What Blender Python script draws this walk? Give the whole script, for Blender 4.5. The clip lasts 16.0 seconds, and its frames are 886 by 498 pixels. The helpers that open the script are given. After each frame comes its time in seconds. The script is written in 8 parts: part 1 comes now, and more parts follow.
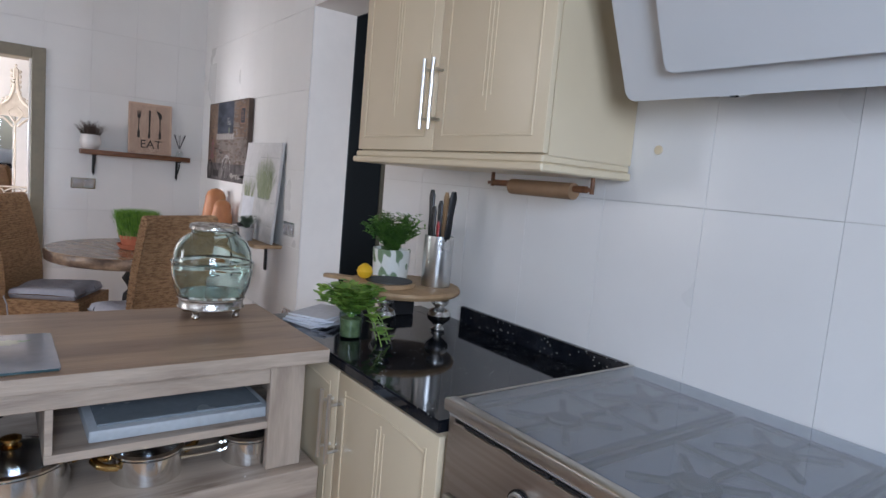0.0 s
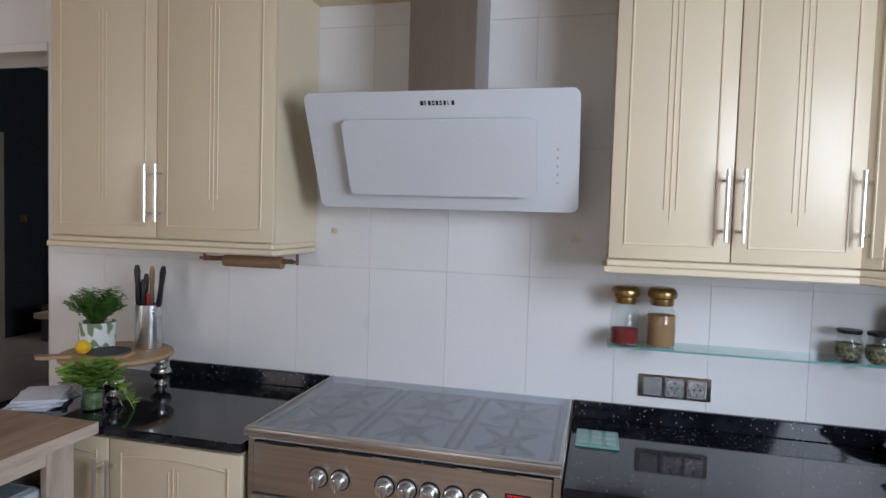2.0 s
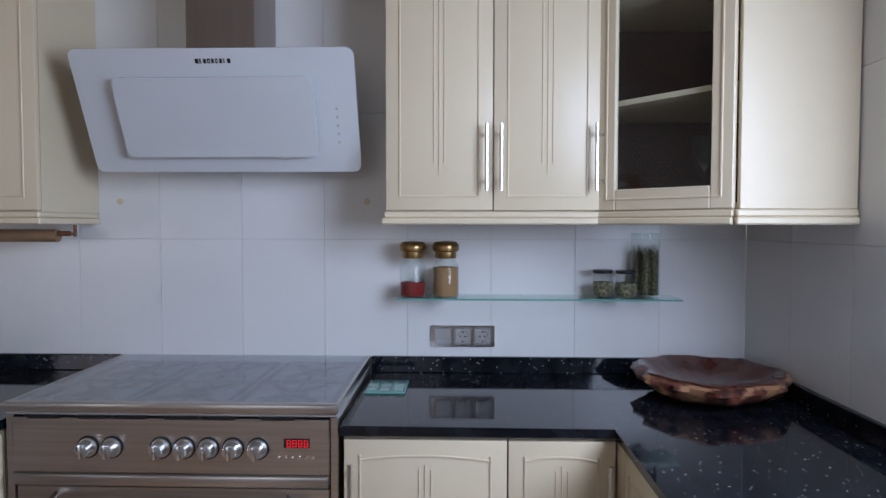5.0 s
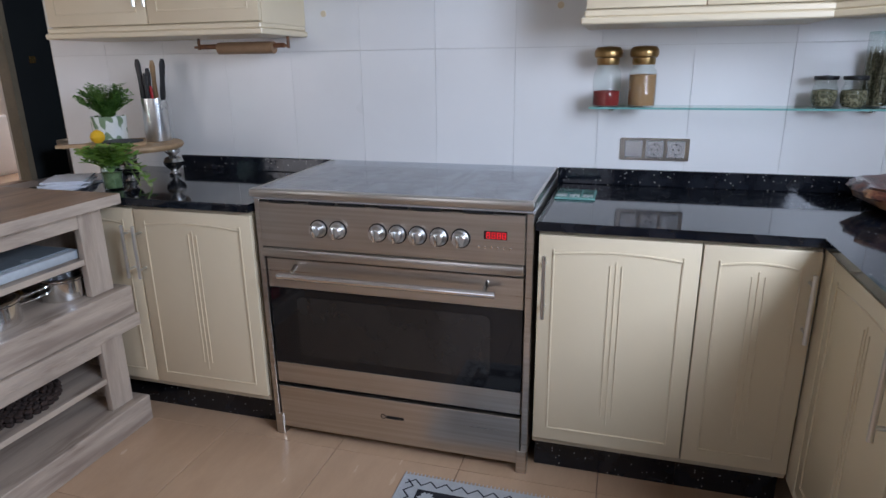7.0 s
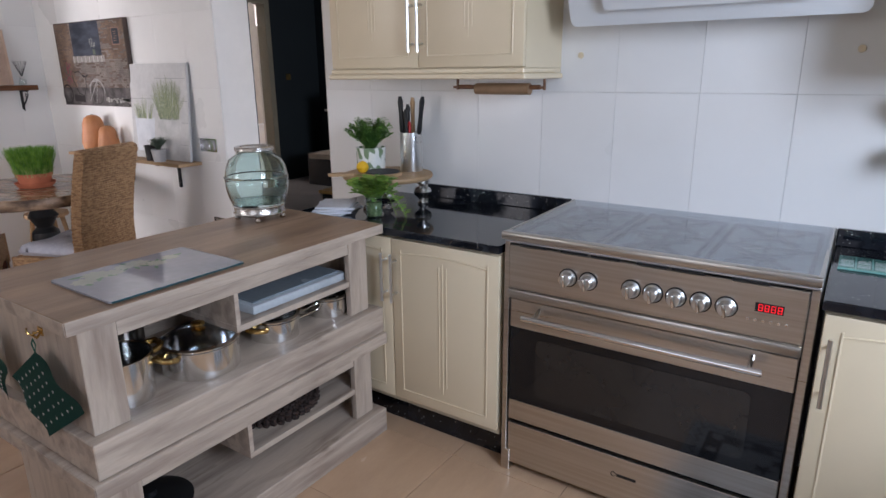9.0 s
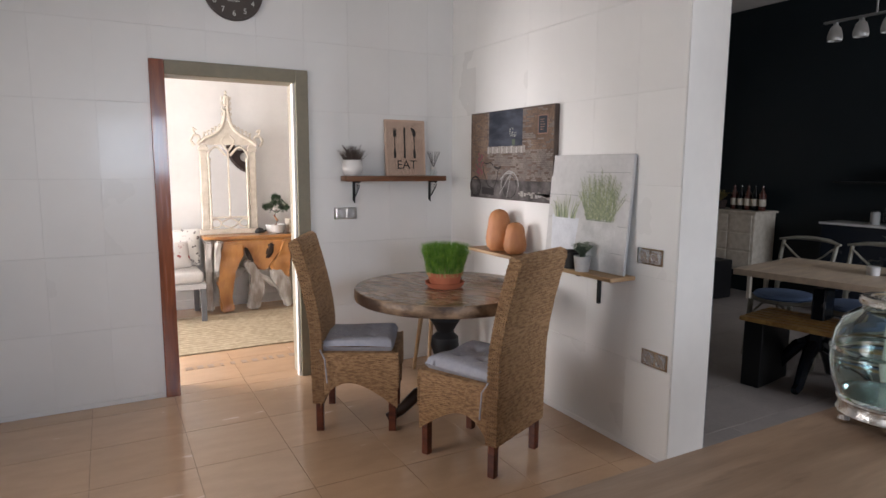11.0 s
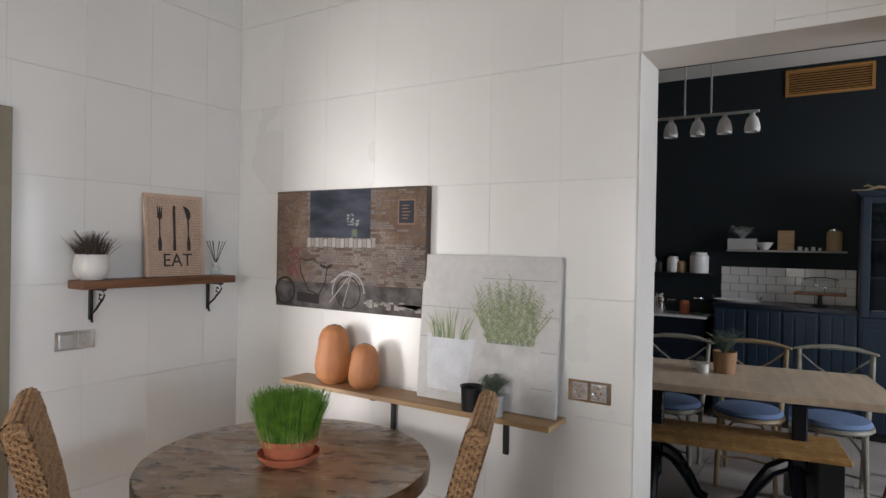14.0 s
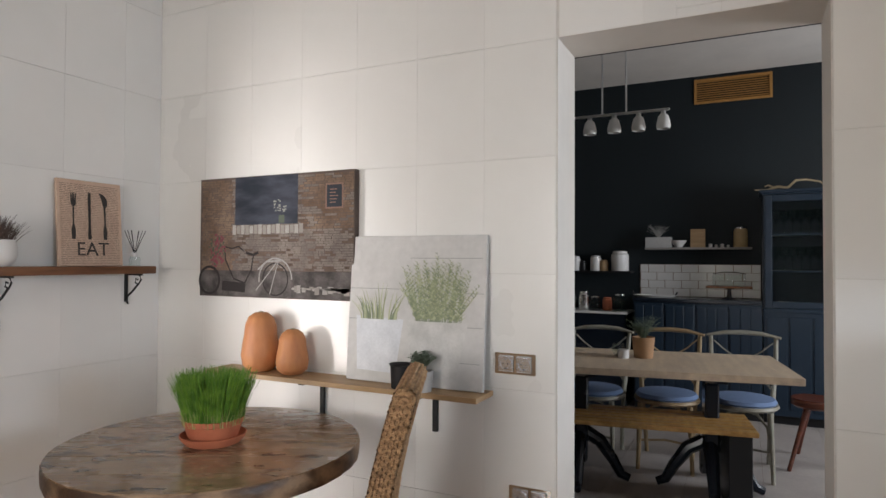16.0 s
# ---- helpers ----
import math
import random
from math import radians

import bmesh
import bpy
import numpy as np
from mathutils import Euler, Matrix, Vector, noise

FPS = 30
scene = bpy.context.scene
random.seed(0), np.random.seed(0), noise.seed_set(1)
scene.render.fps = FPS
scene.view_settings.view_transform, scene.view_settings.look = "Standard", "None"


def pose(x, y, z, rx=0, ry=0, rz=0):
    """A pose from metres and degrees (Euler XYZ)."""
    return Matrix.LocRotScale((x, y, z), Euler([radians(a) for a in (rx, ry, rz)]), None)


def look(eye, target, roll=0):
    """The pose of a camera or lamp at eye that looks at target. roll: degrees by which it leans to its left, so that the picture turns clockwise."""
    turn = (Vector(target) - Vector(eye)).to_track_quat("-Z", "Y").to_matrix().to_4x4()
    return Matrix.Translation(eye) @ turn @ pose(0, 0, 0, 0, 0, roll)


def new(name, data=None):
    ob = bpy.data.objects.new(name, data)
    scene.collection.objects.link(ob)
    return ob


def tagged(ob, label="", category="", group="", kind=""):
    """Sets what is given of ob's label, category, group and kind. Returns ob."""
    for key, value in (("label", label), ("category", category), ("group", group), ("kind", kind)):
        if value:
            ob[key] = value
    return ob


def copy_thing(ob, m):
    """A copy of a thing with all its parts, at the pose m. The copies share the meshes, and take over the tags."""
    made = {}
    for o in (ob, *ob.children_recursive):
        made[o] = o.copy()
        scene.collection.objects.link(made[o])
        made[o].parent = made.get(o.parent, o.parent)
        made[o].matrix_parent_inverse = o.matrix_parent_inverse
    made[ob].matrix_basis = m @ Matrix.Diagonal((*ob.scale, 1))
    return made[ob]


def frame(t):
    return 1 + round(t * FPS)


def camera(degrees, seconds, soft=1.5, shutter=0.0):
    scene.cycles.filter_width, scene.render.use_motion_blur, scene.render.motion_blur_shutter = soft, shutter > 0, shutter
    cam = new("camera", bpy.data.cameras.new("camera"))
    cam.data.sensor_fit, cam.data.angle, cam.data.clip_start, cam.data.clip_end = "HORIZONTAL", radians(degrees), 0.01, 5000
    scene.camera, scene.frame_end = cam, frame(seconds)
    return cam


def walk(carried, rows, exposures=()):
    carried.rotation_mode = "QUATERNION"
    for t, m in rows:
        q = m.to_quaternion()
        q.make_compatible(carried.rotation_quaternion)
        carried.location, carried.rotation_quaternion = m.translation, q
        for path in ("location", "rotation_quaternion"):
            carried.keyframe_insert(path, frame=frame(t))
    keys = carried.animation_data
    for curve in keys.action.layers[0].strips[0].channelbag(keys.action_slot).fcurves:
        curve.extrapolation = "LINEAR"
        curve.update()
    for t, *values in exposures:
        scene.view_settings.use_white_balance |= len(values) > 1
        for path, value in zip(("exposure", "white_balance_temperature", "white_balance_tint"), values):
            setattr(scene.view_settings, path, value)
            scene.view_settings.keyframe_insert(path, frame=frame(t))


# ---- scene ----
cam = camera(71.4, 16.0)
EXPO = (
    (0.0, 0.02, 5900, 16), (1.5, -0.10, 6300, 18), (3.0, -0.13, 6000, 18), (5.5, -0.44, 5750, 20), (6.2, -0.22, 5950, 18), (7.0, -0.02, 5950, 18), (8.0, 0.12, 5900, 18),
    (9.0, 0.12, 6050, 18), (10.0, 0.08, 6200, 17), (12.5, -0.02, 6300, 13), (14.0, 0.07, 6300, 12), (15.0, 0.17, 6500, 12), (16.0, 0.2, 6450, 12),
)
PATH = [
    (0, (-0.014, -0.07, 1.34), (1.165, 1.531, 1.124), 5.1),
    (0.5, (-0.173, 0.024, 1.334), (1.331, 1.329, 1.146), 4.5),
    (1, (-0.347, 0.111, 1.378), (1.379, 1.105, 1.193), 3.9),
    (1.5, (-0.614, 0.025, 1.453), (1.219, 0.808, 1.287), 2.7),
    (2, (-0.843, -0.087, 1.529), (1.094, 0.404, 1.429), 1.7),
    (2.5, (-1.016, -0.186, 1.541), (0.959, 0.125, 1.575), 0.3),
    (3, (-1.025, -0.255, 1.557), (0.954, -0.004, 1.7), 0.1),
    (3.2, (-1.0, -0.29, 1.552), (0.978, -0.055, 1.731), 0.2),
    (5.3, (-0.873, -0.344, 1.327), (1.121, -0.317, 1.176), 0.2),
    (5.5, (-0.875, -0.325, 1.29), (1.113, -0.302, 1.078), 0.2),
    (6, (-0.889, -0.275, 1.259), (1.077, -0.194, 0.902), 0.0),
    (6.5, (-0.932, -0.271, 1.268), (0.986, 0.057, 0.804), -1.1),
    (7, (-0.958, -0.246, 1.279), (0.88, 0.293, 0.703), -0.7),
    (7.5, (-0.998, -0.207, 1.306), (0.775, 0.463, 0.667), -0.4),
    (8, (-1.013, -0.163, 1.329), (0.72, 0.595, 0.677), -0.3),
    (8.5, (-1.009, -0.147, 1.35), (0.687, 0.713, 0.73), -0.3),
    (9, (-1.006, -0.047, 1.406), (0.587, 1.031, 0.858), -0.5),
    (9.5, (-1.024, 0.15, 1.428), (0.348, 1.53, 0.969), -1.0),
    (10, (-1.007, 0.428, 1.415), (0.103, 2.038, 0.996), -1.4),
    (10.2, (-0.979, 0.579, 1.442), (0.052, 2.244, 1.036), -1.5),
    (12.3, (-0.732, 2.207, 1.362), (0.237, 3.956, 1.306), 1.0),
    (12.5, (-0.676, 2.359, 1.392), (0.36, 4.069, 1.35), 0.8),
    (13, (-0.608, 2.594, 1.419), (0.672, 4.131, 1.387), 1.0),
    (13.5, (-0.698, 2.608, 1.476), (0.809, 3.922, 1.458), 1.2),
    (14, (-0.827, 2.528, 1.52), (0.86, 3.601, 1.506), 1.0),
    (14.5, (-0.88, 2.466, 1.534), (0.908, 3.362, 1.541), 0.7),
    (15, (-0.9, 2.444, 1.504), (0.941, 3.224, 1.552), 0.5),
    (15.5, (-0.867, 2.466, 1.442), (0.995, 3.192, 1.519), 0.4),
    (16, (-0.85, 2.495, 1.377), (0.945, 3.376, 1.418), 0.3),
]
walk(cam, [(t, look(eye, target, roll)) for t, eye, target, roll in PATH], EXPO)

# ---- sky, sun, window light and an added hall fill ----
SUN_EL, SUN_ROT = radians(55), radians(90)
world = bpy.data.worlds.new("sky")
world.use_nodes = True
wn = world.node_tree
sky = wn.nodes.new("ShaderNodeTexSky")
sky.sky_type, sky.sun_disc, sky.sun_elevation, sky.sun_rotation = "NISHITA", False, SUN_EL, SUN_ROT
wn.nodes["Background"].inputs[1].default_value = 0.12
wn.links.new(sky.outputs[0], wn.nodes["Background"].inputs[0])
scene.world = world
sun = new("sun", bpy.data.lights.new("sun", "SUN"))
sun.data.energy, sun.data.angle, sun.data.color = 3.0, radians(0.5), (1.0, 0.95, 0.87)
sun.matrix_world = look((0, 0, 0), (-math.sin(SUN_ROT) * math.cos(SUN_EL), -math.cos(SUN_ROT) * math.cos(SUN_EL), -math.sin(SUN_EL)))


def window_light(name, eye, target, width, height, watts, colour):
    data = bpy.data.lights.new(name, "AREA")
    data.shape, data.size, data.size_y, data.energy, data.color = "RECTANGLE", width, height, watts, colour
    ob = new(name, data)
    ob.matrix_world = look(eye, target)
    return ob


window_light("window_light_sink", (-0.45, -1.33, 1.68), (-0.15, 0.7, 1.15), 1.05, 0.85, 54, (0.76, 0.88, 1.0))
window_light("window_light_west", (-2.78, 0.6, 1.5), (0, 0.9, 1.3), 1.5, 1.2, 7, (1.0, 0.93, 0.86))
window_light("window_light_dining", (-2.78, 3.7, 1.5), (1.35, 3.95, 1.35), 1.3, 1.3, 15.5, (1.0, 0.94, 0.87)).data.spread = radians(95)
living = window_light("window_light_living", (-2.80, 6.50, 1.2), (0.3, 5.25, 1.5), 1.65, 2.1, 172, (1.0, 0.955, 0.91))
living.data.spread = radians(120)
window_light("window_light_dark_room", (3.6, -0.85, 1.6), (3.8, 2.0, 1.2), 1.5, 1.2, 95, (0.9, 0.95, 1.0))
# Added fill lamp that brightens the hall; no window stands behind it.
window_light("fill_light_hall", (6.4, 8.0, 1.6), (4.2, 8.0, 1.0), 1.2, 1.2, 110, (1.0, 0.97, 0.93))


# ---- materials ----
def M(name, col, rough=0.5, metal=0.0, col2=None, scale=4.0, stretch=(1, 1, 1), bump=0.0, bscale=60.0, coat=0.0, ramp=(0.35, 0.65), detail=4.0, rnd=0.0, trans=0.0, ior=1.45, rvar=0.08, fine=0.12, dist=0.0):
    m = bpy.data.materials.new(name)
    m.use_nodes = True
    nt = m.node_tree
    N, L = nt.nodes, nt.links
    p = N["Principled BSDF"]
    p.inputs["Roughness"].default_value, p.inputs["Metallic"].default_value = rough, metal
    p.inputs["IOR"].default_value, p.inputs["Transmission Weight"].default_value = ior, trans
    if coat:
        p.inputs["Coat Weight"].default_value, p.inputs["Coat Roughness"].default_value = coat, 0.08
    tc, mp = N.new("ShaderNodeTexCoord"), N.new("ShaderNodeMapping")
    mp.inputs["Scale"].default_value = stretch
    L.new(tc.outputs["Object"], mp.inputs[0])
    n1, n2 = N.new("ShaderNodeTexNoise"), N.new("ShaderNodeTexNoise")
    n1.inputs["Scale"].default_value, n1.inputs["Detail"].default_value = scale, detail
    n2.inputs["Scale"].default_value, n2.inputs["Detail"].default_value = scale * 9, 3
    n1.inputs["Distortion"].default_value = dist
    for n in (n1, n2):
        L.new(mp.outputs[0], n.inputs["Vector"])
    if rnd:
        oi, ad = N.new("ShaderNodeObjectInfo"), N.new("ShaderNodeVectorMath")
        sc = N.new("ShaderNodeMath")
        sc.operation, sc.inputs[1].default_value = "MULTIPLY", 37.0
        L.new(oi.outputs["Random"], sc.inputs[0])
        L.new(mp.outputs[0], ad.inputs[0])
        L.new(sc.outputs[0], ad.inputs[1])
        for n in (n1, n2):
            L.new(ad.outputs[0], n.inputs["Vector"])
    cr = N.new("ShaderNodeValToRGB")
    cr.color_ramp.elements[0].position, cr.color_ramp.elements[1].position = ramp
    c2 = col2 if col2 else tuple(c * 0.9 for c in col)
    cr.color_ramp.elements[0].color, cr.color_ramp.elements[1].color = (*c2, 1), (*col, 1)
    L.new(n1.outputs["Fac"], cr.inputs[0])
    hs = N.new("ShaderNodeHueSaturation")
    mr = N.new("ShaderNodeMapRange")
    mr.inputs["To Min"].default_value, mr.inputs["To Max"].default_value = 1 - fine, 1 + fine
    L.new(n2.outputs["Fac"], mr.inputs["Value"])
    val = mr.outputs[0]
    if rnd:
        m2, mu = N.new("ShaderNodeMapRange"), N.new("ShaderNodeMath")
        m2.inputs["To Min"].default_value, m2.inputs["To Max"].default_value = 1 - rnd, 1 + rnd
        L.new(oi.outputs["Random"], m2.inputs["Value"])
        mu.operation = "MULTIPLY"
        L.new(val, mu.inputs[0])
        L.new(m2.outputs[0], mu.inputs[1])
        val = mu.outputs[0]
    L.new(val, hs.inputs["Value"])
    L.new(cr.outputs[0], hs.inputs["Color"])
    L.new(hs.outputs[0], p.inputs["Base Color"])
    rr = N.new("ShaderNodeMapRange")
    rr.inputs["To Min"].default_value, rr.inputs["To Max"].default_value = max(0.0, rough - rvar), min(1.0, rough + rvar)
    L.new(n1.outputs["Fac"], rr.inputs["Value"])
    if not trans:
        L.new(rr.outputs[0], p.inputs["Roughness"])
    if bump:
        n3, bp = N.new("ShaderNodeTexNoise"), N.new("ShaderNodeBump")
        n3.inputs["Scale"].default_value, n3.inputs["Detail"].default_value = bscale, 3
        L.new(mp.outputs[0], n3.inputs["Vector"])
        bp.inputs["Strength"].default_value, bp.inputs["Distance"].default_value = bump, 0.004
        L.new(n3.outputs["Fac"], bp.inputs["Height"])
        L.new(bp.outputs[0], p.inputs["Normal"])
    return m


def blotch(m, scale, lo, hi, col, stretch=(1, 1, 1), amount=1.0):
    """Stains or knots: patches of another colour where a coarse noise peaks."""
    N, L = m.node_tree.nodes, m.node_tree.links
    p = N["Principled BSDF"]
    tc, mp, no, mr, mx = N.new("ShaderNodeTexCoord"), N.new("ShaderNodeMapping"), N.new("ShaderNodeTexNoise"), N.new("ShaderNodeMapRange"), N.new("ShaderNodeMix")
    mp.inputs["Scale"].default_value, mp.inputs["Location"].default_value = stretch, (3.7 + scale, 1.3, 5.1)
    no.inputs["Scale"].default_value, no.inputs["Detail"].default_value, no.inputs["Roughness"].default_value = scale, 5, 0.62
    mr.inputs["From Min"].default_value, mr.inputs["From Max"].default_value, mr.inputs["To Max"].default_value = lo, hi, amount
    L.new(tc.outputs["Object"], mp.inputs[0])
    L.new(mp.outputs[0], no.inputs["Vector"])
    L.new(no.outputs["Fac"], mr.inputs["Value"])
    mx.data_type = "RGBA"
    base = p.inputs["Base Color"].links[0].from_socket
    L.new(mr.outputs[0], mx.inputs["Factor"])
    L.new(base, mx.inputs[6])
    mx.inputs[7].default_value = (*col, 1)
    L.new(mx.outputs[2], p.inputs["Base Color"])
    return m


def glass(name, col, rough=0.0, ior=1.45, haze=0.0, power=4.0):
    m = bpy.data.materials.new(name)
    m.use_nodes = True
    N, L = m.node_tree.nodes, m.node_tree.links
    N.remove(N["Principled BSDF"])
    t, g, mix, fr = N.new("ShaderNodeBsdfTransparent"), N.new("ShaderNodeBsdfGlossy"), N.new("ShaderNodeMixShader"), N.new("ShaderNodeLayerWeight")
    t.inputs[0].default_value, g.inputs["Roughness"].default_value = (*col, 1), rough + 0.02
    pw, ma = N.new("ShaderNodeMath"), N.new("ShaderNodeMapRange")
    pw.operation, pw.inputs[1].default_value = "POWER", power
    f0 = ((ior - 1) / (ior + 1)) ** 2
    ma.inputs["To Min"].default_value, ma.inputs["To Max"].default_value = f0, 0.9
    fr.inputs["Blend"].default_value = 0.5
    L.new(fr.outputs["Facing"], pw.inputs[0])
    L.new(pw.outputs[0], ma.inputs["Value"])
    L.new(ma.outputs[0], mix.inputs[0])
    L.new(t.outputs[0], mix.inputs[1])
    L.new(g.outputs[0], mix.inputs[2])
    out = mix
    if haze:
        d, m2 = N.new("ShaderNodeBsdfDiffuse"), N.new("ShaderNodeMixShader")
        d.inputs[0].default_value, m2.inputs[0].default_value = (0.50, 0.53, 0.58, 1), haze
        L.new(mix.outputs[0], m2.inputs[1])
        L.new(d.outputs[0], m2.inputs[2])
        out = m2
    L.new(out.outputs[0], N["Material Output"].inputs[0])
    return m


def granite():
    m = M("granite", (0.014, 0.016, 0.021), 0.06, col2=(0.004, 0.005, 0.008), scale=14, rvar=0.02)
    N, L = m.node_tree.nodes, m.node_tree.links
    p = N["Principled BSDF"]
    vo, cr, mx = N.new("ShaderNodeTexVoronoi"), N.new("ShaderNodeValToRGB"), N.new("ShaderNodeMix")
    tc = [n for n in N if n.bl_idname == "ShaderNodeTexCoord"][0]
    L.new(tc.outputs["Object"], vo.inputs["Vector"])
    vo.inputs["Scale"].default_value = 84
    cr.color_ramp.elements[0].position, cr.color_ramp.elements[1].position = 0.14, 0.21
    cr.color_ramp.elements[0].color, cr.color_ramp.elements[1].color = (1, 1, 1, 1), (0, 0, 0, 1)
    L.new(vo.outputs["Distance"], cr.inputs[0])
    sp, gt, ml = N.new("ShaderNodeSeparateColor"), N.new("ShaderNodeMath"), N.new("ShaderNodeMath")
    L.new(vo.outputs["Color"], sp.inputs[0])
    gt.operation, gt.inputs[1].default_value = "GREATER_THAN", 0.74
    L.new(sp.outputs[0], gt.inputs[0])
    ml.operation = "MULTIPLY"
    L.new(cr.outputs[0], ml.inputs[0])
    L.new(gt.outputs[0], ml.inputs[1])
    mx.data_type = "RGBA"
    base = p.inputs["Base Color"].links[0].from_socket
    L.new(ml.outputs[0], mx.inputs["Factor"])
    L.new(base, mx.inputs[6])
    mx.inputs[7].default_value = (0.36, 0.35, 0.31, 1)
    L.new(mx.outputs[2], p.inputs["Base Color"])
    return m


TILE = M("glazed_wall_tile", (0.78, 0.77, 0.75), 0.30, col2=(0.745, 0.735, 0.715), scale=1.5, bump=0.06, bscale=9, rnd=0.012, coat=0.12, fine=0.015)
GROUT = M("wall_grout", (0.69, 0.67, 0.64), 0.9, scale=8)
PLASTER = M("white_plaster", (0.72, 0.68, 0.63), 0.85, scale=2, bump=0.15, bscale=90, fine=0.03)
LIVING = M("living_plaster", (0.76, 0.74, 0.71), 0.9, scale=2, bump=0.1, bscale=80, fine=0.03)
DARK = M("dark_teal_paint", (0.0055, 0.011, 0.014), 0.62, col2=(0.0045, 0.009, 0.012), scale=2, bump=0.2, bscale=90)
FLOORT = M("beige_floor_tile", (0.54, 0.36, 0.225), 0.24, col2=(0.50, 0.33, 0.205), scale=5, stretch=(1, 3, 1), rnd=0.03, coat=0.3, fine=0.05)
FLOORD = M("pale_floor_tile", (0.42, 0.38, 0.35), 0.35, col2=(0.36, 0.32, 0.30), scale=5, rnd=0.05)
FGROUT = M("floor_grout", (0.27, 0.18, 0.12), 0.9, scale=9)
CREAM = M("cream_lacquer", (0.70, 0.592, 0.415), 0.33, col2=(0.68, 0.572, 0.395), scale=2, bump=0.05, bscale=130, fine=0.02)
CREAMD = M("cream_cabinet_inside", (0.50, 0.43, 0.31), 0.6, scale=3)
GRANITE = granite()
STEEL = M("brushed_steel", (0.57, 0.54, 0.50), 0.30, 1.0, col2=(0.49, 0.45, 0.40), scale=3, stretch=(1, 0.6, 40), rvar=0.06, fine=0.05)
STEELB = M("polished_steel", (0.82, 0.82, 0.81), 0.13, 1.0, scale=4, rvar=0.04, fine=0.03)
SATIN = M("satin_steel", (0.74, 0.74, 0.73), 0.30, 1.0, scale=9, fine=0.04)
SILVER = M("antique_silver", (0.70, 0.69, 0.67), 0.20, 1.0, col2=(0.52, 0.50, 0.47), scale=40, bump=0.3, bscale=140)
BRASS = M("brass", (0.72, 0.50, 0.20), 0.22, 1.0, col2=(0.55, 0.36, 0.13), scale=12)
BRONZE = M("aged_bronze", (0.42, 0.27, 0.11), 0.3, 1.0, col2=(0.28, 0.17, 0.07), scale=14)
BLACK = M("black_plastic", (0.012, 0.012, 0.013), 0.4, scale=8)
IRON = M("black_iron", (0.012, 0.012, 0.013), 0.55, scale=8, bump=0.3)
OVENG = M("oven_glass", (0.008, 0.008, 0.009), 0.05, ior=1.42, scale=3, rvar=0.02)
HOODG = M("white_hood_glass", (0.66, 0.68, 0.69), 0.08, scale=1, coat=0.6, fine=0.01, rvar=0.02)
LIDG = glass("range_lid_glass", (0.68, 0.73, 0.80), 0.01, 1.9, 0.04, 3.0)
GLASS = glass("clear_glass", (0.93, 0.96, 0.95))
GLASSG = glass("green_tinted_glass", (0.87, 0.945, 0.93))
SHELFG = glass("shelf_glass", (0.80, 0.92, 0.89))
SHELFE = M("glass_edge", (0.16, 0.38, 0.34), 0.1, scale=6, coat=0.5)
OAK = M("bleached_oak", (0.51, 0.42, 0.335), 0.45, col2=(0.29, 0.225, 0.18), scale=2.6, stretch=(0.9, 8, 8), bump=0.25, bscale=26, ramp=(0.3, 0.58), detail=8, fine=0.14, dist=0.5)
OAKV = M("bleached_oak_upright", (0.51, 0.42, 0.335), 0.45, col2=(0.31, 0.24, 0.19), scale=2.6, stretch=(8, 8, 0.9), bump=0.25, bscale=26, ramp=(0.3, 0.58), detail=8, fine=0.14, dist=0.5)
for m_, s_ in ((OAK, (0.5, 3, 3)), (OAKV, (3, 3, 0.5))):
    blotch(m_, 5, 0.64, 0.74, (0.12, 0.08, 0.055), s_, 0.7)
OAKT = M("oak_top", (0.43, 0.29, 0.19), 0.33, col2=(0.21, 0.13, 0.08), scale=2.2, stretch=(0.8, 6, 6), bump=0.15, bscale=26, ramp=(0.28, 0.66), detail=7, fine=0.12, dist=0.4)
blotch(OAKT, 4, 0.60, 0.74, (0.13, 0.075, 0.045), (0.5, 3, 3), 0.75)
SHELFW = M("brown_shelf_wood", (0.20, 0.085, 0.035), 0.45, col2=(0.11, 0.045, 0.02), scale=4, stretch=(1, 10, 10), detail=7)
PINE = M("pale_pine", (0.46, 0.31, 0.17), 0.5, col2=(0.37, 0.235, 0.12), scale=3, stretch=(9, 1, 9), detail=7, bump=0.15)
TABLEW = M("reclaimed_table_wood", (0.30, 0.205, 0.125), 0.27, col2=(0.17, 0.11, 0.066), scale=4.5, stretch=(3, 1.0, 3), detail=9, bump=0.3, bscale=22, coat=0.3, rnd=0.08, ramp=(0.3, 0.7), fine=0.16, dist=0.6)
blotch(TABLEW, 10, 0.58, 0.63, (0.035, 0.02, 0.013), (1.8, 0.8, 1), 0.9)
blotch(TABLEW, 3.2, 0.50, 0.72, (0.20, 0.085, 0.04), (1, 1, 1), 0.55)
TABLEE = M("worn_table_edge", (0.30, 0.20, 0.125), 0.4, col2=(0.055, 0.03, 0.018), scale=7, stretch=(1, 1, 1.6), detail=6, bump=0.7, bscale=40, ramp=(0.42, 0.60), fine=0.3)
DOORW = M("varnished_door_wood", (0.30, 0.085, 0.028), 0.25, col2=(0.17, 0.045, 0.015), scale=3, stretch=(12, 12, 1), detail=7, coat=0.5)
TAUPE = M("taupe_paint", (0.235, 0.205, 0.145), 0.45, scale=4)
WICKER = M("woven_banana_leaf", (0.42, 0.255, 0.13), 0.62, col2=(0.23, 0.125, 0.058), scale=60, stretch=(0.5, 0.5, 1.6), bump=0.35, bscale=240, rnd=0.04, fine=0.30, detail=5, ramp=(0.36, 0.60))
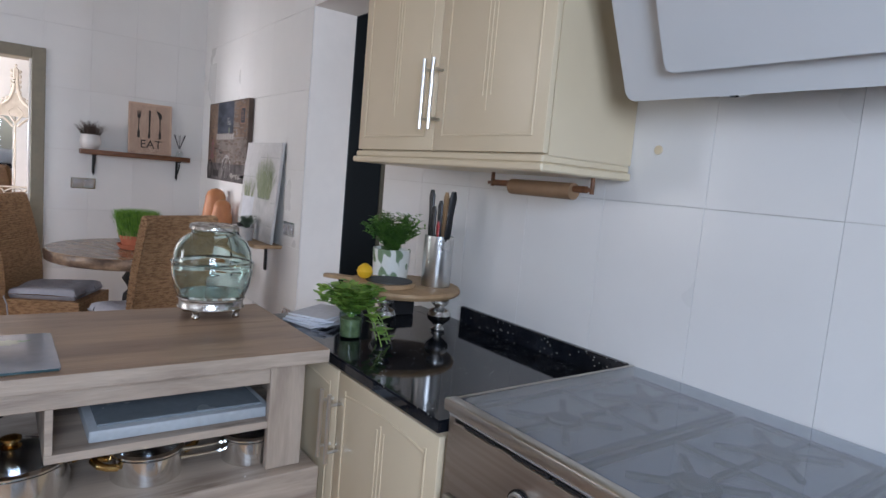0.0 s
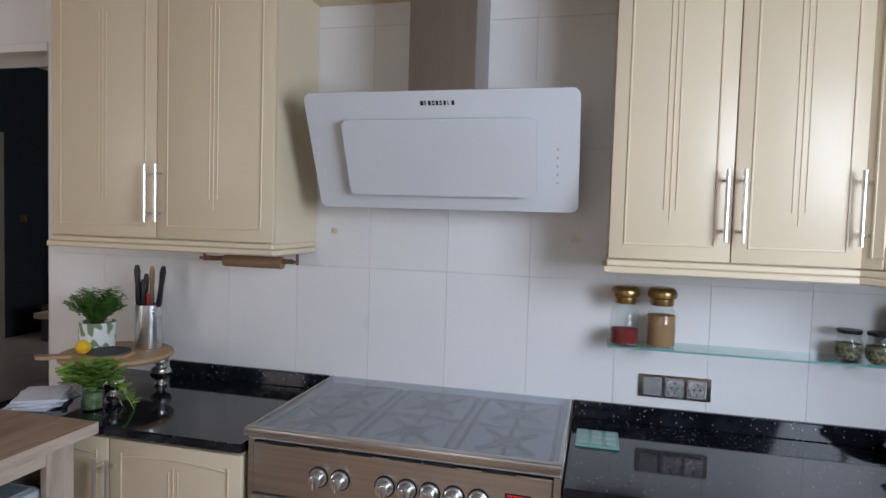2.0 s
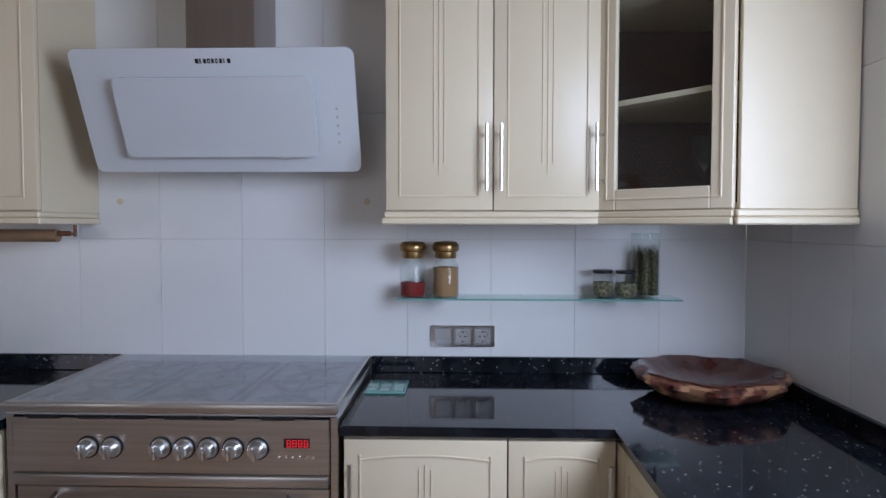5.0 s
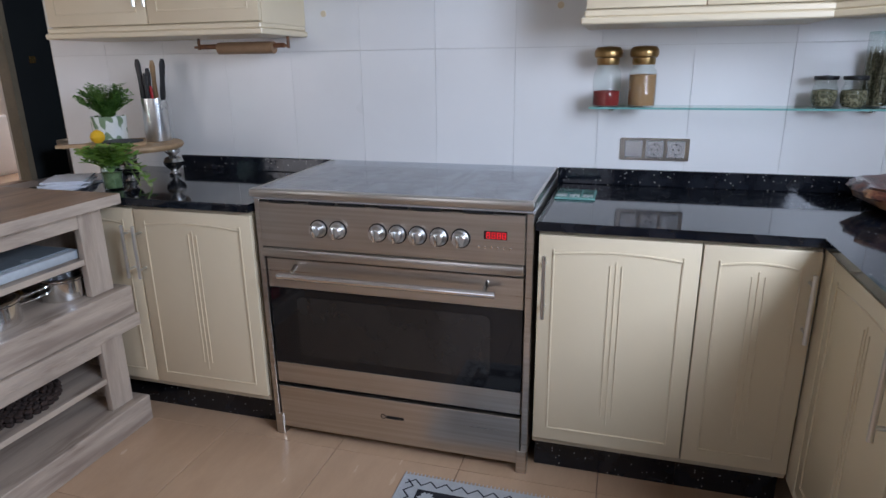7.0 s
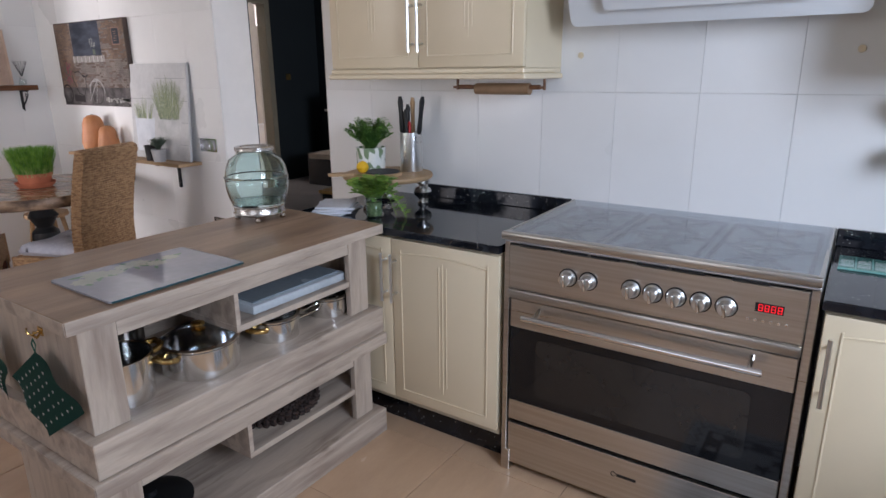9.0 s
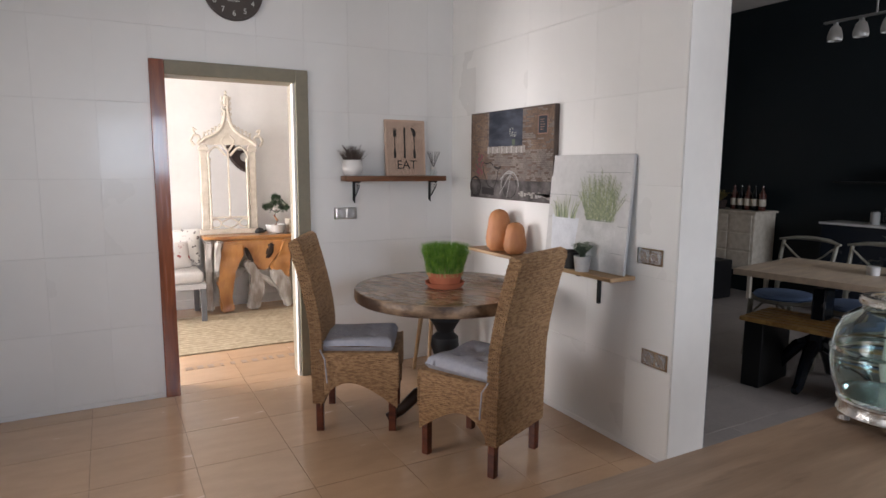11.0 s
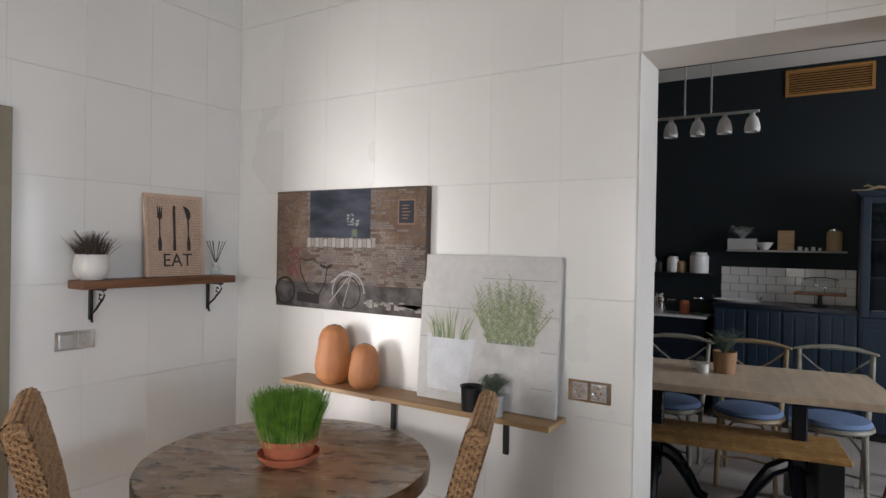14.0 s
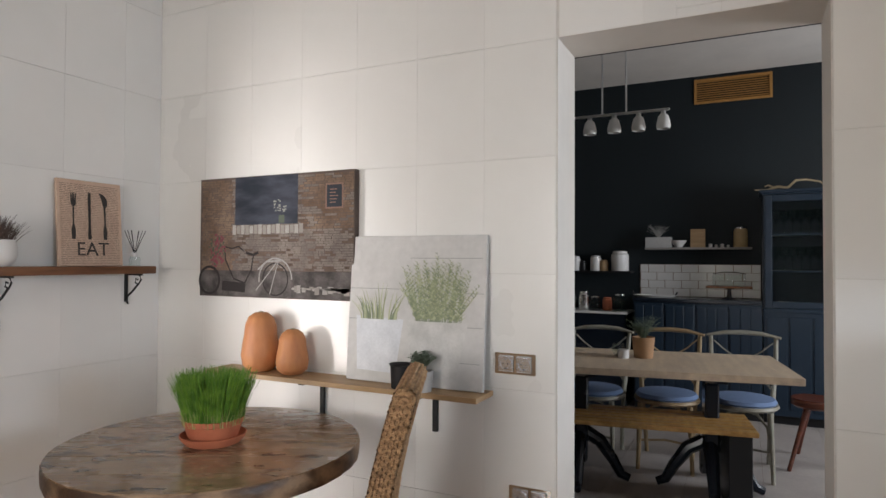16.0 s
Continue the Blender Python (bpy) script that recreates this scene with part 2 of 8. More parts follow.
CUSHION = M("blue_grey_cushion", (0.43, 0.43, 0.47), 0.9, col2=(0.38, 0.38, 0.43), scale=40, bump=0.3, bscale=300)
TERRA = M("terracotta", (0.48, 0.155, 0.078), 0.75, col2=(0.40, 0.12, 0.06), scale=6, bump=0.2)
GRASSG = M("wheat_grass", (0.20, 0.36, 0.045), 0.5, col2=(0.06, 0.17, 0.02), scale=30)
LEAF = M("leaf_green", (0.18, 0.36, 0.07), 0.5, col2=(0.06, 0.17, 0.03), scale=30)
LEAFY = M("yellow_green_leaf", (0.30, 0.46, 0.08), 0.5, col2=(0.14, 0.29, 0.05), scale=30)
SOCK = M("silver_socket_insert", (0.82, 0.83, 0.85), 0.16, 0.75, scale=9, fine=0.04)
LEAFD = M("dark_leaf", (0.035, 0.09, 0.03), 0.5, col2=(0.02, 0.05, 0.015), scale=30)
LEAFS = M("sage_leaf", (0.22, 0.27, 0.20), 0.7, col2=(0.13, 0.17, 0.12), scale=30)
HEATHER = M("dried_heather", (0.13, 0.085, 0.075), 0.9, col2=(0.06, 0.05, 0.04), scale=50)
CERAM = M("white_ceramic", (0.74, 0.72, 0.70), 0.3, scale=3, coat=0.3, fine=0.02)
CERAMG = M("grey_ceramic", (0.45, 0.44, 0.43), 0.6, scale=6)
SQUASH = M("squash_skin", (0.58, 0.27, 0.11), 0.55, col2=(0.44, 0.17, 0.07), scale=6, stretch=(1, 1, 0.35), bump=0.12, bscale=40)
SINKM = M("grey_sink_composite", (0.24, 0.27, 0.33), 0.4, scale=20)
BOWLW = M("burl_bowl_wood", (0.10, 0.028, 0.018), 0.28, col2=(0.06, 0.015, 0.01), scale=9, stretch=(1, 1, 3), coat=0.6, detail=7)
BARK = M("burl_edge", (0.16, 0.05, 0.03), 0.4, col2=(0.045, 0.015, 0.011), scale=30, stretch=(1, 1, 2), coat=0.3, bump=0.9, bscale=30, ramp=(0.42, 0.56))
blotch(BARK, 7, 0.50, 0.56, (0.42, 0.22, 0.11), (1, 1, 2.0), 0.9)
PAPRIKA = M("paprika", (0.20, 0.016, 0.012), 0.9, scale=60)
CURRY = M("ground_spice", (0.33, 0.19, 0.085), 0.9, scale=60)
HERB = M("dried_herbs", (0.27, 0.245, 0.15), 0.9, col2=(0.09, 0.085, 0.045), scale=110, ramp=(0.45, 0.55))
JARG = bpy.data.materials.new("thick_jar_glass")
JARG.use_nodes = True
_p = JARG.node_tree.nodes["Principled BSDF"]
_p.inputs["Base Color"].default_value = (0.82, 0.95, 0.93, 1)
_p.inputs["Transmission Weight"].default_value, _p.inputs["Roughness"].default_value, _p.inputs["IOR"].default_value = 1.0, 0.01, 1.45
YELLOW = M("lemon", (0.85, 0.50, 0.02), 0.45, scale=10, bump=0.3)
PAPER = M("white_paper", (0.74, 0.75, 0.80), 0.6, scale=5)
REDM = M("red_plastic", (0.40, 0.015, 0.02), 0.35, scale=5)
GREENC = M("green_cloth", (0.016, 0.075, 0.055), 0.9, scale=40, bump=0.4, bscale=300)
WHITEP = M("white_print", (0.62, 0.62, 0.58), 0.8, scale=20)
CHARC = M("dark_wicker", (0.055, 0.032, 0.025), 0.8, col2=(0.02, 0.013, 0.01), scale=60, bump=0.8, bscale=120)
BOARD = M("white_cutting_board", (0.50, 0.54, 0.57), 0.45, scale=8)
JUTE = M("braided_jute", (0.46, 0.37, 0.25), 0.95, col2=(0.33, 0.26, 0.17), scale=22, bump=0.9, bscale=90)
CARVED = M("cream_carved_paint", (0.64, 0.58, 0.49), 0.6, col2=(0.52, 0.46, 0.37), scale=18, bump=0.3)
HOLLOW_SHADE = M("root_hollow_shade", (0.035, 0.02, 0.012), 0.8, scale=12)
ROOTW = M("polished_root_wood", (0.46, 0.215, 0.065), 0.32, col2=(0.25, 0.095, 0.028), scale=7, stretch=(1, 1, 0.4), coat=0.4, detail=7)
ROOTG = M("weathered_root", (0.56, 0.53, 0.49), 0.8, col2=(0.24, 0.20, 0.17), scale=14, stretch=(1, 1, 0.3), bump=0.6)
MIRROR = M("mirror_silvering", (0.72, 0.72, 0.72), 0.02, 1.0, scale=1, rvar=0.0, fine=0.0)
NAVY = M("navy_cabinet_paint", (0.012, 0.026, 0.046), 0.42, scale=4)
NAVYD = M("dark_worktop", (0.010, 0.014, 0.022), 0.25, scale=6)
BENCHW = M("oiled_pine_slat", (0.52, 0.32, 0.11), 0.38, col2=(0.34, 0.18, 0.055), scale=3, stretch=(9, 1, 9), detail=7, rnd=0.1)
DTABLE = M("scrubbed_table_top", (0.68, 0.55, 0.40), 0.5, col2=(0.55, 0.43, 0.32), scale=3, stretch=(7, 1, 7), detail=7)
CHAIRW = M("limed_chair_wood", (0.33, 0.32, 0.27), 0.5, col2=(0.24, 0.22, 0.17), scale=12)
CHAIRO = M("honey_chair_wood", (0.34, 0.24, 0.13), 0.5, scale=12)
BLUEC = M("blue_cushion", (0.16, 0.235, 0.40), 0.9, scale=20, bump=0.3, bscale=200)
GRILLE = M("ochre_grille_wood", (0.38, 0.19, 0.05), 0.5, scale=9)
MAHOG = M("mahogany", (0.13, 0.035, 0.016), 0.35, col2=(0.07, 0.018, 0.01), scale=8, stretch=(1, 1, 6))
FROST = M("frosted_shade", (0.75, 0.74, 0.72), 0.35, scale=4, fine=0.02)


# ---- shapes ----
def empty(name, at=(0, 0, 0), rz=0, **tags):
    ob = new(name)
    ob.matrix_basis = pose(*at, 0, 0, rz)
    return tagged(ob, **tags)


def part(name, bm, material, parent=None, label="", smooth=True, m=None, kind=""):
    me = bpy.data.meshes.new(name)
    bmesh.ops.recalc_face_normals(bm, faces=bm.faces)
    bm.to_mesh(me)
    bm.free()
    for mt in (material if isinstance(material, (list, tuple)) else [material]):
        me.materials.append(mt)
    if smooth:
        me.polygons.foreach_set("use_smooth", [True] * len(me.polygons))
        me.set_sharp_from_angle(angle=radians(35))
    ob = new(name, me)
    if parent:
        ob.parent = parent
    if m is not None:
        ob.matrix_basis = m
    return tagged(ob, label=label, kind=kind)


def B():
    return bmesh.new()


def box(bm, x0, y0, z0, x1, y1, z1, bev=0.0, seg=1, m=None, mi=0):
    vs = [bm.verts.new(v) for v in ((x0, y0, z0), (x1, y0, z0), (x1, y1, z0), (x0, y1, z0), (x0, y0, z1), (x1, y0, z1), (x1, y1, z1), (x0, y1, z1))]
    fs = [bm.faces.new([vs[i] for i in q]) for q in ((0, 3, 2, 1), (4, 5, 6, 7), (0, 1, 5, 4), (1, 2, 6, 5), (2, 3, 7, 6), (3, 0, 4, 7))]
    for f in fs:
        f.material_index = mi
    if bev:
        es = list({e for f in fs for e in f.edges})
        r = bmesh.ops.bevel(bm, geom=es, offset=bev, segments=seg, affect="EDGES", profile=0.5)
        vs = list({v for f in r["faces"] for v in f.verts} | {v for v in vs if v.is_valid})
    if m is not None:
        bmesh.ops.transform(bm, matrix=m, verts=vs)
    return bm


def lathe(bm, prof, at=(0, 0, 0), seg=28, m=None, mi=0, squash=(1, 1), wob=None):
    rings = []
    for r, z in prof:
        if r < 1e-5:
            rings.append([bm.verts.new((at[0], at[1], at[2] + z))])
        else:
            ring = []
            for i in range(seg):
                a = 2 * math.pi * i / seg
                k = wob(a, z) if wob else 1
                ring.append(bm.verts.new((at[0] + r * k * math.cos(a) * squash[0], at[1] + r * k * math.sin(a) * squash[1], at[2] + z)))
            rings.append(ring)
    for p, q in zip(rings, rings[1:]):
        for i in range(seg):
            j = (i + 1) % seg
            if len(p) == 1 and len(q) == 1:
                continue
            if len(p) == 1:
                f = bm.faces.new((p[0], q[i], q[j]))
            elif len(q) == 1:
                f = bm.faces.new((p[i], p[j], q[0]))
            else:
                f = bm.faces.new((p[i], p[j], q[j], q[i]))
            f.material_index = mi
    if m is not None:
        bmesh.ops.transform(bm, matrix=m, verts=[v for r in rings for v in r])
    return bm


def tube(bm, pts, r, seg=8, mi=0, caps=True, flat=1.0):
    pts = [Vector(p) for p in pts]
    rings, up = [], Vector((0, 0, 1))
    for i, p in enumerate(pts):
        d = (pts[min(i + 1, len(pts) - 1)] - pts[max(i - 1, 0)]).normalized()
        a = d.cross(up)
        a = a.normalized() if a.length > 0.05 else d.cross(Vector((1, 0, 0))).normalized()
        b = d.cross(a).normalized()
        rad = r[i] if isinstance(r, (list, tuple)) else r
        rings.append([bm.verts.new(p + rad * (math.cos(t) * a + flat * math.sin(t) * b)) for t in (2 * math.pi * k / seg for k in range(seg))])
    for p, q in zip(rings, rings[1:]):
        for i in range(seg):
            bm.faces.new((p[i], p[(i + 1) % seg], q[(i + 1) % seg], q[i])).material_index = mi
    if caps:
        bm.faces.new(rings[0][::-1]).material_index = mi
        bm.faces.new(rings[-1]).material_index = mi
    return bm


def prism(bm, poly, z0, z1, mi=0, m=None):
    lo = [bm.verts.new((x, y, z0)) for x, y in poly]
    hi = [bm.verts.new((x, y, z1)) for x, y in poly]
    n = len(poly)
    bm.faces.new(lo[::-1]).material_index = mi
    bm.faces.new(hi).material_index = mi
    for i in range(n):
        bm.faces.new((lo[i], lo[(i + 1) % n], hi[(i + 1) % n], hi[i])).material_index = mi
    if m is not None:
        bmesh.ops.transform(bm, matrix=m, verts=lo + hi)
    return bm


def rounded(w, h, r, n=5):
    pts = []
    for cx, cy, a0 in ((w - r, h - r, 0), (r, h - r, 90), (r, r, 180), (w - r, r, 270)):
        for k in range(n + 1):
            a = radians(a0 + 90 * k / n)
            pts.append((cx + r * math.cos(a), cy + r * math.sin(a)))
    return pts


XZ = Matrix(((1, 0, 0, 0), (0, 0, -1, 0), (0, 1, 0, 0), (0, 0, 0, 1)))


def words(name, body, size, m, material, parent, depth=0.0006):
    cu = bpy.data.curves.new(name, "FONT")
    cu.body, cu.size, cu.extrude, cu.align_x = body, size, depth, "CENTER"
    tmp = new(name, cu)
    bpy.context.view_layer.update()
    me = bpy.data.meshes.new_from_object(tmp.evaluated_get(bpy.context.evaluated_depsgraph_get()))
    bpy.data.objects.remove(tmp)
    me.materials.clear()
    me.materials.append(material)
    ob = new(name, me)
    ob.parent, ob.matrix_basis = parent, m
    return ob


# ---- the rooms ----
WX, WT = 1.35, 0.25
NY = 5.20
SY = -1.36
EX = -2.85
CEIL = 3.18
OP0, OP1, OPZ = 2.252, 3.116, 2.202
DX0, DX1, DZ = -0.568, 0.193, 1.935


def slab(name, rects, material, kind="structure", label=""):
    bm = B()
    for r in rects:
        box(bm, *r)
    ob = part(name, bm, material, label=label, smooth=False)
    return tagged(ob, kind=kind)


G = 0.004
floor_ob = slab("floor", [(EX - 0.2, SY - 0.2, -0.1, 8.2, 10.2, -0.003)], FGROUT)
slab("ground", [(-60, -60, -0.3, 60, 60, -0.11)], M("dry_ground", (0.3, 0.27, 0.2), 0.9, scale=0.5))
slab("ceiling", [(EX - 0.2, SY - 0.2, CEIL, 8.2, 10.2, CEIL + 0.15)], PLASTER)
wall_east = slab("wall_east", [(WX + G, SY, 0, WX + WT, OP0 + G, CEIL), (WX + G, OP0 + G, OPZ + G, WX + WT, OP1 - G, CEIL), (WX + G, OP1 - G, 0, WX + WT, NY + G, CEIL)], GROUT)
wall_north = slab("wall_north", [(EX, NY + G, 0, DX0 - 0.02, NY + 0.16, CEIL), (DX0 - 0.02, NY + G, DZ + 0.02, DX1 + 0.02, NY + 0.16, CEIL), (DX1 + 0.02, NY + G, 0, WX + WT, NY + 0.16, CEIL)], GROUT)
wall_south = slab("wall_south", [(EX, SY - 0.15, 0, -0.95, SY - G, CEIL), (-0.95, SY - 0.15, 0, 0.45, SY - G, 1.15), (-0.95, SY - 0.15, 2.2, 0.45, SY - G, CEIL), (0.45, SY - 0.15, 0, WX + G, SY - G, CEIL)], GROUT)
wall_west = slab("wall_west", [(EX - 0.15, SY, 0, EX, -0.2, CEIL), (EX - 0.15, -0.2, 0, EX, 1.4, 0.9), (EX - 0.15, -0.2, 2.1, EX, 1.4, CEIL), (EX - 0.15, 1.4, 0, EX, 3.0, CEIL),
    (EX - 0.15, 3.0, 0, EX, 4.4, 0.8), (EX - 0.15, 3.0, 2.2, EX, 4.4, CEIL), (EX - 0.15, 4.4, 0, EX, 5.7, CEIL),
    (EX - 0.15, 5.7, 0, EX, 7.4, 0.7), (EX - 0.15, 5.7, 2.4, EX, 7.4, CEIL), (EX - 0.15, 7.4, 0, EX, 7.8, CEIL)], PLASTER)
# living room behind the door
slab("wall_living_skin", [(EX, NY + 0.161, 0, DX0 - 0.02, NY + 0.175, CEIL), (DX1 + 0.02, NY + 0.161, 0, 2.3, NY + 0.175, CEIL)], LIVING)
slab("wall_living_north", [(EX, 7.65, 0, 2.3, 7.8, CEIL)], LIVING)
slab("wall_living_east", [(2.15, NY + 0.176, 0, 2.3, 7.65, CEIL)], LIVING)
slab("baseboard_living", [(EX, 7.632, 0, 2.15, 7.65, 0.09)], CERAM)
# dark dining room
slab("wall_dark_west", [(WX + WT + 0.001, -1.0, 0, WX + WT + 0.012, OP0, CEIL), (WX + WT + 0.001, OP0, OPZ, WX + WT + 0.012, OP1, CEIL), (WX + WT + 0.001, OP1, 0, WX + WT + 0.012, 6.5, CEIL)], DARK)
slab("wall_dark_east", [(5.55, -1.0, 0, 5.7, 6.65, CEIL)], DARK)
DN0, DN1, DNZ = 3.86, 4.65, 2.27
slab("wall_dark_north", [(WX + WT, 6.5, 0, DN0 - 0.02, 6.62, CEIL), (DN0 - 0.02, 6.5, DNZ + 0.02, DN1 + 0.02, 6.62, CEIL), (DN1 + 0.02, 6.5, 0, 5.55, 6.62, CEIL)], DARK)
slab("wall_dark_south", [(WX + WT, -1.15, 0, 2.8, -1.0, CEIL), (2.8, -1.15, 0, 4.4, -1.0, 1.0), (2.8, -1.15, 2.2, 4.4, -1.0, CEIL), (4.4, -1.15, 0, 5.7, -1.0, CEIL)], PLASTER)
# hall behind the dark room
slab("wall_hall", [(2.3, 9.9, 0, 7.0, 10.05, CEIL), (2.3, 7.8, 0, 2.45, 9.9, CEIL), (6.85, 6.65, 0, 7.0, 9.9, CEIL), (2.3, 6.621, 0, DN0 - 0.02, 6.64, CEIL), (DN1 + 0.02, 6.621, 0, 7.0, 6.64, CEIL)], LIVING)
# plaster lining of the opening
slab("opening_lining", [(WX + 0.002, OP1 - 0.006, 0, WX + WT, OP1 - 0.0045, OPZ), (WX + 0.002, OP0 + 0.0045, 0, WX + WT, OP0 + 0.006, OPZ), (WX + 0.002, OP0 + 0.006, OPZ, WX + WT, OP1 - 0.006, OPZ + 0.003)], PLASTER)


def door_frame(name, x0, x1, z1, y0, y1, w, left_mat, mat, out=0.018):
    for i, (nm, r, mt) in enumerate((("left_casing", (x0 - w, y0 - out, 0, x0, y0, z1 + w), left_mat), ("right_casing", (x1, y0 - out, 0, x1 + w, y0, z1 + w), mat), ("top_casing", (x0, y0 - out, z1, x1, y0, z1 + w), mat))):
        bm = box(B(), *r, bev=0.003)
        if i == 0:
            root = tagged(part(name, bm, mt, label="wooden door frame of the doorway"), kind="structure")
        else:
            part(nm, bm, mt, root)
    part("lining", box(box(box(B(), x0 - 0.018, y0, 0, x0, y1, z1 + 0.018), x1, y0, 0, x1 + 0.018, y1, z1 + 0.018), x0, y0, z1, x1, y1, z1 + 0.018), mat, root)
    return root


door_frame("door_1", DX0, DX1, DZ, NY, NY + 0.176, 0.082, DOORW, TAUPE)
door_frame("door_2", DN0, DN1, DNZ, 6.5, 6.64, 0.08, TAUPE, TAUPE)
slab("door_edge_trim", [(DX1 - 0.014, NY + 0.002, 0, DX1 - 0.001, NY + 0.05, DZ - 0.001)], CERAM)


def window(name, r, axis):
    x0, y0, z0, x1, y1, z1 = r
    w = 0.06
    bm = B()
    if axis == "x":
        for q in ((x0, y0, z0, x1, y0 + w, z1), (x0, y1 - w, z0, x1, y1, z1), (x0, y0 + w, z0, x1, y1 - w, z0 + w), (x0, y0 + w, z1 - w, x1, y1 - w, z1), (x0, (y0 + y1) / 2 - w / 2, z0 + w, x1, (y0 + y1) / 2 + w / 2, z1 - w)):
            box(bm, *q)
    else:
        for q in ((x0, y0, z0, x0 + w, y1, z1), (x1 - w, y0, z0, x1, y1, z1), (x0 + w, y0, z0, x1 - w, y1, z0 + w), (x0 + w, y0, z1 - w, x1 - w, y1, z1), ((x0 + x1) / 2 - w / 2, y0, z0 + w, (x0 + x1) / 2 + w / 2, y1, z1 - w)):
            box(bm, *q)
    return tagged(part(name, bm, CERAM, smooth=False), kind="structure")


window("window_1", (-0.95, SY - 0.11, 1.15, 0.45, SY - 0.06, 2.2), "y")
window("window_2", (EX - 0.11, -0.2, 0.9, EX - 0.06, 1.4, 2.1), "x")
window("window_3", (EX - 0.11, 3.0, 0.8, EX - 0.06, 4.4, 2.2), "x")
window("window_4", (EX - 0.11, 5.7, 0.7, EX - 0.06, 7.4, 2.4), "x")
window("window_5", (2.8, -1.11, 1.0, 4.4, -1.06, 2.2), "y")


# ---- fitted kitchen ----
def bar_handle(name, parent, x, z, h, m=None, horizontal=False):
    bm = B()
    if horizontal:
        tube(bm, [(x, -0.035, z), (x + h, -0.035, z)], 0.006, 10)
        for q in (0.03, h - 0.03):
            tube(bm, [(x + q, 0, z), (x + q, -0.035, z)], 0.005, 8)
    else:
        tube(bm, [(x, -0.035, z), (x, -0.035, z + h)], 0.006, 10)
        for q in (0.03, h - 0.03):
            tube(bm, [(x, 0, z + q), (x, -0.035, z + q)], 0.005, 8)
    return part(name, bm, SATIN, parent, "brushed steel bar handle")


def cab_door(parent, w, h, x, z, handle=None, grooves=True, arch=True, hz=0.06, hlen=0.2, inset=0.022):
    """A lacquered door in the cabinet's own frame: x along its front, -y outwards."""
    g = 0.0015
    bm = box(B(), g, -0.018, g, w - g, 0, h - g, bev=0.003, seg=2)
    s, o = 0.042, 0.0215
    ridge = 0.004
    for a, b, c, d in ((s, s, s + 0.006, h - s), (w - s - 0.006, s, w - s, h - s), (s + 0.006, s, w - s - 0.006, s + 0.006)):
        box(bm, a, -o, b, c, -0.0175, d, bev=0.0012)
    n = 10
    rise = 0.013 if arch else 0
    xs = [s + (w - 2 * s) * i / n for i in range(n + 1)]
    zz = [h - s - rise + rise * (1 - (2 * i / n - 1) ** 2) for i in range(n + 1)]
    for i in range(n):
        v = [bm.verts.new(p) for p in ((xs[i], -0.0175, zz[i] - 0.006), (xs[i + 1], -0.0175, zz[i + 1] - 0.006), (xs[i + 1], -o, zz[i + 1] - 0.004), (xs[i], -o, zz[i] - 0.004), (xs[i], -o, zz[i]), (xs[i + 1], -o, zz[i + 1]), (xs[i + 1], -0.0175, zz[i + 1] + 0.002), (xs[i], -0.0175, zz[i] + 0.002))]
        for q in ((0, 1, 2, 3), (3, 2, 5, 4), (4, 5, 6, 7)):
            bm.faces.new([v[k] for k in q])
    if grooves:
        for k, (lo, hi) in zip((-0.016, 0, 0.016), ((0.14, 0.12), (0.10, 0.10), (0.14, 0.12))):
            box(bm, w / 2 + k - ridge / 2, -0.0205, h * (0.02 + lo * 1.0), w / 2 + k + ridge / 2, -0.0175, h * (1 - hi), bev=0.0008)
    d = part("door", bm, CREAM, parent, m=pose(x, 0, z))
    if handle:
        hx = inset if handle == "l" else w - inset
        bar_handle("handle", d, hx, hz, hlen).location = (0, -0.018, 0)
    return d


def thing(name, at, rz, label, category, group=""):
    return empty(name, at, rz, label=label, category=category, group=group)


# base cabinets: right of the range, then the corner and the run under the sink
def base_unit(at, rz, widths, handles, depth=0.58, hz=0.42, inset=0.022, label="cream panelled base cabinet under the black granite worktop", end=0.0):
    root = thing("base_cabinet", at, rz, label, "cabinet", "base cabinets")
    w = sum(widths) + end
    part("body", box(box(B(), 0, 0.002, 0.125, w, depth, 0.822), 0.01, 0.0, 0.13, w - 0.01, 0.001, 0.82), CREAMD, root)
    part("plinth", box(B(), 0, 0.06, 0.0, w, 0.075, 0.122), GRANITE, root, "black granite kick board")
    x = 0
    for k, (q, hnd) in enumerate(zip(widths, handles)):
        cab_door(root, q, 0.665, x, 0.148, hnd, hz=hz, hlen=0.19, inset=inset)
        x += q
    return root


base_unit((0.758, -0.032, 0), -90, (0.437, ), ("l", ))
base_unit((0.758, -0.470, 0), -90, (0.285, ), ("r", ))
base_unit((0.758, 1.372, 0), -90, (0.466, ), ("l", ))
base_unit((0.758, 1.84, 0), -90, (0.466, ), ("r", ))
base_unit((0.672, -0.777, 0), 180, (0.517, ), ("r", ), hz=0.448, inset=0.062)
for x0, ws, hs in ((0.153, (0.463, ), ("r", )), (-0.312, (0.45, ), ("l", )), (-0.764, (0.60, ), ("l", )), (-1.366, (0.57, ), ("r", ))):
    base_unit((x0, -0.777, 0), 180, ws, hs)

T_POST = tagged(part("corner_post", box(B(), 0.6735, -0.81, 0.125, 0.757, -0.759, 0.8265, bev=0.002), CREAM), "narrow cream corner post between the base cabinets", "cabinet panel")
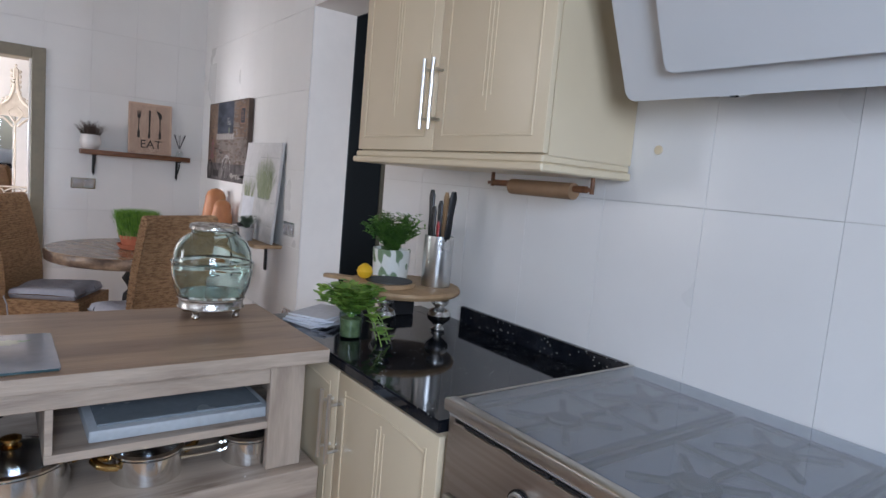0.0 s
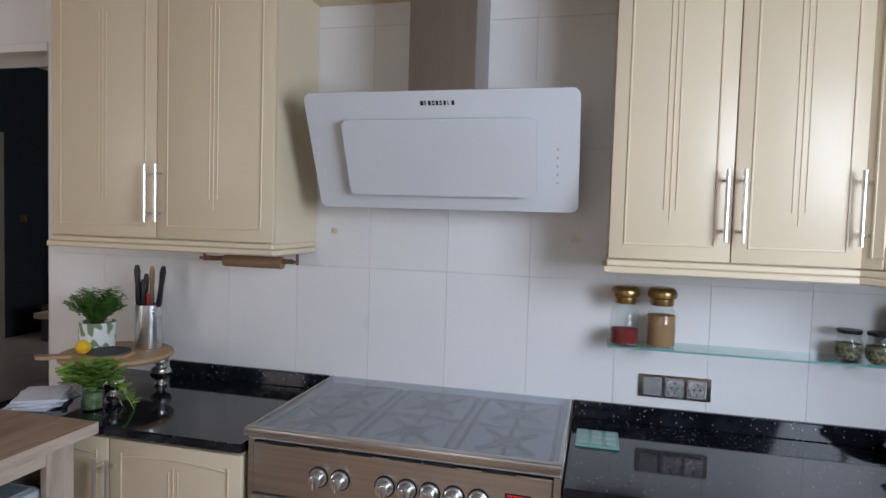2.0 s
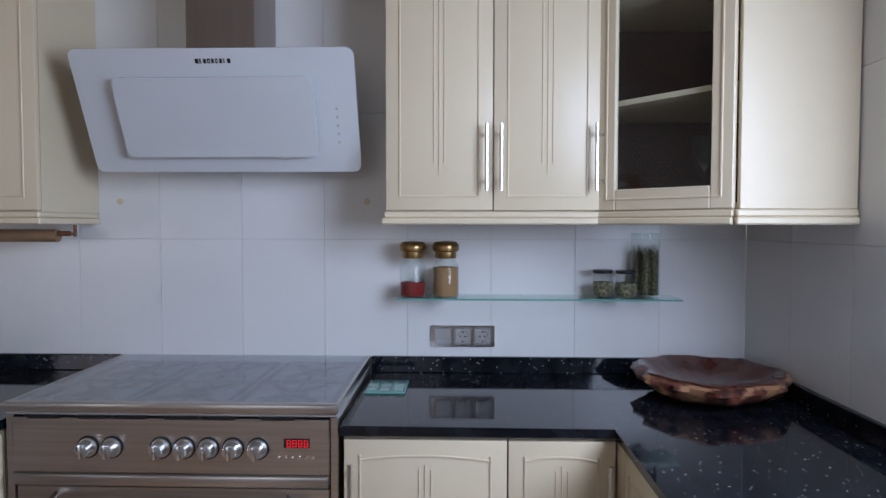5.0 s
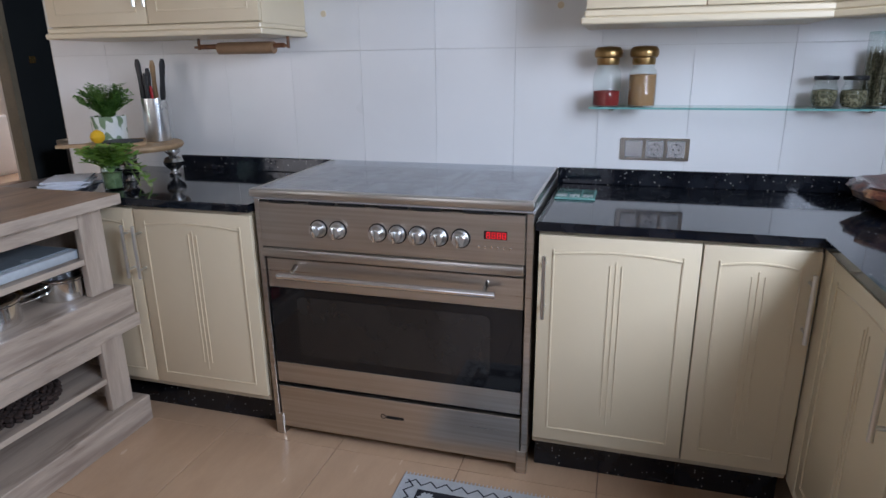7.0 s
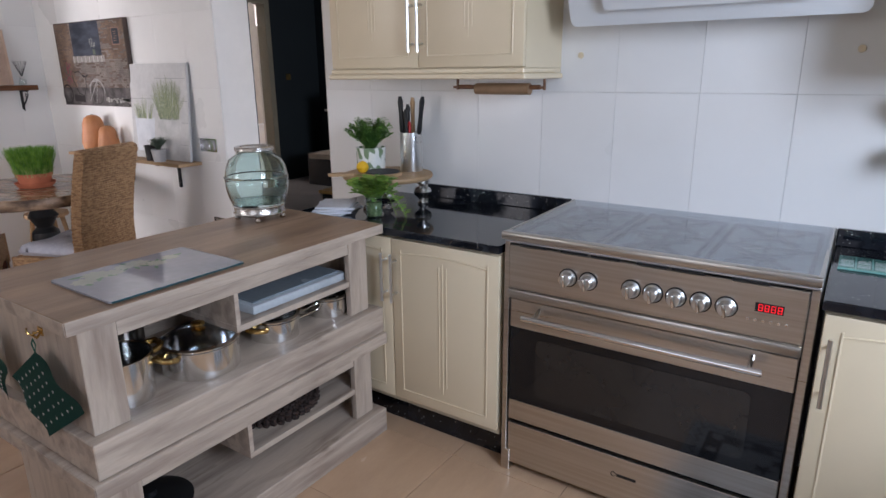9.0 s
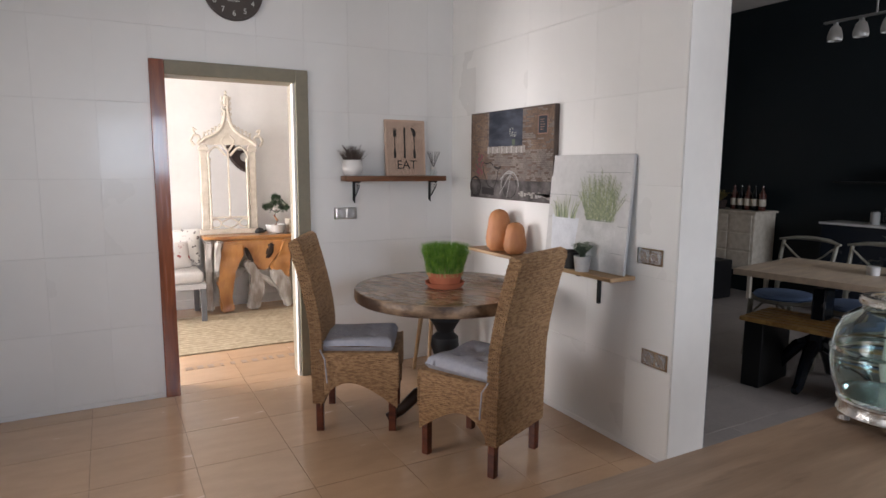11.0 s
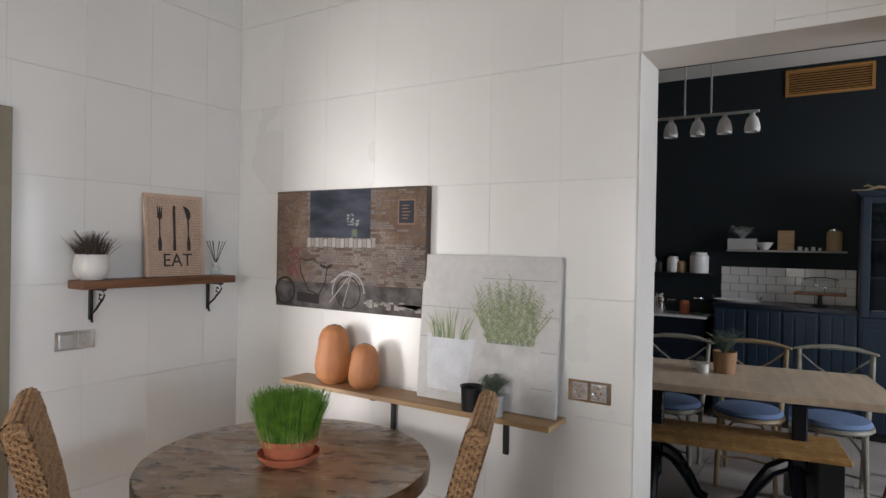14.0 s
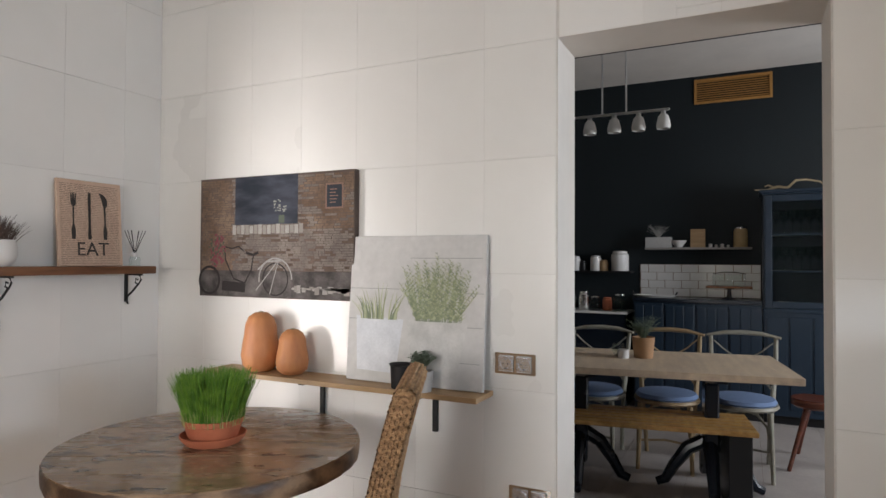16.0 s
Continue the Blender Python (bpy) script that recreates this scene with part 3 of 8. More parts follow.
# worktops
WTZ0, WTZ1 = 0.824, 0.850
bm = B()
prism(bm, [(0.731, -0.024), (WX, -0.024), (WX, SY), (-1.95, SY), (-1.95, -0.750), (0.731, -0.750)], WTZ0, WTZ1)
es = [e for e in bm.edges if all(v.co.z > 0.85 for v in e.verts)]
bmesh.ops.bevel(bm, geom=es, offset=0.004, segments=2, affect="EDGES")
wt = tagged(part("worktop", bm, GRANITE), "polished black granite corner worktop flecked with silver", "worktop")
part("splashback", box(box(B(), WX - 0.02, SY + 0.021, WTZ1, WX - 0.001, -0.022, 0.908, bev=0.003), -1.95, SY + 0.001, WTZ1, WX - 0.001, SY + 0.02, 0.908, bev=0.003), GRANITE, wt)
bm = prism(B(), [(0.731, 0.903), (WX, 0.903), (WX, 1.897), (0.731, 1.897)], WTZ0, WTZ1)
es = [e for e in bm.edges if all(v.co.z > 0.85 for v in e.verts)]
bmesh.ops.bevel(bm, geom=es, offset=0.004, segments=2, affect="EDGES")
wt = tagged(part("worktop", bm, GRANITE), "polished black granite worktop beside the steel range", "worktop")
part("splashback", box(B(), WX - 0.02, 0.905, WTZ1, WX - 0.001, 1.62, 0.908, bev=0.003), GRANITE, wt)

# sink let in to the worktop: a rim with a sunken basin
sk = thing("sink", (-0.172, -1.075, WTZ1), 0, "grey composite sink with a raised rim in the black worktop", "sink")
bm = B()
W, D = 0.39, 0.25
for a, b, c, d in ((-W, -D, W, -D + 0.03), (-W, D - 0.03, W, D), (-W, -D + 0.03, -W + 0.03, D - 0.03), (W - 0.03, -D + 0.03, W, D - 0.03)):
    box(bm, a, b, 0.0008, c, d, 0.008, bev=0.003, seg=2)
part("rim", bm, SINKM, sk)
part("basin", box(B(), -W + 0.031, -D + 0.031, 0.0008, W - 0.031, D - 0.031, 0.003), SINKM, sk)
part("overflow_cover", box(B(), W - 0.13, D - 0.050, 0.003, W - 0.09, D - 0.044, 0.0036), STEELB, sk, "small chrome overflow cover")

# wall cabinets: a bead, a cove and a plain band make the cornice
CORNICE = [(0.006, 0.0, 0.008)] + [(0.010 + 0.030 * (1 - math.cos(k * 0.196)), 0.008 + 0.0045 * k, 0.0045) for k in range(8)] + [(0.043, 0.044, 0.018)]


def moulding(bm, loops):
    """Skin successive open runs of points into one closed moulding."""
    rows = [[bm.verts.new(p) for p in loop] for loop in loops]
    for a, b in zip(rows, rows[1:]):
        for k in range(len(a)):
            bm.faces.new((a[k], a[(k + 1) % len(a)], b[(k + 1) % len(b)], b[k]))
    bm.faces.new(rows[0][::-1])
    bm.faces.new(rows[-1])
    return bm


def cornice(bm, x0, x1, d0, z0, ends=(True, True)):
    a, b = (1 if ends[0] else 0), (1 if ends[1] else 0)
    return moulding(bm, [[(x0 - o * a, 0.30, z0 + zz), (x0 - o * a, d0 - o, z0 + zz), (x1 + o * b, d0 - o, z0 + zz), (x1 + o * b, 0.30, z0 + zz)] for o, z, h in CORNICE for zz in (z, z + h - 0.0002)])


def wall_unit(at, rz, w, label, handles=("r", "l"), ends=(True, False)):
    root = thing("wall_cabinet", at, rz, label, "cabinet", "wall cabinets")
    part("body", box(B(), 0.001, 0.001, 1.424, w - 0.001, 0.308, 2.336), CREAM, root)
    bm = box(B(), 0 - (0.012 if ends[0] else 0), -0.030, 1.384, w + (0.012 if ends[1] else 0), 0.30, 1.404, bev=0.004)
    box(bm, 0 - (0.004 if ends[0] else 0), -0.022, 1.4045, w + (0.004 if ends[1] else 0), 0.30, 1.4235, bev=0.004)
    part("pelmet", bm, CREAM, root)
    bm = B()
    cornice(bm, 0, w, -0.02, 2.337, ends)
    part("cornice", bm, CREAM, root)
    cab_door(root, w / 2, 0.908, 0, 1.426, handles[0])
    cab_door(root, w / 2, 0.908, w / 2, 1.426, handles[1])
    return root


wall_unit((1.04, 1.893, 0), -90, 0.915, "cream wall cabinet with two panelled doors above the granite worktop", ends=(True, True))
wall_unit((1.04, -0.112, 0), -90, 0.662, "cream wall cabinet with two panelled doors above the glass shelf", ends=(True, False))
# corner display cabinet
A, Bp = Vector((1.04, -0.772)), Vector((0.748, -1.058))
cc = thing("corner_display_cabinet", (0, 0, 0), 0, "cream corner wall cabinet with a glazed door and glasses inside", "cabinet", "wall cabinets")
dlen, dang = (Bp - A).length, math.degrees(math.atan2(Bp.y - A.y, Bp.x - A.x))
poly = [(1.04, -0.773), (1.345, -0.773), (1.345, SY + 0.004), (0.748, SY + 0.004), (0.748, -1.058)]
for z0, z1 in ((1.424, 1.442), (2.318, 2.336)):
    part("shelf_board", prism(B(), poly, z0, z1), CREAM, cc)
inner = [(1.06, -0.79), (1.33, -0.79), (1.33, SY + 0.02), (0.768, SY + 0.02), (0.768, -1.05)]
for z0 in (1.742, 2.060):
    part("shelf_board", prism(B(), inner, z0, z0 + 0.016), CREAM, cc)
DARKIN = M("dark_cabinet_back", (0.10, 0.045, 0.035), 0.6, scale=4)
part("side_panel", box(B(), 0.730, SY + 0.004, 1.4245, 0.747, -1.058, 2.336, bev=0.002), CREAM, cc)
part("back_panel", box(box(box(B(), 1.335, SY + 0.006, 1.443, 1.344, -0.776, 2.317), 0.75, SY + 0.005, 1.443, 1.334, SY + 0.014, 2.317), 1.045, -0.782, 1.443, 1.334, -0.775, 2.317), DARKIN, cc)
dr = part("door", box(box(box(box(B(), 0.002, -0.018, 0, 0.062, 0, 0.908, bev=0.003), dlen - 0.062, -0.018, 0, dlen - 0.002, 0, 0.908, bev=0.003), 0.0625, -0.018, 0, dlen - 0.0625, 0, 0.062, bev=0.003), 0.0625, -0.018, 0.846, dlen - 0.0625, 0, 0.908, bev=0.003), CREAM, cc, m=pose(A.x, A.y, 1.426, 0, 0, dang))
bm = B()
for a, b, c, d in ((0.03, 0.03, 0.036, 0.878), (dlen - 0.036, 0.03, dlen - 0.03, 0.878), (0.036, 0.03, dlen - 0.036, 0.036), (0.036, 0.872, dlen - 0.036, 0.878)):
    box(bm, a, -0.0215, b, c, -0.0175, d, bev=0.001)
part("moulding", bm, CREAM, dr)
part("pane", box(B(), 0.0625, -0.010, 0.0625, dlen - 0.0625, -0.006, 0.8455), GLASS, dr, "clear glass pane").visible_shadow = False
bar_handle("handle", dr, 0.022, 0.06, 0.2).location = (0, -0.018, 0)
Rm = pose(A.x, A.y, 0, 0, 0, dang)
bm = box(box(B(), 0, -0.030, 1.384, dlen, 0.10, 1.404, bev=0.004, m=Rm), 0, -0.022, 1.4045, dlen, 0.1, 1.4235, bev=0.004, m=Rm)
box(bm, 0.716, SY + 0.004, 1.384, 0.80, -1.045, 1.404, bev=0.004)
box(bm, 0.722, SY + 0.004, 1.4045, 0.80, -1.048, 1.4235, bev=0.004)
part("pelmet", bm, CREAM, cc)
bm = B()
moulding(bm, [[Rm @ Vector(q) for q in ((-0.01, 0.1, 2.337 + zz), (-0.01, -o - 0.02, 2.337 + zz), (dlen + 0.01, -o - 0.02, 2.337 + zz), (dlen + 0.01, 0.1, 2.337 + zz))] for o, z, h in CORNICE for zz in (z, z + h - 0.0002)])
moulding(bm, [[(0.8, SY + 0.004, 2.3372 + zz), (0.748 - o, SY + 0.004, 2.3372 + zz), (0.748 - o, -1.05, 2.3372 + zz), (0.8, -1.05, 2.3372 + zz)] for o, z, h in CORNICE for zz in (z, z + h - 0.0002)])
part("cornice", bm, CREAM, cc)


def wine_glass(at, s=1.0):
    bm = lathe(B(), [(0.0, 0), (0.034 * s, 0.0), (0.033 * s, 0.003), (0.006 * s, 0.008), (0.004 * s, 0.07 * s), (0.012 * s, 0.085 * s), (0.034 * s, 0.12 * s), (0.036 * s, 0.15 * s), (0.030 * s, 0.19 * s), (0.028 * s, 0.19 * s), (0.033 * s, 0.15 * s), (0.0, 0.09 * s)], seg=16)
    return tagged(part("wine_glass", bm, GLASS, m=pose(*at)), "clear stemmed glass on the corner cabinet's shelf", "glass", "glasses in the corner cabinet")


for p in ((1.08, -1.02, 2.0765), (1.15, -0.97, 2.0765), (1.00, -1.16, 1.442), (1.02, -1.08, 1.442)):
    wine_glass(p, 1.1)

# canopy board between the wall cabinets, over the hood
bm = box(B(), 1.022, -0.110, 2.316, 1.348, 0.976, 2.332)
box(bm, 1.008, -0.110, 2.312, 1.0215, 0.976, 2.378, bev=0.003)
box(bm, 0.998, -0.110, 2.3785, 1.348, 0.976, 2.395, bev=0.003)
tagged(part("canopy_board", bm, CREAM), "cream canopy board bridging the two wall cabinets", "panel")

# cooker hood
hood = thing("cooker_hood", (0, 0, 0), 0, "slanted white glass cooker hood with a steel chimney", "cooker hood")
HT, HB = Vector((1.005, 0, 1.922)), Vector((1.165, 0, 1.562))
hl = (HB - HT).length
tilt = math.degrees(math.atan2(HB.x - HT.x, HT.z - HB.z))
Hm = pose(HB.x, 0.862, HB.z) @ Matrix.Rotation(radians(-90), 4, "Z") @ Matrix.Rotation(radians(tilt), 4, "X")
Hm2 = Hm @ XZ
gl = part("front_glass", prism(B(), rounded(0.88, hl, 0.025), 0, 0.010), HOODG, hood, "glossy white glass front", m=Hm2)
part("suction_plate", prism(B(), rounded(0.622, 0.252, 0.022), 0.028, 0.040), HOODG, gl, "raised white glass plate", m=pose(0.130, 0.060, 0))
part("spacer", box(B(), 0.16, 0.07, 0.0105, 0.72, 0.30, 0.0275), SATIN, gl)
bm = B()
for i, ch in enumerate((0.010, 0.006, 0.009, 0.009, 0.008, 0.007, 0.008, 0.003, 0.009)):
    box(bm, 0.392 + i * 0.0125, hl - 0.045, 0.0102, 0.392 + i * 0.0125 + ch, hl - 0.031, 0.0108)
    if i % 2:
        box(bm, 0.3925 + i * 0.0125 + ch * 0.3, hl - 0.041, 0.0109, 0.392 + i * 0.0125 + ch * 0.7, hl - 0.035, 0.0112, mi=1)
part("emblem", bm, [BLACK, HOODG], gl, "small dark emblem", smooth=False)
bm = B()
for k in range(5):
    lathe(bm, [(0.0, 0.0102), (0.005, 0.0102), (0.004, 0.0106), (0, 0.0106)], at=(0.815, 0.10 + k * 0.027, 0), seg=10)
part("touch_key", bm, CERAMG, gl)
bm = B()
v = [(1.005, 1.90), (1.345, 1.935), (1.345, 1.60), (1.178, 1.575)]
prism(bm, v, -0.80, -0.06, m=XZ @ pose(0, 0, 0))
body = part("housing", bm, M("grey_hood_housing", (0.42, 0.43, 0.43), 0.4, scale=4), hood)
body.matrix_basis = pose(0, 0, 0)
for yy in (0.20, 0.66):
    part("lamp_ring", lathe(B(), [(0, 0.006), (0.026, 0.006), (0.034, 0.0), (0.034, 0.012), (0, 0.012)], seg=20), STEELB, hood, "round chrome spotlight", m=pose(1.235, yy, 1.574))
part("chimney", box(B(), 1.115, 0.320, 1.90, 1.346, 0.545, 2.3155, bev=0.003), M("chimney_steel", (0.36, 0.31, 0.28), 0.3, 1.0, scale=3, stretch=(1, 1, 0.1)), hood, "brushed steel chimney")

# range cooker
rg = thing("range_cooker", (0, 0, 0), 0, "wide brushed steel range cooker with seven knobs and a glass lid", "cooker")
RX = 0.752
bm = box(B(), RX + 0.02, 0.004, 0.06, 1.345, 0.880, 0.861)
part("body", bm, BLACK, rg)
for y0, y1 in ((-0.018, 0.004), (0.870, 0.890)):
    part("side_panel", box(B(), RX - 0.006, y0, 0.085, 1.345, y1 - 0.0005, 0.868, bev=0.002), STEEL, rg)
for yy in (-0.015, 0.857):
    for xx in (RX - 0.004, 1.25):
        part("foot", box(B(), xx, yy, 0, xx + 0.035, yy + 0.034, 0.0845, bev=0.003), STEEL, rg)
part("control_panel", box(B(), RX - 0.012, 0.005, 0.712, RX + 0.019, 0.869, 0.862, bev=0.003), STEEL, rg)
part("control_lip", box(B(), RX - 0.024, 0.005, 0.680, RX + 0.019, 0.869, 0.7115, bev=0.006, seg=2), STEEL, rg)
dr = part("oven_door", box(box(B(), RX, 0.008, 0.568, RX + 0.019, 0.867, 0.670, bev=0.002), RX, 0.008, 0.213, RX + 0.019, 0.867, 0.290, bev=0.002), STEEL, rg, "steel oven door with a dark window")
w = part("window", box(B(), RX + 0.001, 0.010, 0.2905, RX + 0.018, 0.865, 0.5675), OVENG, dr, "black glass oven window")
# Opaque panel: the faint light inside the oven is put into its grey.
part("inside_grey_panel", prism(B(), rounded(0.66, 0.215, 0.02), 0.0, 0.0015), M("painted_oven_inside", (0.019, 0.018, 0.017), 0.05, col2=(0.013, 0.012, 0.012), ior=1.5, scale=4, rvar=0.02), w, "opaque grey panel painted as the dimly lit oven inside", m=Matrix(((0, 0, -1, RX + 0.0008), (-1, 0, 0, 0.7675), (0, 1, 0, 0.3245), (0, 0, 0, 1))))
part("handle", tube(B(), [(RX - 0.05, 0.085, 0.628), (RX - 0.05, 0.800, 0.628)], 0.0105, 14), STEELB, dr, "steel bar handle")
for yy in (0.118, 0.757):
    part("handle_post", tube(B(), [(RX - 0.05, yy, 0.631), (RX + 0.0005, yy, 0.650)], 0.008, 10), STEELB, dr)
dw = part("warming_drawer", box(B(), RX, 0.008, 0.034, RX + 0.019, 0.867, 0.198, bev=0.002), STEEL, rg)
part("emblem", box(B(), RX - 0.0012, 0.40, 0.128, RX - 0.0004, 0.463, 0.138), BLACK, dw)
part("emblem_ring", tube(B(), [(RX - 0.001, 0.474 + 0.008 * math.cos(a), 0.134 + 0.008 * math.sin(a)) for a in [i * math.pi / 8 for i in range(17)]], 0.0012, 6), BLACK, dw)
for yy in (0.659, 0.593, 0.460, 0.396, 0.331, 0.264, 0.197):
    kn = part("knob", lathe(B(), [(0, 0.0), (0.026, 0.0), (0.026, 0.006), (0.021, 0.009), (0.020, 0.030), (0.017, 0.034), (0, 0.034)], seg=28), [SATIN], rg, "round steel knob", m=pose(RX - 0.0125, yy, 0.784, 0, -90, 0))
    part("grip", box(B(), -0.019, -0.005, 0.0345, 0.019, 0.005, 0.046, bev=0.003, seg=2, m=Matrix.Rotation(radians(8), 4, "Z")), STEELB, kn)
    part("bezel", lathe(B(), [(0.0265, 0.0), (0.030, 0.0), (0.030, 0.003), (0.0265, 0.003)], seg=24), BLACK, kn)
RED = bpy.data.materials.new("red_display")
RED.use_nodes = True
RED.node_tree.nodes["Principled BSDF"].inputs["Base Color"].default_value = (0.3, 0.0, 0.0, 1)
RED.node_tree.nodes["Principled BSDF"].inputs["Emission Color"].default_value = (1.0, 0.02, 0.03, 1)
RED.node_tree.nodes["Principled BSDF"].inputs["Emission Strength"].default_value = 0.9
ds = part("display", box(B(), RX - 0.0145, 0.058, 0.787, RX - 0.0125, 0.127, 0.812), BLACK, rg, "red digital clock display")
for k in range(4):
    y = 0.119 - k * 0.0155
    bm = B()
    for a, b, c, d in ((0, 0, 0.011, 0.002), (0, 0.0165, 0.011, 0.0185), (0, 0, 0.002, 0.0185), (0.009, 0, 0.011, 0.0185), (0, 0.008, 0.011, 0.010)):
        box(bm, RX - 0.0155 - 0.0001 * (b > 0), y - c, 0.790 + b, RX - 0.0146, y - a, 0.790 + d)
    part("digit", bm, RED, ds, smooth=False)
for k in range(6):
    part("button", lathe(B(), [(0, 0), (0.004, 0), (0.0035, 0.004), (0, 0.004)], seg=10), STEELB, rg, m=pose(RX - 0.0125, 0.141 - k * 0.0185, 0.762, 0, -90, 0))
part("hob_plate", box(B(), RX - 0.010, -0.016, 0.8685, 1.345, 0.888, 0.877, bev=0.003), M("pale_hob_steel", (0.58, 0.57, 0.57), 0.35, 0.6, scale=5), rg)
for k in range(2):
    for j in range(3):
        c = (RX + 0.17 + 0.27 * k, 0.15 + 0.295 * j)
        part("burner", lathe(B(), [(0, 0.0), (0.042, 0.0), (0.042, 0.007), (0.030, 0.008), (0.028, 0.013), (0, 0.014)], seg=20), [IRON], rg, m=pose(*c, 0.8775))
for j in range(3):
    bm, y0 = B(), 0.012 + 0.295 * j
    for a, b, c, d in ((0.03, 0, 0.57, 0.008), (0.03, 0.262, 0.57, 0.270), (0.03, 0.008, 0.038, 0.262), (0.562, 0.008, 0.57, 0.262), (0.296, 0.008, 0.304, 0.262), (0.04, 0.131, 0.12, 0.139), (0.22, 0.131, 0.295, 0.139), (0.305, 0.131, 0.38, 0.139), (0.48, 0.131, 0.56, 0.139)):
        box(bm, RX + a, y0 + b - 0.002, 0.878, RX + c, y0 + d + 0.002, 0.8885, bev=0.0015)
    for cx in (0.17, 0.44):
        for q in range(4):
            ang = 45 + 90 * q
            box(bm, 0.036, -0.007, 0.879, 0.115, 0.007, 0.8885, bev=0.0015, m=pose(RX + cx, y0 + 0.135, 0, 0, 0, ang))
    part("pan_support", bm, IRON, rg, "black iron pan support")
lid = part("lid", box(B(), 0.004, 0.004, 0.0, 0.575, 0.904, 0.005, bev=0.002), LIDG, rg, "smoked glass lid", m=pose(RX + 0.016, -0.018, 0.8945) @ Matrix.Rotation(radians(-0.8), 4, "Y"))
lid.visible_shadow = False
part("lid_front", box(B(), RX - 0.016, -0.018, 0.8775, RX + 0.0145, 0.899, 0.903, bev=0.004, seg=2), STEEL, rg)
for y0, y1 in ((-0.017, -0.007), (0.888, 0.897)):
    part("lid_edge", prism(B(), [(RX + 0.015, 0.878), (1.345, 0.878), (1.345, 0.907), (RX + 0.015, 0.900)], -y1, -y0, m=XZ), STEEL, rg)
for k, yy in enumerate((0.10, 0.26, 0.36, 0.50, 0.60, 0.74)):
    part("vent_slot", box(B(), RX - 0.0135, yy, 0.8640, RX - 0.0095, yy + 0.09, 0.8690), BLACK, rg)

# island of two stacked oak benches
def oak_bench(z, label, top_thick, top_mat, h_open, z_shelf):
    x0, x1, y0, y1 = -0.418, 0.716, 1.386, 1.965
    r = thing("oak_bench_unit", (0, 0, z), 0, label, "shelving unit", "stacked oak units")
    H = 0.435
    top = part("top", box(B(), x0 + 0.0025, y0 + 0.0025, H - top_thick, x1 - 0.0025, y1, H - 0.0005, bev=0.002), top_mat, r)
    part("front_edging", box(B(), x0 + 0.0025, y0, H - top_thick + 0.0005, x1 - 0.0025, y0 + 0.0020, H - 0.0012, bev=0.0006), OAK, top, "paler weathered front edge")
    for a in (x0, x1 - 0.0020):
        part("end_edging", box(B(), a, y0 + 0.0025, H - top_thick + 0.0005, a + 0.0020, y1, H - 0.0012, bev=0.0006), OAK, top, "paler weathered end edge")
    part("base", box(B(), x0 + 0.02, y0 + 0.012, 0.0005, x1 - 0.004, y1 - 0.01, 0.102, bev=0.003), OAK, r)
    for a in (x0 + 0.045, x1 - 0.14):
        part("leg", box(B(), a, y0 + 0.05, 0.1025, a + 0.095, y0 + 0.075, H - top_thick - 0.0005, bev=0.002), OAKV, r)
        part("leg", box(B(), a, y1 - 0.07, 0.1025, a + 0.095, y1 - 0.03, H - top_thick - 0.0005, bev=0.002), OAKV, r)
    for a in (x0 + 0.046, x1 - 0.062):
        part("side_panel", box(B(), a, y0 + 0.0755, 0.1025, a + 0.018, y1 - 0.0705, H - top_thick - 0.0005), OAKV, r)
    part("top_rail", box(B(), x0 + 0.1405, y0 + 0.052, H - top_thick - 0.058, x1 - 0.1405, y0 + 0.072, H - top_thick - 0.0005, bev=0.002), OAK, r)
    part("back_panel", box(B(), x0 + 0.141, y1 - 0.055, 0.1025, x1 - 0.1405, y1 - 0.045, H - top_thick - 0.001), OAK, r)
    part("shelf", box(B(), 0.078, y0 + 0.056, z_shelf - 0.02, x1 - 0.0625, y1 - 0.0555, z_shelf, bev=0.001), OAK, r)
    part("divider", box(B(), 0.078, y0 + 0.056, z_shelf + 0.0005, 0.094, y1 - 0.0555, H - top_thick - 0.0585, bev=0.001), OAK, r)
    return r


oak_bench(0.0, "bleached oak bench unit with an open shelf on the floor", 0.045, OAK, 0.2, 0.232)
oak_bench(0.436, "bleached oak bench unit stacked as a kitchen island, holding steel pots", 0.036, OAKT, 0.2, 0.236)


# ---- things of the kitchen ----
def T(name, bm, mat, label, category, group="", m=None, parent=None):
    return tagged(part(name, bm, mat, parent, m=m), label, category, group)


def blades(bm, n, radius, h, lean, w, seed, z0=0.0, taper=0.2, sq=(1, 1), bend=0.5, hmin=0.7):
    rr = random.Random(seed)
    for _ in range(n):
        a, r = rr.uniform(0, 6.283), radius * math.sqrt(rr.random())
        x, y = r * math.cos(a) * sq[0], r * math.sin(a) * sq[1]
        hh, L = h * rr.uniform(hmin, 1.1), lean * rr.uniform(0.2, 1.2) * (0.3 + r / max(radius, 1e-4))
        dx, dy = L * math.cos(a) + rr.uniform(-0.3, 0.3) * lean, L * math.sin(a) + rr.uniform(-0.3, 0.3) * lean
        t = rr.uniform(0, 3.14)
        wx, wy = w * math.cos(t), w * math.sin(t)
        prev = None
        for k in range(4):
            f = k / 3
            ww = (1 - f * (1 - taper)) * 0.5
            cx, cy, cz = x + dx * f ** 1.6, y + dy * f ** 1.6, z0 + hh * (f - bend * 0.15 * f * f)
            cur = (bm.verts.new((cx - wx * ww, cy - wy * ww, cz)), bm.verts.new((cx + wx * ww, cy + wy * ww, cz)))
            if prev:
                bm.faces.new((prev[0], prev[1], cur[1], cur[0]))
            prev = cur
    return bm


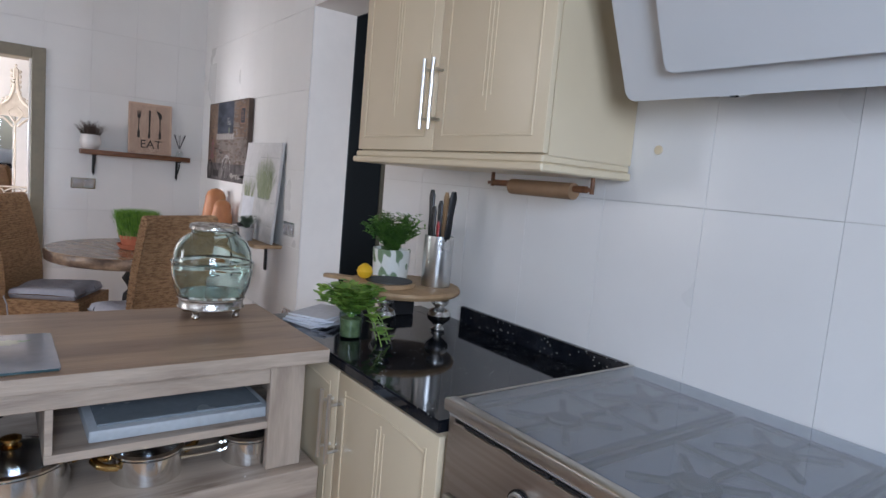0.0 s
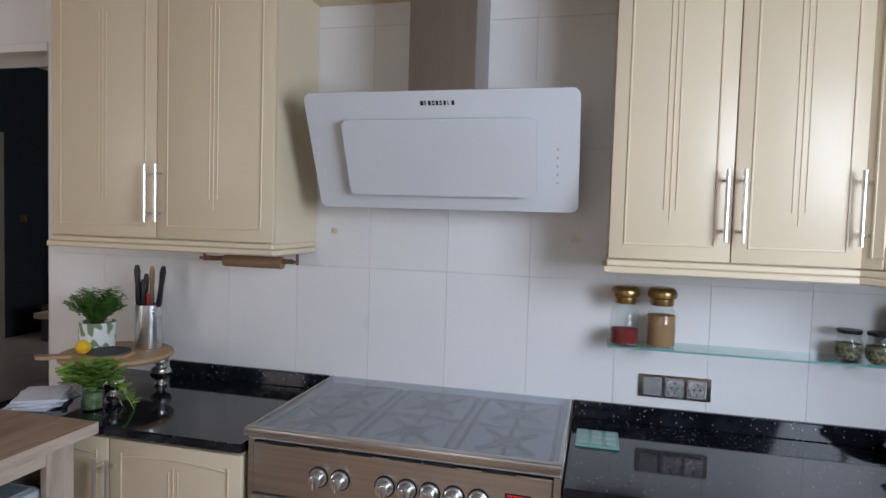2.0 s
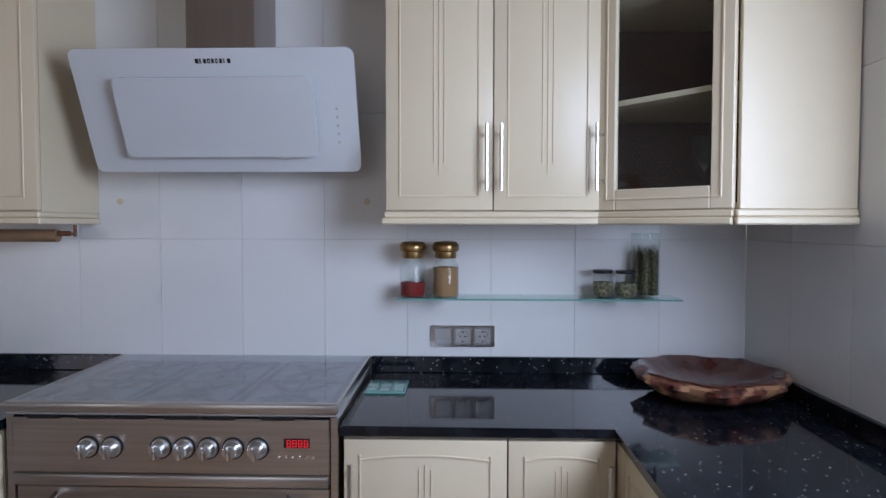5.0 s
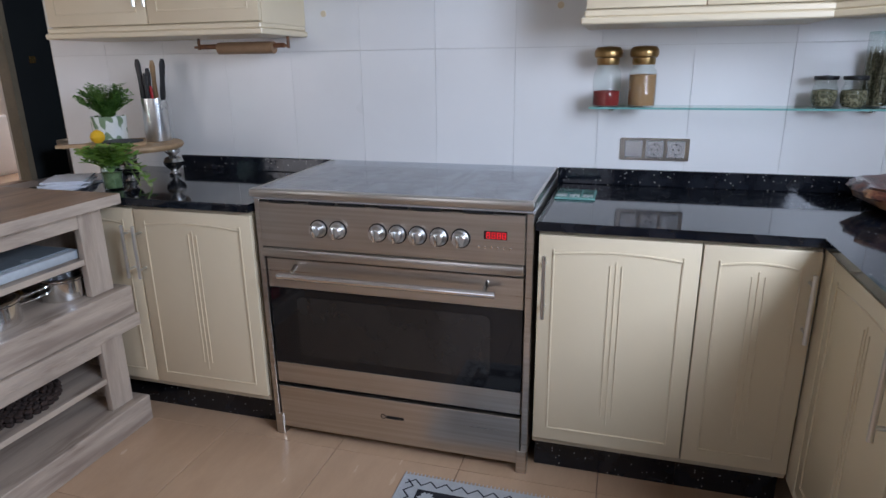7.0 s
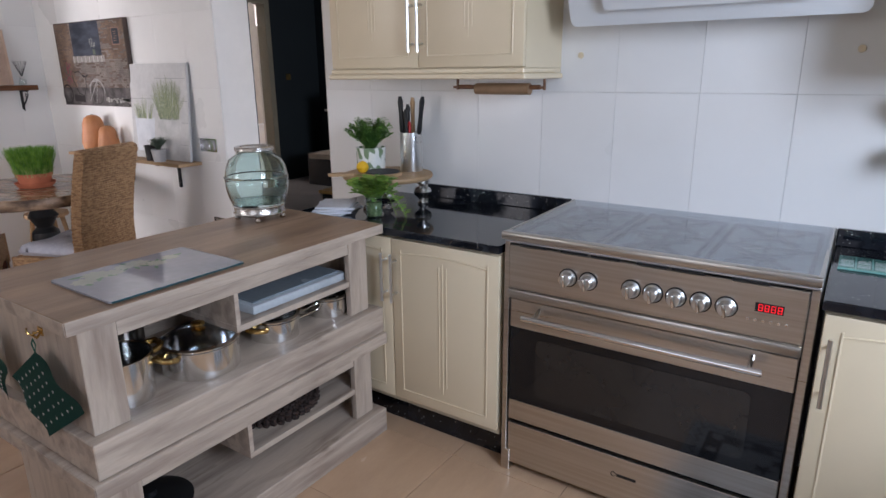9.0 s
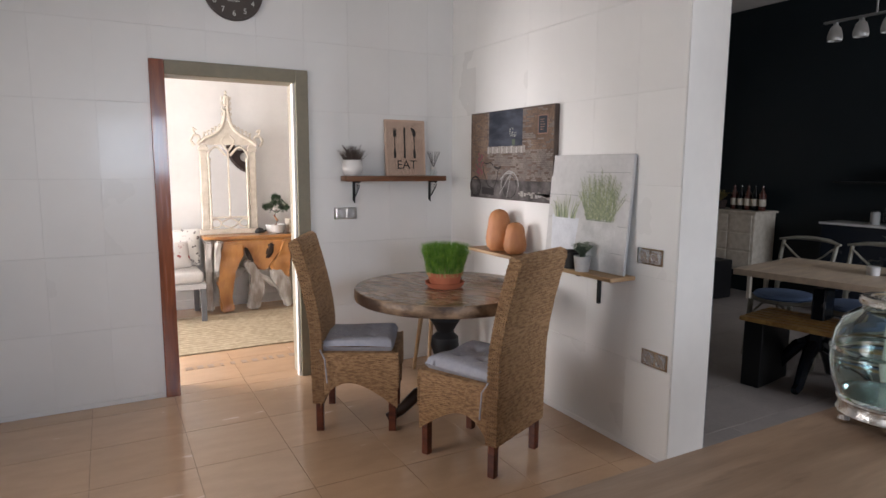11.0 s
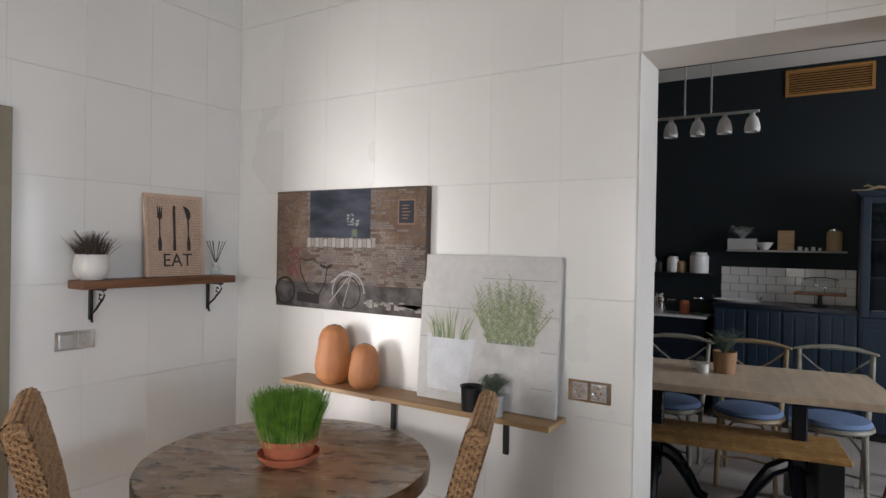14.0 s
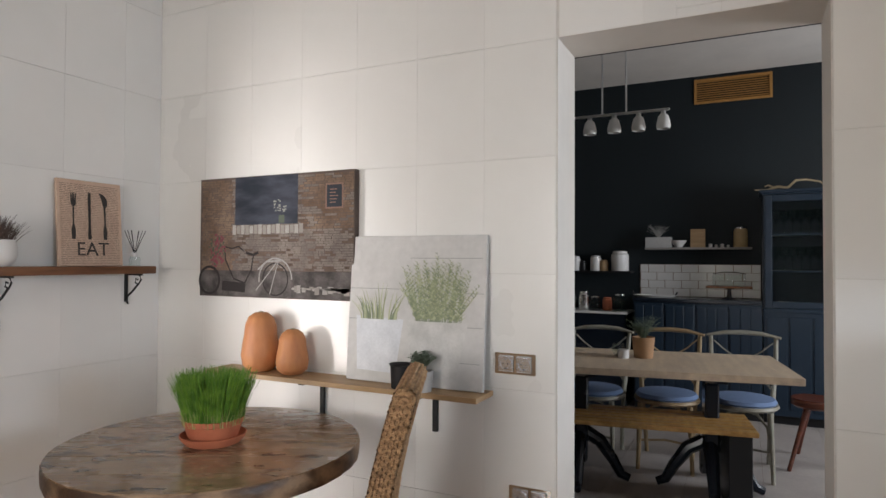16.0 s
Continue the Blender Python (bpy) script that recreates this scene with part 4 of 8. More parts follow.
def leaf(bm, p, d, n, length, width):
    d, n = Vector(d).normalized(), Vector(n)
    s = d.cross(n).normalized() * width / 2
    p = Vector(p)
    up = s.cross(d).normalized() * length * 0.08
    v = [bm.verts.new(q) for q in (p, p + d * length * 0.35 + s + up, p + d * length * 0.75 + s * 0.7, p + d * length, p + d * length * 0.75 - s * 0.7, p + d * length * 0.35 - s + up)]
    bm.faces.new((v[0], v[1], v[2], v[3]))
    bm.faces.new((v[0], v[3], v[4], v[5]))


def foliage(bm, stems, h, spread, leaf_l, leaf_w, per, seed, z0=0.0, droop=0.3, start=0.2):
    rr = random.Random(seed)
    for _ in range(stems):
        a = rr.uniform(0, 6.283)
        R, H = spread * rr.uniform(0.3, 1.0), h * rr.uniform(0.5, 1.0)
        pts = []
        for k in range(6):
            f = k / 5
            pts.append(Vector((R * math.cos(a) * f ** 1.3, R * math.sin(a) * f ** 1.3, z0 + H * (f - droop * f * f * f))))
        tube(bm, pts, [0.0016, 0.0014, 0.0012, 0.001, 0.0008, 0.0005], 4, caps=False)
        for k in range(per):
            f = start + (1 - start) * k / per
            i = min(int(f * 5), 4)
            p = pts[i].lerp(pts[i + 1], f * 5 - i)
            t = a + (1.5 if k % 2 else -1.5) + rr.uniform(-0.6, 0.6)
            leaf(bm, p, (math.cos(t), math.sin(t), rr.uniform(-0.1, 0.6)), (0, 0, 1), leaf_l * rr.uniform(0.6, 1.1), leaf_w * rr.uniform(0.7, 1.1))
    return bm


def socket_plate(at, m, n, blank, label):
    r = empty("wall_socket", label=label, category="socket", group="wall sockets")
    r.matrix_basis = m @ pose(*at)
    w = 0.071 * n + 0.018
    part("plate", prism(B(), rounded(w, 0.078, 0.004), 0, 0.006), STEELB, r, "polished chrome plate")
    for k in range(n):
        x = 0.009 + 0.071 * k
        part("insert", box(B(), x + 0.006, 0.009, 0.0062, x + 0.065, 0.069, 0.012, bev=0.003), SOCK, r)
        if k >= blank:
            bm = lathe(B(), [(0.026, 0.0125), (0.026, 0.0165), (0.021, 0.0165), (0.019, 0.0128), (0.0, 0.0128)], at=(x + 0.0355, 0.039, 0), seg=24)
            part("socket_ring", bm, SOCK, r)
            bm = B()
            for s in (-0.0095, 0.0095):
                lathe(bm, [(0.0, 0.0132), (0.003, 0.0132), (0.003, 0.013)], at=(x + 0.0355 + s, 0.039, 0), seg=8)
            box(bm, x + 0.0335, 0.053, 0.0129, x + 0.0375, 0.0575, 0.0145)
            box(bm, x + 0.0335, 0.0205, 0.0129, x + 0.0375, 0.025, 0.0145)
            part("socket_hole", bm, BLACK, r)
    return r


FE = Matrix(((0, 0, -1, 0), (-1, 0, 0, 0), (0, 1, 0, 0), (0, 0, 0, 1)))   # x to the south, y up, z into the room from the east wall
FN = Matrix(((1, 0, 0, 0), (0, 0, -1, 0), (0, 1, 0, 0), (0, 0, 0, 1)))    # x east, y up, z into the room from the north wall


def on_east(y, z, out=0.0):
    return Matrix.Translation((WX - out, y, z)) @ FE


def on_north(x, z, out=0.0):
    return Matrix.Translation((x, NY - out, z)) @ FN


socket_plate((0, 0, 0), on_east(-0.236, 0.942), 3, 1, "chrome switch and double wall socket over the black splashback")
socket_plate((0, 0, 0), on_east(3.350, 0.957), 2, 0, "chrome double wall socket beside the plank shelf")
socket_plate((0, 0, 0), on_east(3.292, 0.468), 2, 0, "chrome double wall socket low on the tiled wall")
socket_plate((0, 0, 0), on_north(0.440, 1.056), 2, 1, "chrome switch and socket under the brown wooden shelf")
for yy, zz in ((0.899, 1.468), (-0.005, 1.468)):
    T("screw_cap", lathe(B(), [(0, 0), (0.012, 0), (0.011, 0.004), (0, 0.005)], seg=14), CREAM, "small round beige screw cap on the wall tiles", "screw cap", "screw caps", m=on_east(yy, zz))

# glass shelf with its jars
gs = thing("glass_shelf", (0, 0, 0), 0, "thin clear glass wall shelf on steel brackets holding spice jars", "shelf")
pn = part("pane", box(B(), 1.205, -1.088, 1.1276, 1.347, -0.125, 1.1336), SHELFG, gs)
pn.visible_shadow = False
part("edge", box(B(), 1.2035, -1.088, 1.1276, 1.2047, -0.125, 1.1336), SHELFE, gs, "green glass edge")
for yy in (-0.195, -0.99):
    part("bracket", box(lathe(B(), [(0, 0), (0.012, 0.003), (0.013, 0.012), (0, 0.012)], at=(1.325, yy, 1.1125), seg=14), 1.325, yy - 0.008, 1.114, 1.348, yy + 0.008, 1.124, bev=0.002), STEELB, gs)


BIG = Matrix.Diagonal((1.03, 1.03, 1.05, 1.0))


def spice_jar(at, fill_mat, fill, label):
    r = thing("spice_jar", at, 0, label, "jar", "brass-lidded spice jars")
    g = part("jar_glass", lathe(B(), [(0, 0.001), (0.040, 0.001), (0.044, 0.006), (0.044, 0.098), (0.040, 0.110), (0.032, 0.120), (0.032, 0.135)], seg=28), GLASS, r, m=BIG)
    g.visible_shadow = False
    part("contents", lathe(B(), [(0, 0.004), (0.0405, 0.004), (0.0415, 0.01), (0.0415, fill), (0.02, fill + 0.002), (0, fill + 0.001)], seg=24), fill_mat, r, m=BIG)
    part("lid", lathe(B(), [(0.0, 0.128), (0.034, 0.128), (0.036, 0.134), (0.036, 0.148), (0.043, 0.152), (0.045, 0.162), (0.044, 0.172), (0.036, 0.182), (0.0, 0.186)], seg=28), BRONZE, r, "domed aged brass lid", m=BIG)
    return r


spice_jar((1.262, -0.178, 1.1337), PAPRIKA, 0.048, "glass spice jar half full of red paprika with a brass lid")
spice_jar((1.262, -0.292, 1.1337), CURRY, 0.098, "glass spice jar full of ground brown spice with a brass lid")


def herb_jar(at, label):
    r = thing("herb_jar", at, 0, label, "jar", "small herb jars")
    part("jar_glass", lathe(B(), [(0, 0.001), (0.026, 0.001), (0.034, 0.012), (0.038, 0.035), (0.036, 0.055), (0.030, 0.070), (0.028, 0.084)], seg=22), GLASS, r).visible_shadow = False
    part("contents", lathe(B(), [(0, 0.004), (0.024, 0.004), (0.032, 0.014), (0.0355, 0.036), (0.033, 0.053), (0, 0.057)], seg=20), HERB, r)
    part("lid", lathe(B(), [(0, 0.084), (0.033, 0.084), (0.034, 0.088), (0.034, 0.095), (0, 0.097)], seg=20), BLACK, r, "flat black lid")


herb_jar((1.265, -0.834, 1.1337), "small bulbous glass jar of dried herbs with a black lid")
herb_jar((1.240, -0.907, 1.1337), "small bulbous glass jar of dried seeds with a black lid")
r = thing("tall_jar", (1.294, -0.988, 1.1337), 0, "tall glass cylinder filled with dried herb sprigs", "jar")
part("jar_glass", lathe(B(), [(0, 0.001), (0.047, 0.001), (0.048, 0.004), (0.048, 0.215)], seg=26), GLASS, r).visible_shadow = False
part("herb_sprigs", foliage(blades(B(), 420, 0.043, 0.175, 0.001, 0.004, 5, z0=0.006), 60, 0.185, 0.034, 0.02, 0.008, 12, 6, z0=0.006, droop=0.1), HERB, r)
part("lid", lathe(B(), [(0, 0.2155), (0.049, 0.2155), (0.049, 0.222), (0, 0.222)], seg=24), GLASSG, r)

# burl wood bowl in the corner
bw = thing("burl_bowl", (1.06, -1.12, WTZ1 + 0.0005), 15, "large polished burl wood bowl with a rough live edge", "bowl")


def wob(a, z):
    return 1 + (0.022 * math.sin(19 * a + z * 140) * math.sin(5 * a) if 0.01 < z < 0.078 else 0) + 0.05 * math.sin(3 * a + 0.6) + 0.035 * math.sin(7 * a + z * 30) + (0.025 * math.sin(13 * a + z * 80) if z > 0.01 else 0)


part("rind", lathe(B(), [(0, 0), (0.10, 0.0), (0.155, 0.012), (0.205, 0.035), (0.228, 0.060), (0.226, 0.072), (0.214, 0.079)], seg=72, wob=wob, squash=(1.0, 1.0)), BARK, bw, "rough brown bark edge")
part("hollow", lathe(B(), [(0.2135, 0.0792), (0.205, 0.084), (0.19, 0.080), (0.15, 0.052), (0.08, 0.036), (0, 0.033)], seg=72, wob=wob), BOWLW, bw, "smooth dark red hollow")

gc = thing("glass_coaster", (1.12, -0.095, WTZ1 + 0.0005), 0, "square green glass trivet with blocks, on the black worktop", "trivet")
part("slab", box(B(), -0.075, -0.075, 0, 0.075, 0.055, 0.005, bev=0.001), SHELFE, gc)
for i in range(3):
    for j in range(3):
        part("glass_block", box(B(), -0.07 + 0.046 * i, -0.07 + 0.042 * j, 0.0052, -0.028 + 0.046 * i, -0.033 + 0.042 * j, 0.010, bev=0.002), GLASSG, gc)

# rolling pin hung under the cabinet
rp = thing("hanging_rolling_pin", (0, 0, 0), 0, "wooden rolling pin hung on brackets under the wall cabinet", "rolling pin")
part("roller", tube(B(), [(1.215, 1.045, 1.345), (1.215, 1.285, 1.345)], 0.022, 20), M("brown_roller_wood", (0.32, 0.20, 0.115), 0.55, col2=(0.25, 0.15, 0.08), scale=6), rp)
for a, b in ((1.002, 1.0445), (1.2855, 1.365)):
    part("grip", tube(B(), [(1.215, a, 1.352), (1.215, b, 1.352)], 0.009, 12), SHELFW, rp)
for yy in (0.985, 1.375):
    part("bracket", box(box(B(), 1.210, yy - 0.004, 1.341, 1.220, yy + 0.004, 1.383, bev=0.001), 1.212, yy - 0.001, 1.346, 1.218, yy + 0.02, 1.356), SHELFW, rp)

# round board on turned feet with its things
TZ = 0.985
st = thing("round_serving_stand", (1.115, 1.68, 0), 0, "round wooden serving stand on three turned pewter feet", "serving stand")
part("board", lathe(B(), [(0, TZ - 0.024), (0.19, TZ - 0.024), (0.198, TZ - 0.018), (0.2, TZ - 0.012), (0.197, TZ - 0.003), (0.19, TZ), (0, TZ)], seg=48), PINE, st, "round worn pine board")
for dx, dy in ((-0.12, -0.09), (0.06, -0.145), (0.03, 0.13)):
    part("foot", lathe(B(), [(0, 0.0005), (0.022, 0.0005), (0.024, 0.008), (0.012, 0.016), (0.016, 0.022), (0.036, 0.040), (0.040, 0.056), (0.034, 0.070), (0.014, 0.080), (0.022, 0.088), (0.030, 0.096), (0.030, 0.1045), (0, 0.1045)], seg=24), SILVER, st, "turned pewter foot", m=pose(dx, dy, WTZ1))
pb = thing("paddle_board", (1.04, 1.675, TZ + 0.0005), 0, "wooden paddle board with a round slate inlay", "serving board")
part("paddle", prism(prism(B(), [(0.105 * math.cos(a), 0.105 * math.sin(a)) for a in [i * 6.2832 / 40 for i in range(40)]], 0, 0.012), [(-0.085, 0.055), (-0.055, 0.085), (-0.11, 0.155), (-0.135, 0.165), (-0.15, 0.15), (-0.14, 0.125)], 0.0003, 0.0117), PINE, pb)
part("slate_disc", lathe(B(), [(0, 0.0122), (0.078, 0.0122), (0.077, 0.016), (0, 0.016)], at=(0.012, -0.012, 0), seg=36), M("slate", (0.04, 0.043, 0.045), 0.6, scale=20, bump=0.4), pb)
T("lemon", lathe(B(), [(0, 0), (0.012, 0.002), (0.023, 0.012), (0.027, 0.026), (0.022, 0.040), (0.010, 0.049), (0, 0.053)], seg=22), YELLOW, "small yellow lemon resting on the paddle board", "lemon", m=pose(0.985, 1.712, TZ + 0.0128))
ch = thing("cutlery_holder", (1.212, 1.622, TZ + 0.0005), 0, "tall brushed steel holder with black knives and a wooden spoon", "utensil holder")
part("cylinder", lathe(B(), [(0, 0.0), (0.049, 0.0), (0.050, 0.003), (0.050, 0.172), (0.0475, 0.172), (0.0475, 0.005), (0, 0.005)], seg=40), SATIN, ch)
for i, (dx, dy, tx, ty, L, mt, w) in enumerate(((-0.010, 0.030, -0.012, 0.045, 0.325, BLACK, 0.010), (0.012, 0.022, 0.010, 0.020, 0.29, BLACK, 0.009), (-0.020, 0.008, -0.02, 0.012, 0.27, BLACK, 0.008), (0.014, 0.000, 0.014, -0.004, 0.32, PINE, 0.009), (-0.006, -0.004, -0.010, -0.002, 0.22, REDM, 0.006), (0.0, -0.025, -0.01, -0.075, 0.325, BLACK, 0.010))):
    d = Vector((tx - dx, ty - dy, L))
    p0, p1 = Vector((dx, dy, 0.006)), Vector((tx, ty, L))
    hpts = [p0.lerp(p1, f) for f in (0.5, 0.56, 0.75, 0.93, 1.0)]
    ut = part("knife" if mt is BLACK else "spoon", tube(B(), hpts, [w, w * 1.3, w * 1.1, w * 1.4, w * 0.8], 10, flat=0.6), mt, ch, "black knife handle" if mt is BLACK else "")
    part("blade", tube(B(), [p0, p0.lerp(p1, 0.499)], [0.003, 0.008], 6, flat=0.2), STEELB if mt is not PINE else PINE, ut)
fp = thing("fern_plant", (1.128, 1.785, TZ + 0.0005), 0, "green fern in a leaf-patterned white pot on the stand", "potted plant")
part("pot", lathe(B(), [(0, 0), (0.058, 0), (0.062, 0.004), (0.067, 0.105), (0.063, 0.105), (0.058, 0.09), (0, 0.09)], seg=32), M("leaf_patterned_pot", (0.76, 0.77, 0.72), 0.3, col2=(0.20, 0.28, 0.16), scale=42, stretch=(1, 1, 0.6), ramp=(0.42, 0.47), coat=0.3, detail=0), fp)
part("leaves", foliage(B(), 90, 0.165, 0.120, 0.032, 0.011, 26, 21, z0=0.085, droop=0.10, start=0.06), LEAF, fp)
hp = thing("herb_plant", (0.858, 1.548, WTZ1 + 0.0005), 0, "bright green trailing herb in a small glass on the worktop", "potted plant")
part("glass_pot", lathe(B(), [(0, 0.001), (0.030, 0.001), (0.034, 0.012), (0.036, 0.07), (0.033, 0.085), (0.031, 0.085), (0.033, 0.07), (0.03, 0.005), (0, 0.005)], seg=26), GLASSG, hp)
part("soil", lathe(B(), [(0, 0.006), (0.029, 0.006), (0.032, 0.06), (0, 0.063)], seg=20), M("mossy_soil", (0.25, 0.27, 0.13), 0.9, col2=(0.1, 0.12, 0.05), scale=40), hp)
bm = foliage(B(), 62, 0.165, 0.112, 0.034, 0.031, 9, 31, z0=0.055, droop=0.36, start=0.25)
part("leaves", bm, LEAFY, hp)
bm = B()
for k, (ex, ey) in enumerate(((0.06, -0.12), (0.03, -0.14), (0.085, -0.095), (0.05, -0.075))):
    pts = [Vector((ex * f, ey * f, 0.085 + 0.05 * math.sin(f * 2.6) - 0.115 * f * f)) for f in (0, 0.25, 0.5, 0.75, 1.0)]
    pts[-1].z = max(pts[-1].z, 0.006)
    tube(bm, pts, 0.0014, 5)
    rr = random.Random(k)
    for j in range(12):
        f = 0.2 + 0.8 * j / 12
        i = min(int(f * 4), 3)
        p = pts[i].lerp(pts[i + 1], f * 4 - i)
        a = rr.uniform(0, 6.28)
        leaf(bm, p, (math.cos(a), math.sin(a), rr.uniform(0.0, 0.5)), (0, 0, 1), 0.032, 0.026)
part("trailing_stems", bm, LEAFY, hp)
nb = thing("notepad_stack", (0.868, 1.760, WTZ1 + 0.0005), 28, "stack of white papers and booklets on the black worktop", "papers")
for k in range(5):
    part("booklet", box(B(), -0.105 + 0.004 * k, -0.07 + 0.003 * (k % 3), 0.0062 * k, 0.10 - 0.005 * (k % 2), 0.075, 0.0062 * k + 0.0058, bev=0.0008), PAPER, nb, m=pose(0, 0, 0, 0, 0, (-14, 9, -3, 17, 4)[k]))
T("dark_storage_box", box(B(), -0.045, -0.03, 0, 0.045, 0.03, 0.05, bev=0.004), BLACK, "small black box behind the serving stand", "box", m=pose(1.19, 1.80, WTZ1 + 0.0005))

# glass beverage jar
dj = thing("glass_dispenser_jar", (0.530, 1.845, 0.8715), 0, "large green-tinted glass jar on a footed silver stand", "glass jar")
dj.scale = (0.94, 0.94, 0.94)
for k in range(4):
    a = radians(45 + 90 * k)
    part("foot", lathe(B(), [(0, 0), (0.010, 0.001), (0.013, 0.009), (0.009, 0.018), (0.014, 0.026), (0, 0.03)], seg=14), SILVER, dj, m=pose(0.088 * math.cos(a), 0.088 * math.sin(a), 0))
part("stand_ring", lathe(B(), [(0, 0.026), (0.098, 0.026), (0.104, 0.031), (0.100, 0.038), (0.100, 0.056), (0.105, 0.060), (0.102, 0.066), (0.096, 0.066), (0.094, 0.04), (0, 0.04)], seg=48), SILVER, dj, "embossed silver stand")
part("jar_body", lathe(B(), [(0, 0.043), (0.088, 0.045), (0.104, 0.066), (0.117, 0.10), (0.124, 0.14), (0.125, 0.170), (0.128, 0.176), (0.122, 0.182), (0.121, 0.188), (0.117, 0.215), (0.103, 0.245), (0.080, 0.262), (0.070, 0.268), (0.070, 0.278), (0.065, 0.278), (0.065, 0.266), (0.076, 0.258), (0.099, 0.241), (0.112, 0.213), (0.117, 0.187), (0.119, 0.175), (0.119, 0.14), (0.112, 0.10), (0.098, 0.074), (0, 0.074)], seg=64), JARG, dj).visible_shadow = False
part("lid", lathe(B(), [(0.0, 0.2785), (0.074, 0.2785), (0.077, 0.282), (0.077, 0.292), (0.072, 0.297), (0.055, 0.297), (0.052, 0.294), (0, 0.294)], seg=44), SILVER, dj, "ribbed silver lid")

# glass chopping board on the island
gb = thing("glass_chopping_board", (-0.295, 1.412, 0.8715), 0, "pale glass chopping board printed with soft green flowers", "chopping board")
part("board", prism(B(), rounded(0.40, 0.305, 0.012), 0.0006, 0.006), M("printed_board", (0.27, 0.27, 0.31), 0.05, col2=(0.33, 0.32, 0.35), scale=5, coat=0.25, rvar=0.02), gb)
rr = random.Random(4)
bm, bm2 = B(), B()
for k in range(7):
    cx, cy, R = 0.05 + 0.042 * k + rr.uniform(-0.01, 0.01), 0.235 + rr.uniform(-0.03, 0.02), rr.uniform(0.028, 0.046)
    for j in range(9):
        a = j * 0.698
        leaf(bm, (cx, cy, 0.0062), (math.cos(a), math.sin(a), 0), (0, 0, 1), R, R * 0.6)
    for j in range(6):
        a = rr.uniform(0, 6.28)
        leaf(bm2, (cx + rr.uniform(-0.02, 0.02), cy + rr.uniform(-0.02, 0.02), 0.0061), (math.cos(a), math.sin(a), 0), (0, 0, 1), R * 1.2, R * 0.4)


def flatten(bm, z):
    for k, v in enumerate(bm.verts):
        v.co.z = z + (k // 6) * 4e-6


flatten(bm, 0.0066)
flatten(bm2, 0.0061)
part("glass_edge", box(B(), 0.004, -0.0012, 0.0008, 0.396, -0.0002, 0.0058), M("dark_glass_edge", (0.03, 0.075, 0.085), 0.15, scale=6), gb, "blue-green glass edge")
part("flower_print", bm, M("flower_print_ink", (0.44, 0.46, 0.38), 0.2, scale=30, coat=0.5), gb)
part("leaf_print", bm2, M("leaf_print_ink", (0.16, 0.27, 0.17), 0.2, scale=30, coat=0.5), gb)

# pots in the island
GLASSK = glass("smoked_lid_glass", (0.66, 0.69, 0.73), ior=2.0)


def pot(at, R, h, label, lid=True, handles="side", knob=BRASS, rz=0):
    r = thing("cooking_pot", at, rz, label, "pot", "steel pots in the island")
    part("pot_body", lathe(B(), [(0, 0.0), (R - 0.006, 0.0), (R - 0.001, 0.004), (R, 0.02), (R, h - 0.004), (R + 0.004, h), (R + 0.001, h + 0.001), (R - 0.003, h - 0.002), (R - 0.003, 0.006), (0, 0.005)], seg=48), STEELB, r)
    if lid:
        l = part("lid", lathe(B(), [(R + 0.001, h + 0.0015), (R + 0.002, h + 0.005), (R - 0.01, h + 0.009), (R * 0.6, h + 0.022), (R * 0.25, h + 0.028), (0, h + 0.029)], seg=44), GLASSK, r, "domed glass lid with a steel rim")
        part("rim", lathe(B(), [(R - 0.008, h + 0.0095), (R + 0.003, h + 0.006), (R + 0.003, h + 0.002), (R - 0.002, h + 0.0018)], seg=44), STEELB, l)
        part("knob", lathe(B(), [(0, h + 0.0295), (0.020, h + 0.0295), (0.022, h + 0.034), (0.013, h + 0.038), (0.013, h + 0.043), (0.021, h + 0.047), (0.021, h + 0.053), (0.012, h + 0.057), (0, h + 0.057)], seg=22), knob, l, "gold-coloured knob" if knob is BRASS else "")
    if handles == "side":
        for s in (-1, 1):
            pts = [(s * (R - 0.002), -0.030, h - 0.018), (s * (R + 0.020), -0.030, h - 0.012), (s * (R + 0.034), -0.018, h - 0.009), (s * (R + 0.036), 0.018, h - 0.009), (s * (R + 0.020), 0.030, h - 0.012), (s * (R - 0.002), 0.030, h - 0.018)]
            part("handle", tube(B(), pts, 0.009, 10), knob, r, "gold-coloured loop handle" if knob is BRASS else "")
    else:
        for dz in (0.0, 0.022):
            part("handle", tube(B(), [(-R + 0.002, 0, h - 0.035 + dz), (-R - 0.05, -0.012, h - 0.032 + dz), (-R - 0.115, -0.03, h - 0.022 + dz)], [0.005, 0.004, 0.006], 8), STEELB, r)
    return r


PZ = 0.5385
pot((-0.228, 1.572, PZ), 0.092, 0.132, "tall polished steel stockpot without a lid", lid=False)
pot((0.022, 1.556, PZ), 0.116, 0.090, "large polished steel pot with gold handles and glass lid", rz=8)
pot((0.305, 1.545, PZ), 0.084, 0.070, "medium polished steel pot with gold handles and glass lid", rz=12)
pot((0.560, 1.535, PZ), 0.070, 0.068, "small steel saucepan with long wire handles and glass lid", handles="long", knob=STEELB)
pot((-0.10, 1.785, PZ), 0.07, 0.13, "black pot at the back of the island shelf", lid=False, knob=BLACK)
pot((0.36, 1.76, PZ), 0.075, 0.08, "steel pot at the back of the island shelf", knob=STEELB)
cb = thing("cutting_board_tray", (0.165, 1.470, 0.6725), 0, "grey board with a thick white edge on the island shelf", "cutting board")
part("board", box(B(), 0, 0, 0, 0.43, 0.30, 0.030, bev=0.006, seg=2), BOARD, cb)
